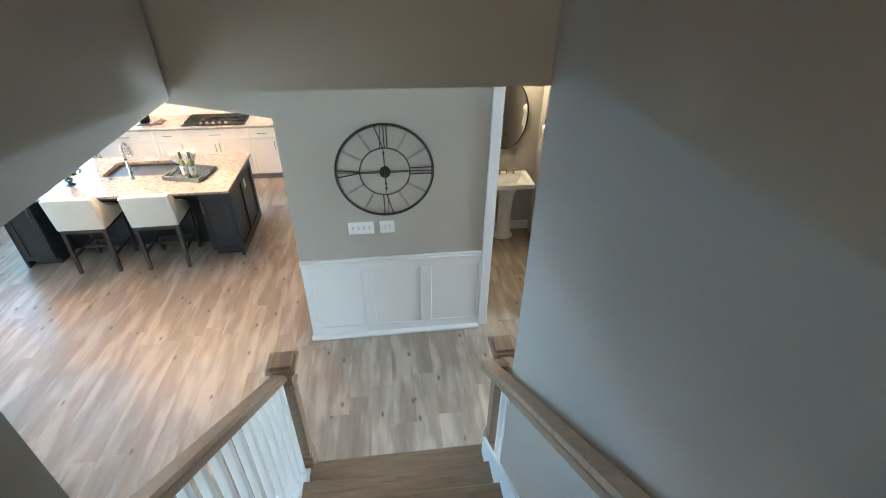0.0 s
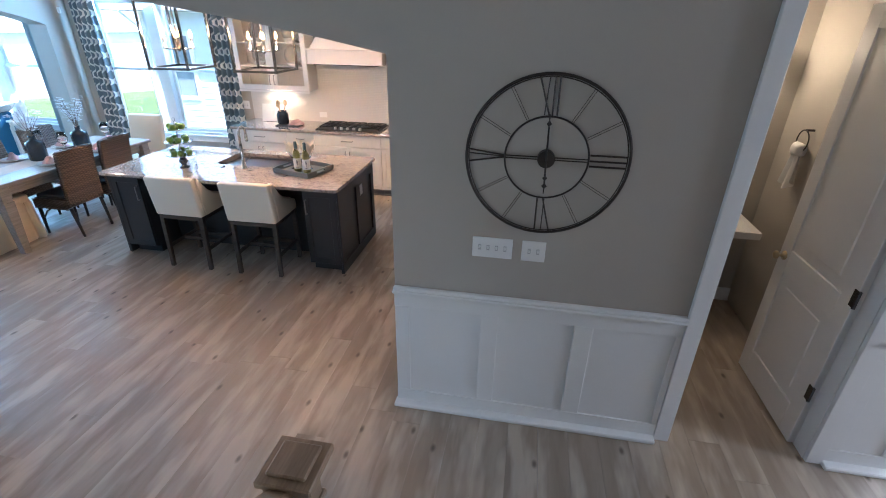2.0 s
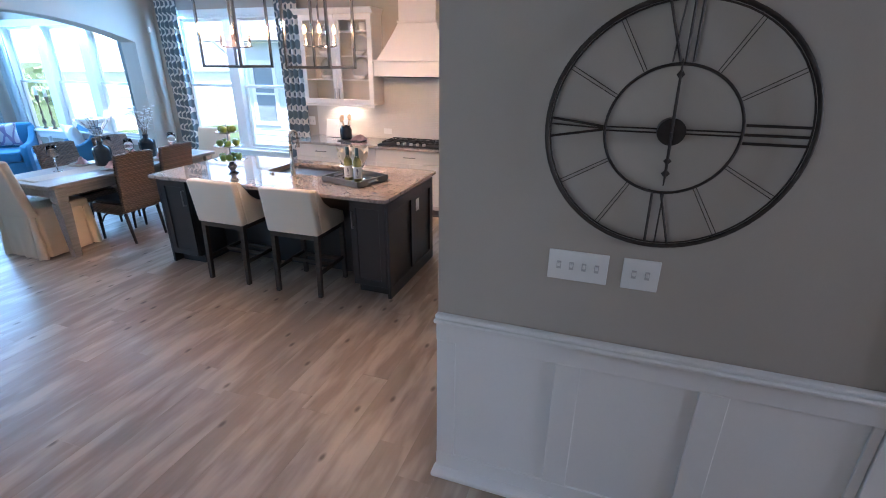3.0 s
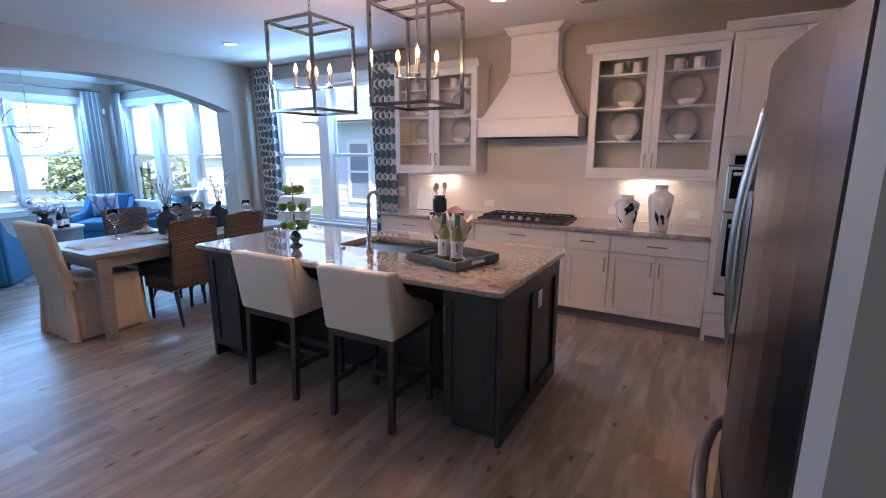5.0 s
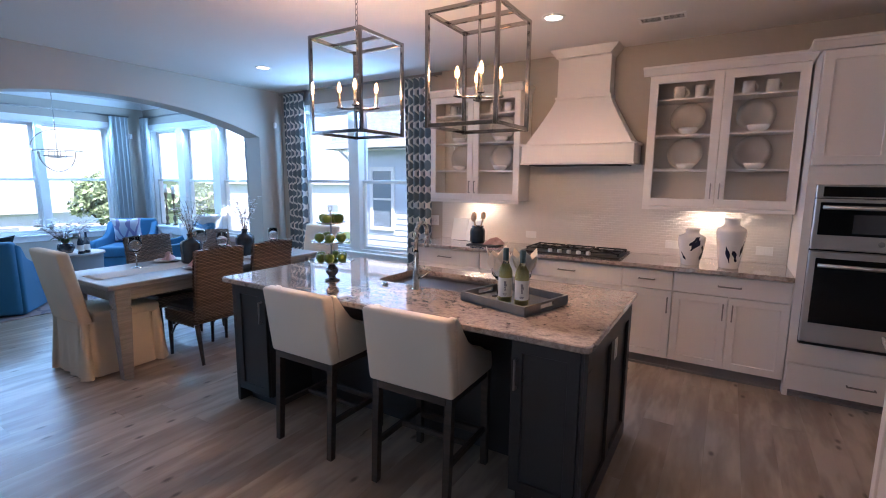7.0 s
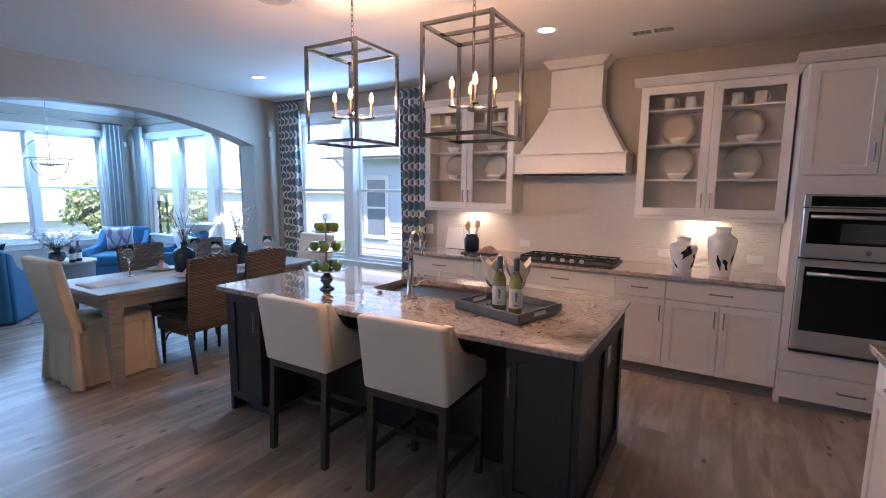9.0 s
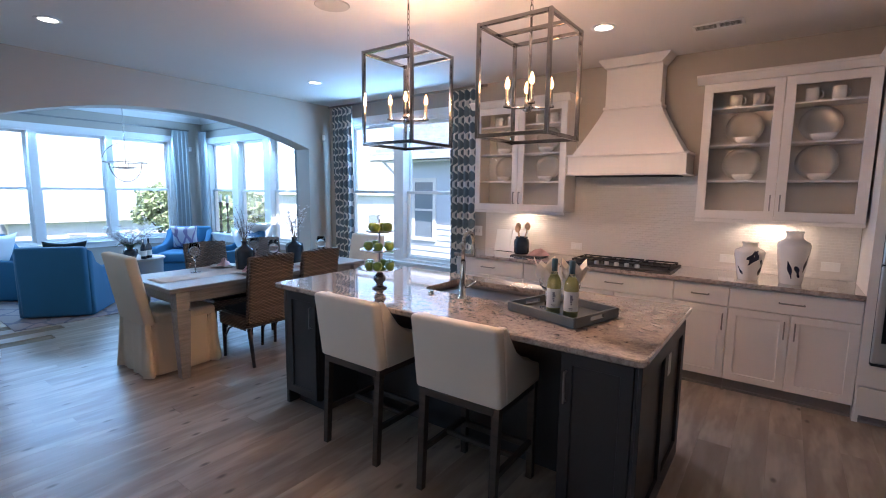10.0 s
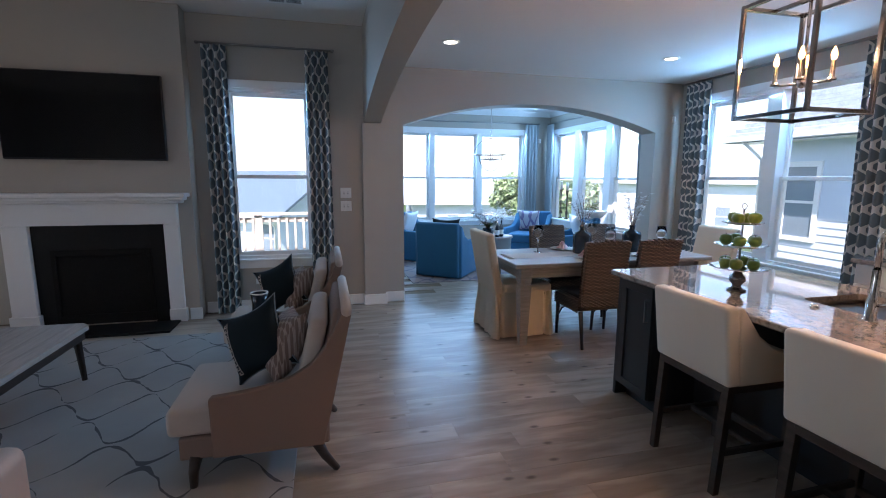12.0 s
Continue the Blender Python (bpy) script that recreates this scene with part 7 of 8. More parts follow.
t = thing("table_tray", "dark tray on the coffee table", "tray", (-4.95, 0.5, 0.4415), 10)
part("base", boxes((-0.17, 0.17, -0.12, 0.12, 0.0005, 0.01), b=0.002), dark_wood, t)
for s in (-1, 1):
    part("side", boxes((-0.17, 0.17, s * 0.115 - 0.006, s * 0.115 + 0.006, 0.0105, 0.045), b=0.002), dark_wood, t)
t = thing("sofa", "pale linen sofa with rounded arms and piping", "sofa", (-2.74, 0.67, 0.0), 90)
part("base", boxes((-0.95, 0.95, -0.38, 0.42, 0.08, 0.30), b=0.02, seg=2), seat_cloth, t)
part("backrest", boxes((-0.95, 0.95, -0.46, -0.26, 0.08, 0.80), b=0.05, seg=4), seat_cloth, t, smooth=True)
for s in (-1, 1):
    part("arm", boxes((s * 1.04 - 0.095, s * 1.04 + 0.095, -0.46, 0.44, 0.08, 0.60), b=0.05, seg=4), seat_cloth, t, smooth=True)
    part("seat_cushion", boxes((s * 0.472 - 0.465, s * 0.472 + 0.465, -0.25, 0.44, 0.301, 0.46), b=0.04, seg=4), seat_cloth, t, smooth=True)
    for yy in (-0.38, 0.36):
        part("leg", boxes((s * 1.0 - 0.03, s * 1.0 + 0.03, yy - 0.03, yy + 0.03, 0, 0.079)), dark_wood, t)

# ---- stairs ----
RISE, RUN, N0, YN = 0.1853, 0.254, 17, 1.85
STAIR_W0, STAIR_W1 = SX0 + 0.002, SX1 - 0.002
t = thing("staircase", "oak stairs with white risers and painted skirt boards", "stairs", (0, 0, 0))
for i in range(N0):
    y = YN - RUN * i
    z = RISE * (i + 1)
    x0, x1 = (STAIR_W0, STAIR_W1)
    part("tread", boxes((x0, x1, y - RUN - 0.028, y, z - 0.027, z), b=0.007, seg=2), tread_wood, t)
    part("riser", boxes((x0, x1, y - 0.046, y - 0.028, z - RISE, z - 0.0275)), trim_white, t)
part("landing", boxes((STAIR_W0, STAIR_W1, -5.19, YN - RUN * N0 - 0.03, RISE * N0 - 0.03, RISE * N0)), tread_wood, t)


def slope(y):
    return RISE + (YN - y) * RISE / RUN


for x0, x1, lab in ((SX1 - 0.022, SX1 - 0.0025, "white skirt board"), ):
    ya, yb = YN - 0.06, -2.4
    part("skirt_board", prism(bmesh.new(), [(ya, 0.0), (ya, slope(ya) + 0.12), (yb, slope(yb) + 0.12), (yb, slope(yb) - 0.25), (ya - 0.35, 0.0)], "x", x0 + 0.0, x1), trim_white, t, lab)
part("stringer", prism(bmesh.new(), [(YN - 0.02, 0.0), (YN - 0.02, RISE - 0.03), (0.42, slope(0.42) - 0.03), (0.42, 0.0)], "x", SX0 - 0.02, SX0 - 0.0), trim_white, t, "white outer stringer")


def newel(x, y):
    t = thing("newel_post", "square taupe-stained newel post with a moulded cap", "newel post", (x, y, 0), 0, "newel posts")
    part("shaft", boxes((-0.046, 0.046, -0.046, 0.046, 0.30, 1.105), b=0.004), rail_wood, t)
    part("base_block", boxes((-0.06, 0.06, -0.06, 0.06, 0.0, 0.27), (-0.054, 0.054, -0.054, 0.054, 0.2705, 0.30), b=0.006), rail_wood, t)
    part("collar", boxes((-0.057, 0.057, -0.057, 0.057, 0.985, 1.01), b=0.006), rail_wood, t)
    part("cap", boxes((-0.062, 0.062, -0.062, 0.062, 1.1055, 1.125), (-0.085, 0.085, -0.085, 0.085, 1.1535, 1.18), (-0.072, 0.072, -0.072, 0.072, 1.1255, 1.153), (-0.06, 0.06, -0.06, 0.06, 1.1805, 1.193), b=0.005), rail_wood, t)


newel(-0.532, 1.868), newel(0.805, 1.85)


def hand_rail(name, x, ya, yb, lift, label, rails=()):
    t = thing(name, label, "handrail", (0, 0, 0))
    prof = [(-0.036, -0.034), (-0.032, -0.005), (-0.038, 0.014), (-0.028, 0.032), (0.028, 0.032), (0.038, 0.014), (0.032, -0.005), (0.036, -0.034)]
    bm = bmesh.new()
    ra = [bm.verts.new((x + u, ya, slope(ya) + lift + v)) for u, v in prof]
    rb = [bm.verts.new((x + u, yb, slope(yb) + lift + v)) for u, v in prof]
    for i in range(8):
        j = (i + 1) % 8
        bm.faces.new((ra[i], rb[i], rb[j], ra[j]))
    bm.faces.new(ra), bm.faces.new(rb[::-1])
    bmesh.ops.recalc_face_normals(bm, faces=bm.faces[:])
    part("rail", bm, rail_wood, t, "taupe-stained oak rail")
    return t


LIFT = 0.885
hr = hand_rail("stair_railing", -0.545, 1.822, 0.42, LIFT + 0.012, "stained oak stair rail on square white balusters")
y = 1.76
while y > 0.46:
    part("baluster", boxes((-0.563, -0.527, y - 0.016, y + 0.016, slope(y) - 0.06, slope(y) + LIFT - 0.03), b=0.002), trim_white, hr, "square white baluster")
    y -= 0.102
part("shoe_rail", prism(bmesh.new(), [(1.822, slope(1.822) - 0.08), (1.822, slope(1.822) - 0.035), (0.42, slope(0.42) - 0.035), (0.42, slope(0.42) - 0.08)], "x", -0.565, -0.502), trim_white, hr)
hr = hand_rail("newel_railing", 0.80, 1.80, 1.415, LIFT, "short stained oak rail between newel and wall")
for y in (1.72, 1.62, 1.52):
    part("baluster", boxes((0.784, 0.816, y - 0.016, y + 0.016, slope(y) - 0.1, slope(y) + LIFT - 0.03), b=0.002), trim_white, hr, "square white baluster")
part("kerb", prism(bmesh.new(), [(1.80, 0.0), (1.80, slope(1.8) - 0.08), (1.415, slope(1.415) - 0.08), (1.415, 0.0)], "x", 0.745, 0.855), trim_white, hr, "white painted kerb")
hr = hand_rail("wall_railing", 0.655, 1.66, -2.2, LIFT + 0.025, "stained oak handrail fixed along the stair wall")
part("return", boxes((0.689, 0.76, 1.60, 1.66, slope(1.66) + LIFT - 0.005, slope(1.66) + LIFT + 0.055), b=0.003), rail_wood, hr)
for y in (1.2, 0.2, -0.9):
    part("bracket", tube(bmesh.new(), [(0.655, y, slope(y) + LIFT - 0.03), (0.66, y, slope(y) + LIFT - 0.07), (SX1, y, slope(y) + LIFT - 0.09)], 0.007, 8), nickel, hr)

# ---- powder room ----
d = tagged(new("door_1"), "white two-panel door standing open into the powder room", "door", kind="structure")
d.matrix_basis = pose(1.829, YC + 0.10, 0, 0, 0, 91)
leaf = bmesh.new()
box(leaf, 0.002, 0.752, 0.012, 0.028, 0.012, 2.425)
for r in ((0.002, 0.112, 0.0, 0.04, 0.012, 2.425), (0.642, 0.752, 0.0, 0.04, 0.012, 2.425), (0.112, 0.642, 0.0, 0.04, 0.012, 0.22), (0.112, 0.642, 0.0, 0.04, 0.86, 1.02), (0.112, 0.642, 0.0, 0.04, 2.31, 2.425)):
    box(leaf, *r, b=0.003)
for z0, z1 in ((0.29, 0.79), (1.09, 2.24)):
    box(leaf, 0.18, 0.574, 0.006, 0.034, z0, z1, 0.006)
lf = part("leaf", leaf, trim_white, d)
for s, yy in ((1, 0.04), (-1, 0.0)):
    part("door_knob", lathe(bmesh.new(), [(0.03, 0), (0.03, 0.008), (0.011, 0.012), (0.011, 0.035), (0.026, 0.045), (0.028, 0.058), (0.018, 0.068), (0, 0.07)], 20), brass_knob, d, "aged brass knob", True).matrix_basis = pose(0.69, yy, 0.96, -90 * s, 0, 0)
for z in (0.405, 1.05, 1.68, 2.32):
    part("hinge", boxes((-0.012, 0.03, 0.0405, 0.046, z - 0.05, z + 0.05), (-0.016, -0.002, 0.034, 0.05, z - 0.052, z + 0.052), b=0.002), dark_steel, d, "dark steel hinge")
t = thing("pedestal_sink", "white pedestal basin below an oval mirror", "sink", (1.64, 4.93, 0))
part("pedestal", lathe(bmesh.new(), [(0.13, 0.0), (0.13, 0.03), (0.1, 0.06), (0.085, 0.35), (0.1, 0.6), (0.14, 0.72), (0.14, 0.735)], 24, (0, 0.06, 0), 0.85), white_ceramic, t, smooth=True)
bm = bmesh.new()
A = [(0.27, 0.21), (0.27, 0.21), (0.21, 0.145), (0.19, 0.13), (0.12, 0.08)]
zs = [0.80, 0.855, 0.858, 0.83, 0.765]
rings = [[bm.verts.new((sx_ * a, sy_ * b - (0.03 if k > 1 else 0), z)) for sx_, sy_ in ((-1, -1), (1, -1), (1, 1), (-1, 1))] for k, ((a, b), z) in enumerate(zip(A, zs))]
und = [bm.verts.new((sx_ * 0.13, sy_ * 0.1 + 0.05, 0.735)) for sx_, sy_ in ((-1, -1), (1, -1), (1, 1), (-1, 1))]
for r0, r1 in zip([und] + rings, rings):
    for i in range(4):
        bm.faces.new((r0[i], r0[(i + 1) % 4], r1[(i + 1) % 4], r1[i]))
bm.faces.new(rings[-1])
part("basin", bm, white_ceramic, t)
part("spout", tube(bmesh.new(), [(0, 0.13, 0.857), (0, 0.13, 0.93), (0, 0.05, 0.945), (0, 0.03, 0.92)], 0.009, 10), brass_knob, t, "brass spout", True)
for x in (-0.09, 0.09):
    part("tap", lathe(bmesh.new(), [(0.018, 0.857), (0.012, 0.87), (0.012, 0.90), (0.02, 0.91), (0.02, 0.925), (0, 0.928)], 14, (x, 0.13, 0)), brass_knob, t, "brass tap", True)
t = thing("oval_mirror", "oval wall mirror with a thin dark frame", "mirror", (1.62, 5.148, 1.56))
n = 48
part("glass", prism(bmesh.new(), [(0.235 * math.cos(2 * math.pi * i / n), 0.40 * math.sin(2 * math.pi * i / n)) for i in range(n)], "y", -0.012, -0.002), mirror_mat, t)
part("frame", tube(bmesh.new(), [(0.238 * math.cos(2 * math.pi * i / n), -0.012, 0.403 * math.sin(2 * math.pi * i / n)) for i in range(n)], 0.009, 8, True), black_iron, t, smooth=True)
t = thing("vanity_light", "warm vanity light above the oval mirror", "wall light", (1.62, 5.148, 2.12))
part("backplate", boxes((-0.25, 0.25, -0.03, -0.001, -0.03, 0.03), b=0.006), nickel, t)
for x in (-0.17, 0.17):
    part("shade", lathe(bmesh.new(), [(0.03, 0.0), (0.055, -0.11), (0.052, -0.11), (0.028, -0.002), (0, -0.002)], 20, (x, -0.08, 0.02)), frost_glass, t, "ribbed glass shade", True)
    part("bulb", lathe(bmesh.new(), [(0, -0.1), (0.025, -0.075), (0.02, -0.04), (0, -0.02)], 14, (x, -0.08, 0.02)), bar_glow, t, smooth=True)
lamp("vanity_glow", "POINT", 3.0, (1.0, 0.76, 0.50), pose(1.55, 4.98, 2.18), soft=0.08)
t = thing("towel_ring", "dark towel ring with a knotted white towel", "towel ring", (2.02, 4.74, 1.60), -90)
part("ring", tube(bmesh.new(), [(0.075 * math.cos(a), -0.055, 0.075 * math.sin(a) - 0.02) for a in [2 * math.pi * i / 24 for i in range(24)]], 0.005, 6, True), black_iron, t, smooth=True)
part("post", tube(bmesh.new(), [(0, 0, 0.055), (0, -0.055, 0.055)], 0.008, 8), black_iron, t)
bm = cushion(bmesh.new(), 0.12, 0.1, 0.09, pose(0, -0.06, -0.08, 90, 0, 0), 8)
sheet(bm, lambda u, v: (-0.05 - 0.025 * v + (0.1 + 0.05 * v) * u, -0.06 - 0.02 * math.cos(u * 12) * (0.4 + v), -0.10 - 0.24 * v - 0.04 * math.sin(u * 4)), 20, 8)
part("towel", bm, white_cloth, t, "knotted white hand towel", True)

# ---- front room glimpse ----
solid("front_rug", boxes((2.75, 5.3, 3.9, 6.6, 0.0005, 0.011), b=0.003), rug_blue, "blue-grey rug with a dark trellis pattern", "rug")

# ---- outside ----
GZ = -3.2
bm = bmesh.new()
bmesh.ops.create_grid(bm, x_segments=2, y_segments=2, size=900)
for v in bm.verts:
    v.co.z = GZ
structure("ground", bm, lawn, "mown lawn behind the house", "ground")


def house(x, y, rz, w, d, wall_h, roof_h, base, wall_mat, label, wins, lap=0.16, roof_mat=None):
    """A gabled house; its front is at local y = 0 facing -y; the ridge runs along x."""
    t = thing("neighbour_house", label, "house", (x, y, base), rz, "neighbour houses")
    wl = part("wall", boxes((-w / 2, w / 2, 0, d, 0, wall_h)), wall_mat, t)
    bm = bmesh.new()
    z = 0.05
    while z < wall_h - 0.1:
        prism(bm, [(0.0, z), (-0.022, z), (-0.006, z + lap), (0.0, z + lap)], "x", -w / 2, w / 2)
        z += lap
    s = part("lap_siding", bm, wall_mat, wl)
    s["kind"] = "stuff"
    prism_pts = [(-0.55, wall_h - 0.08), (d / 2, wall_h + roof_h), (d + 0.55, wall_h - 0.08), (d + 0.5, wall_h - 0.2), (d / 2, wall_h + roof_h - 0.14), (-0.5, wall_h - 0.2)]
    rf = part("roof", prism(bmesh.new(), prism_pts, "x", -w / 2 - 0.75, w / 2 + 0.75), roof_mat or shingle, t)
    part("gable", prism(bmesh.new(), [(0.0, wall_h + 0.001), (d / 2, wall_h + roof_h - 0.17), (d, wall_h + 0.001)], "x", -w / 2, w / 2), wall_mat, wl)
    bm = bmesh.new()
    n = 18 if lap < 0.2 else 0
    for i in range(n):
        f = i / n
        y0, z0 = -0.55 + (d / 2 + 0.55) * f, wall_h - 0.08 + (roof_h + 0.08) * f
        box(bm, -w / 2 - 0.75, w / 2 + 0.75, y0, y0 + (d / 2 + 0.55) / n, z0 + 0.006, z0 + 0.026 + (roof_h + 0.08) / n * 0.5)
    if n:
        part("shingle_course", bm, shingle, rf)
    part("gutter", boxes((-w / 2 - 0.75, w / 2 + 0.75, -0.66, -0.55, wall_h - 0.18, wall_h - 0.06), b=0.01), trim_white, rf)
    part("soffit", boxes((-w / 2 - 0.45, w / 2 + 0.45, -0.54, 0.0, wall_h - 0.22, wall_h - 0.205)), trim_white, rf)
    for sx_ in (-1, 1):
        part("corner_board", boxes((sx_ * w / 2 - 0.08, sx_ * w / 2 + 0.03, -0.035, 0.08, 0, wall_h - 0.22)), trim_white, wl)
        part("downspout", tube(bmesh.new(), [(sx_ * (w / 2 + 0.2), -0.6, wall_h - 0.15), (sx_ * (w / 2 + 0.05), -0.12, wall_h - 0.6), (sx_ * (w / 2 + 0.05), -0.1, 0.1)], 0.045, 8), trim_white, wl, smooth=True)
    for wx, wz, ww, wh in wins:
        q = part("window", boxes((wx - ww / 2 - 0.1, wx - ww / 2, -0.06, 0.0, wz - 0.1, wz + wh + 0.12), (wx + ww / 2, wx + ww / 2 + 0.1, -0.06, 0.0, wz - 0.1, wz + wh + 0.12), (wx - ww / 2, wx + ww / 2, -0.06, 0.0, wz + wh, wz + wh + 0.12), (wx - ww / 2, wx + ww / 2, -0.06, 0.0, wz - 0.1, wz), (wx - ww / 2, wx + ww / 2, -0.045, 0.0, wz + wh / 2 - 0.03, wz + wh / 2 + 0.03)), trim_white, t)
        part("pane", boxes((wx - ww / 2, wx + ww / 2, -0.03, -0.024, wz, wz + wh)), plain("dark_window_pane", (0.20, 0.25, 0.30), 0.1, vary=0.1), q)
    return t


house(-5.89, 13.2, 0, 9.0, 9.0, 5.8, 2.6, GZ, siding, "pale blue lap-sided house next door with a grey roof", [(-3.59, 3.47, 0.66, 1.55), (-1.6, 3.47, 0.66, 1.55), (2.0, 3.42, 0.76, 1.62)])
far = [(-30, -2.6, 45, 8, 7, 3.0, 2.4, -3.5), (-38, 2, 90, 11, 9, 3.4, 3.0, GZ - 1.5), (-40, 16, 84, 12, 9, 3.6, 3.2, GZ - 1.0), (-46, -12, 96, 12, 9, 3.4, 3.0, GZ - 1.5), (-34, 31, 50, 12, 9, 4.5, 3.0, GZ)]
for i, (x, y, r, w, d, wh, rh, b) in enumerate(far):
    house(x, y, r + 0, w, d, wh, rh, b, cream_siding if i % 2 else siding, "distant pale house with a grey roof" if i else "pale gabled house with a blue-grey roof beyond the deck", [(-2.5, 1.0, 1.0, 1.5), (0.5, 1.0, 1.0, 1.5), (3.4, 1.0, 1.0, 1.5)], 0.3, shingle if i else slate_shingle)


def tree(x, y, base, h, r, seed, low):
    t = thing("tree", "leafy green garden tree", "tree", (x, y, base), 0, "garden trees")
    rng = random.Random(seed)
    bm = tube(bmesh.new(), [(0, 0, 0), (0.05, 0.02, h * 0.3), (-0.03, 0.05, h * 0.7)], [0.022 * h, 0.015 * h, 0.008 * h], 9)
    cl = []
    for k in range(9):
        a = k * 2.4
        z = h * (low + (0.84 - low) / 9 * k)
        q = Vector((r * 0.75 * math.cos(a) * (1 - k / 14), r * 0.75 * math.sin(a) * (1 - k / 14), z + 0.12 * h))
        tube(bm, [(0, 0, z), (q.x * 0.5, q.y * 0.5, z + 0.06 * h), tuple(q)], [0.012 * h, 0.008 * h, 0.003 * h], 6)
        cl.append(q)
    part("trunk", bm, bark, t, smooth=True)
    vs, fs = [], []
    for c in cl + [Vector((0, 0, h * 0.92))]:
        for _ in range(420):
            d = Vector((rng.gauss(0, 1), rng.gauss(0, 1), rng.gauss(0, 0.8)))
            d = d.normalized() * r * 0.5 * (rng.random() ** 0.4)
            p = c + d
            u = Vector((rng.gauss(0, 1), rng.gauss(0, 1), rng.gauss(0, 1))).normalized()
            w = u.cross(Vector((0.3, 0.5, 0.8))).normalized()
            s = 0.10 * (0.6 + rng.random())
            i = len(vs)
            vs += [p - u * s, p + w * s * 0.5, p + u * s, p - w * s * 0.5]
            fs.append((i, i + 1, i + 2, i + 3))
    me = bpy.data.meshes.new("crown")
    me.from_pydata([tuple(v) for v in vs], [], fs)
    me.materials.append(foliage)
    ob = new("crown", me)
    ob.parent = t


for i, (x, y, h, r, low) in enumerate(((-22, 11.3, 4.9, 0.9, 0.58), (-52, 4.0, 6.0, 2.6, 0.3))):
    tree(x, y, GZ, h, r, i + 5, low)
bm = bmesh.new()
rng = random.Random(9)
vs, fs = [], []
for k in range(9000):
    a = rng.uniform(1.2, 3.6)
    d = rng.uniform(75, 95)
    h = rng.random() ** 1.4 * (4.6 + 0.9 * math.sin(a * 9) + 0.6 * math.sin(a * 23))
    p = Vector((d * math.cos(a), d * math.sin(a), GZ + h))
    u = Vector((rng.gauss(0, 1), rng.gauss(0, 1), rng.gauss(0, 1))).normalized()
    w = u.cross(Vector((0.3, 0.5, 0.8))).normalized()
    i = len(vs)
    vs += [p - u * 0.8, p + w * 0.5, p + u * 0.8, p - w * 0.5]
    fs.append((i, i + 1, i + 2, i + 3))
bm.free()
me = bpy.data.meshes.new("far_woods")
me.from_pydata([tuple(v) for v in vs], [], fs)
me.materials.append(foliage)
tagged(new("far_woods", me), "distant green woods beyond the houses", "woods", kind="stuff")

# deck outside the living room window
t = thing("deck", "pine deck with a picket railing outside the window", "deck", (0, 0, 0))
for i in range(14):
    x = XL - 0.3 - 0.145 * i
    part("deck_board", boxes((x - 0.07, x + 0.07, -2.5, 3.3, -0.16, -0.13)), deck_wood, t)
RX = XL - 2.2
rl = part("rail", boxes((RX - 0.04, RX + 0.1, -2.5, 3.3, 0.94, 0.98), (RX, RX + 0.05, -2.5, 3.3, 0.83, 0.90), (RX, RX + 0.05, -2.5, 3.3, -0.03, 0.04)), deck_wood, t)
for y in (-2.45, -0.32, 1.82, 3.25):
    part("post", boxes((RX - 0.025, RX + 0.075, y - 0.05, y + 0.05, GZ, 0.939)), deck_wood, t)
for i in range(44):
    y = -2.32 + 0.127 * i
    part("picket", boxes((RX + 0.051, RX + 0.085, y - 0.018, y + 0.018, -0.03, 0.90)), deck_wood, t)

# small white backsplash tiles, set in rows
tile_host = bpy.data.objects["backsplash_edge"]
TW, TH = 0.05, 0.0228
bm = bmesh.new()
for r in range(36):
    z0 = 0.909 + r * (TH + 0.0005)
    x_lo, x_hi = (-4.138, -0.74) if r < 20 else (-3.044, -1.866)
    x = x_lo - (TW / 2 if r % 2 else 0)
    while x < x_hi:
        a, b = max(x_lo, x + 0.0012), min(x_hi, x + TW - 0.0012)
        if b - a > 0.01:
            yy = YB - 0.0165 - 0.0006 * random.random()
            vs = [bm.verts.new(p) for p in ((a, YB - 0.0154, z0), (b, YB - 0.0154, z0), (b, YB - 0.0154, z0 + TH - 0.0022), (a, YB - 0.0154, z0 + TH - 0.0022), (a + 0.002, yy, z0 + 0.002), (b - 0.002, yy, z0 + 0.002), (b - 0.002, yy, z0 + TH - 0.0042), (a + 0.002, yy, z0 + TH - 0.0042))]
            for f in ((4, 5, 6, 7), (0, 1, 5, 4), (1, 2, 6, 5), (2, 3, 7, 6), (3, 0, 4, 7)):
                bm.faces.new([vs[i] for i in f])
        x += TW
ob = part("tiles", bm, tile_white, tile_host)
ob["kind"] = "stuff"

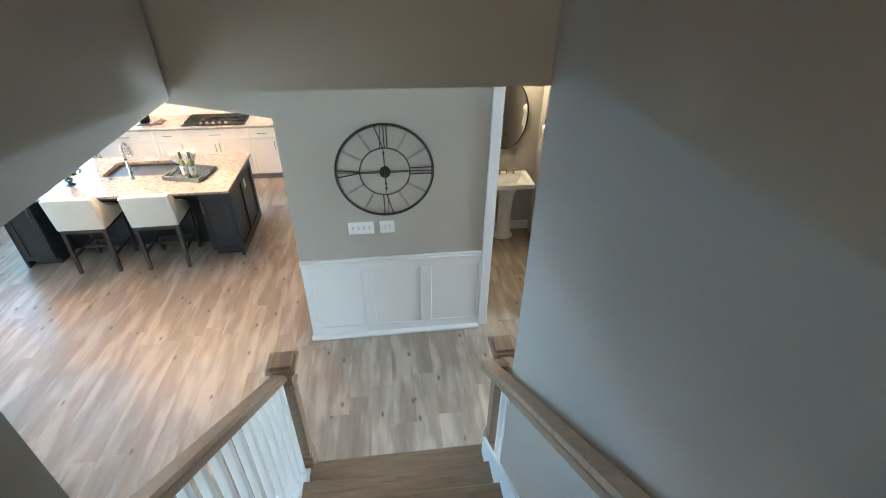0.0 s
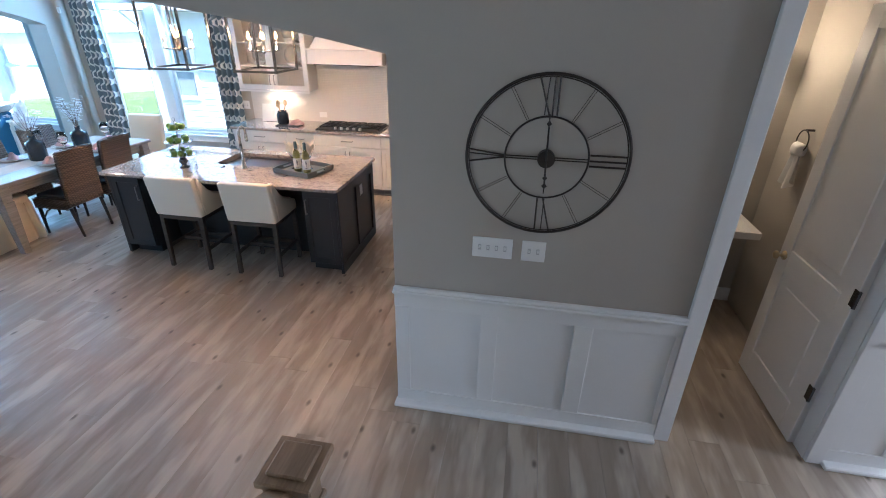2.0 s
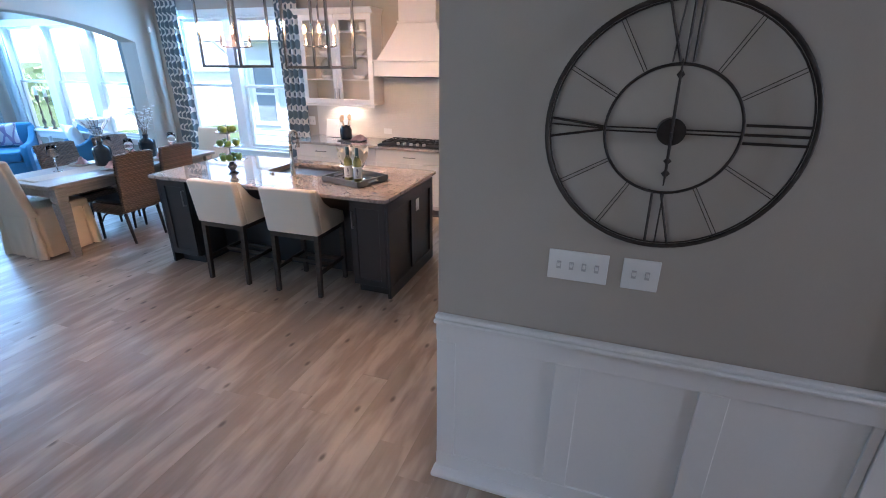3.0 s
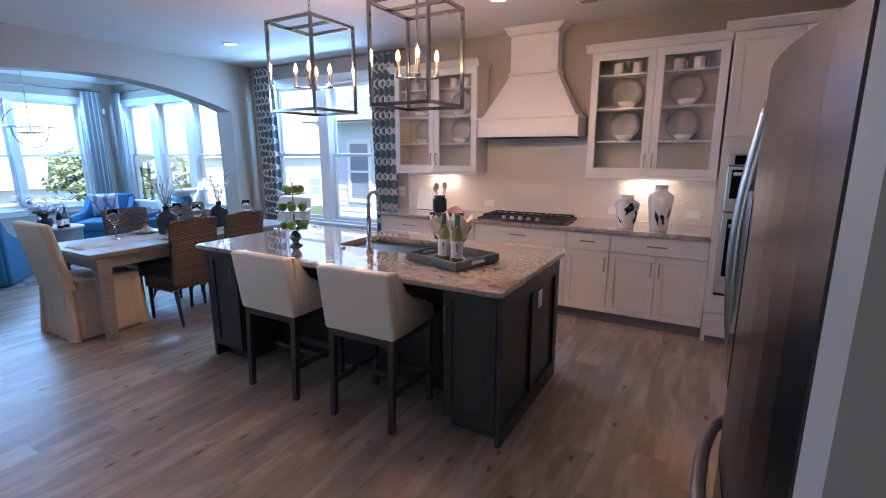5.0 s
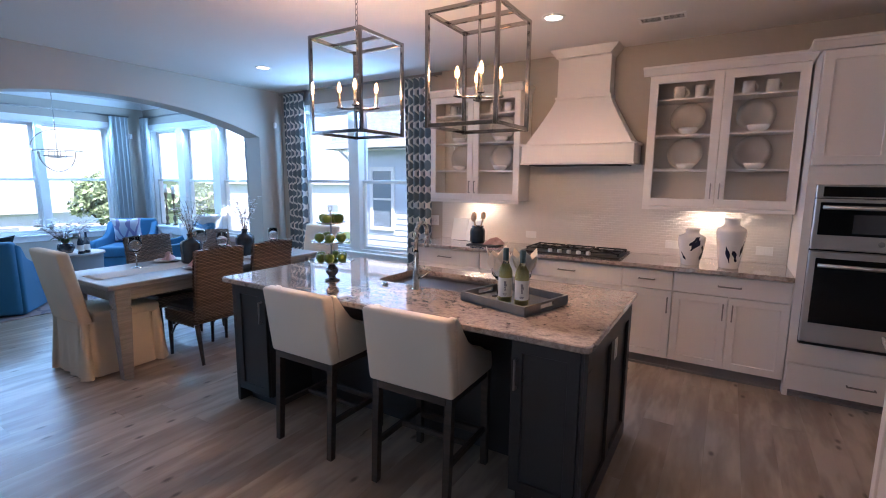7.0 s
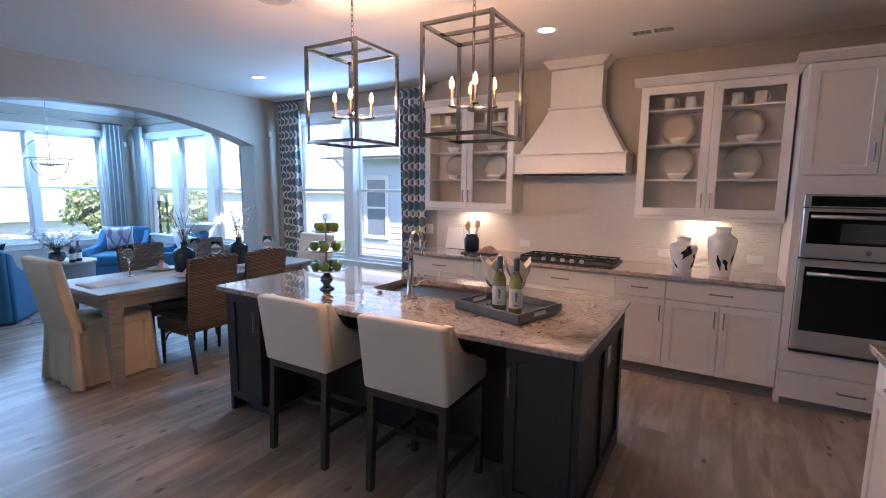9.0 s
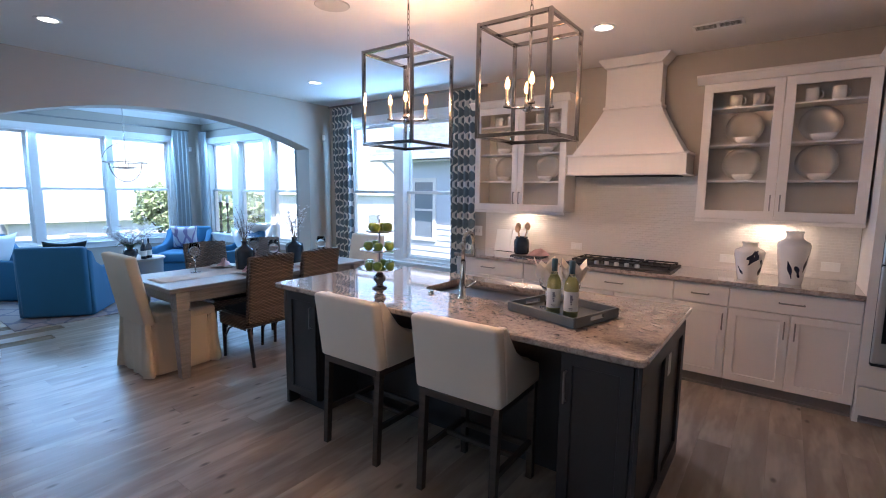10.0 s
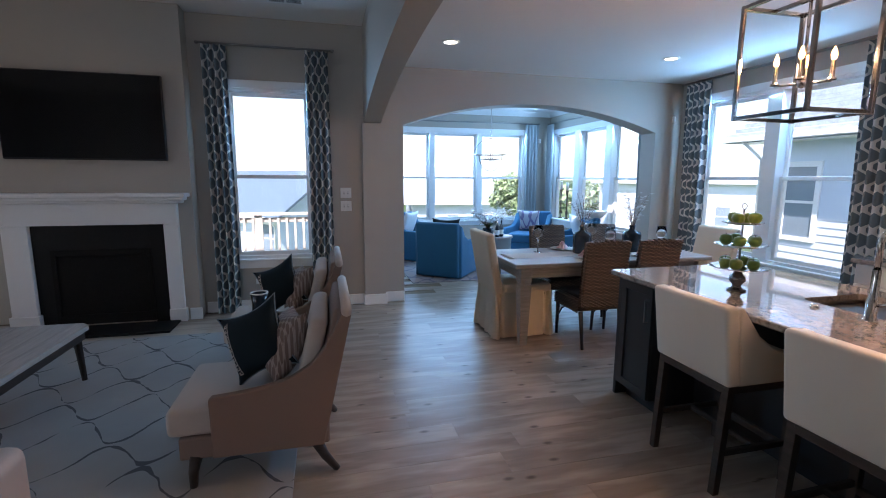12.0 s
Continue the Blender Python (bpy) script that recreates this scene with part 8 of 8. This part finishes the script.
# ---- floor boards, along y ----
board = plank_mat("oak_look_boards", ((0.292, 0.232, 0.178), (0.352, 0.288, 0.226), (0.318, 0.256, 0.198), (0.375, 0.310, 0.245), (0.300, 0.239, 0.184)))
floor_ob = bpy.data.objects["floor"]
PW = 0.184
rest = bmesh.new()
shared, near = {}, 0
rng = random.Random(5)


def board_mesh(bm, x, y0, y1):
    box(bm, x + 0.0004, x + PW - 0.0004, y0 + 0.0004, y1 - 0.0004, -0.0115, 0.0, 0.0008)


ix = 0
x = XB
while x < 6.0:
    y = -3.0 - rng.random() * 1.2
    while y < YB:
        ln = rng.choice((1.22, 1.5, 1.83, 1.83))
        y1 = min(y + ln, YB)
        cx, cy = x + PW / 2, (y + y1) / 2
        inside = not (cy < YC + 0.1 and cx < XL) and not (cx < -7 and cy < 3.6)
        if inside and y1 - y > 0.05:
            if -4.7 < cx < 1.9 and 1.2 < cy < 5.4 and near < 300 and y1 - y == ln:
                key = ln
                if key not in shared:
                    bm = bmesh.new()
                    box(bm, -PW / 2 + 0.0004, PW / 2 - 0.0004, -ln / 2 + 0.0004, ln / 2 - 0.0004, -0.0115, 0.0, 0.0008)
                    me = bpy.data.meshes.new("floor_board")
                    bm.to_mesh(me)
                    bm.free()
                    me.materials.append(board)
                    shared[key] = me
                ob = new("floor_board", shared[key])
                ob.location = (cx, cy, 0)
                ob.parent = floor_ob
                near += 1
            else:
                a = (x + 0.0004, x + PW - 0.0004, y + 0.0004, y1 - 0.0004)
                vs = [rest.verts.new(p) for p in ((a[0], a[2], 0), (a[1], a[2], 0), (a[1], a[3], 0), (a[0], a[3], 0), (a[0], a[2], -0.0115), (a[1], a[2], -0.0115), (a[1], a[3], -0.0115), (a[0], a[3], -0.0115))]
                for f in ((0, 1, 2, 3), (0, 4, 5, 1), (1, 5, 6, 2), (2, 6, 7, 3), (3, 7, 4, 0)):
                    rest.faces.new([vs[i] for i in f])
        y = y1
    x += PW
    ix += 1
ob = part("floor_boards", rest, board, floor_ob)
ob["kind"] = "stuff"
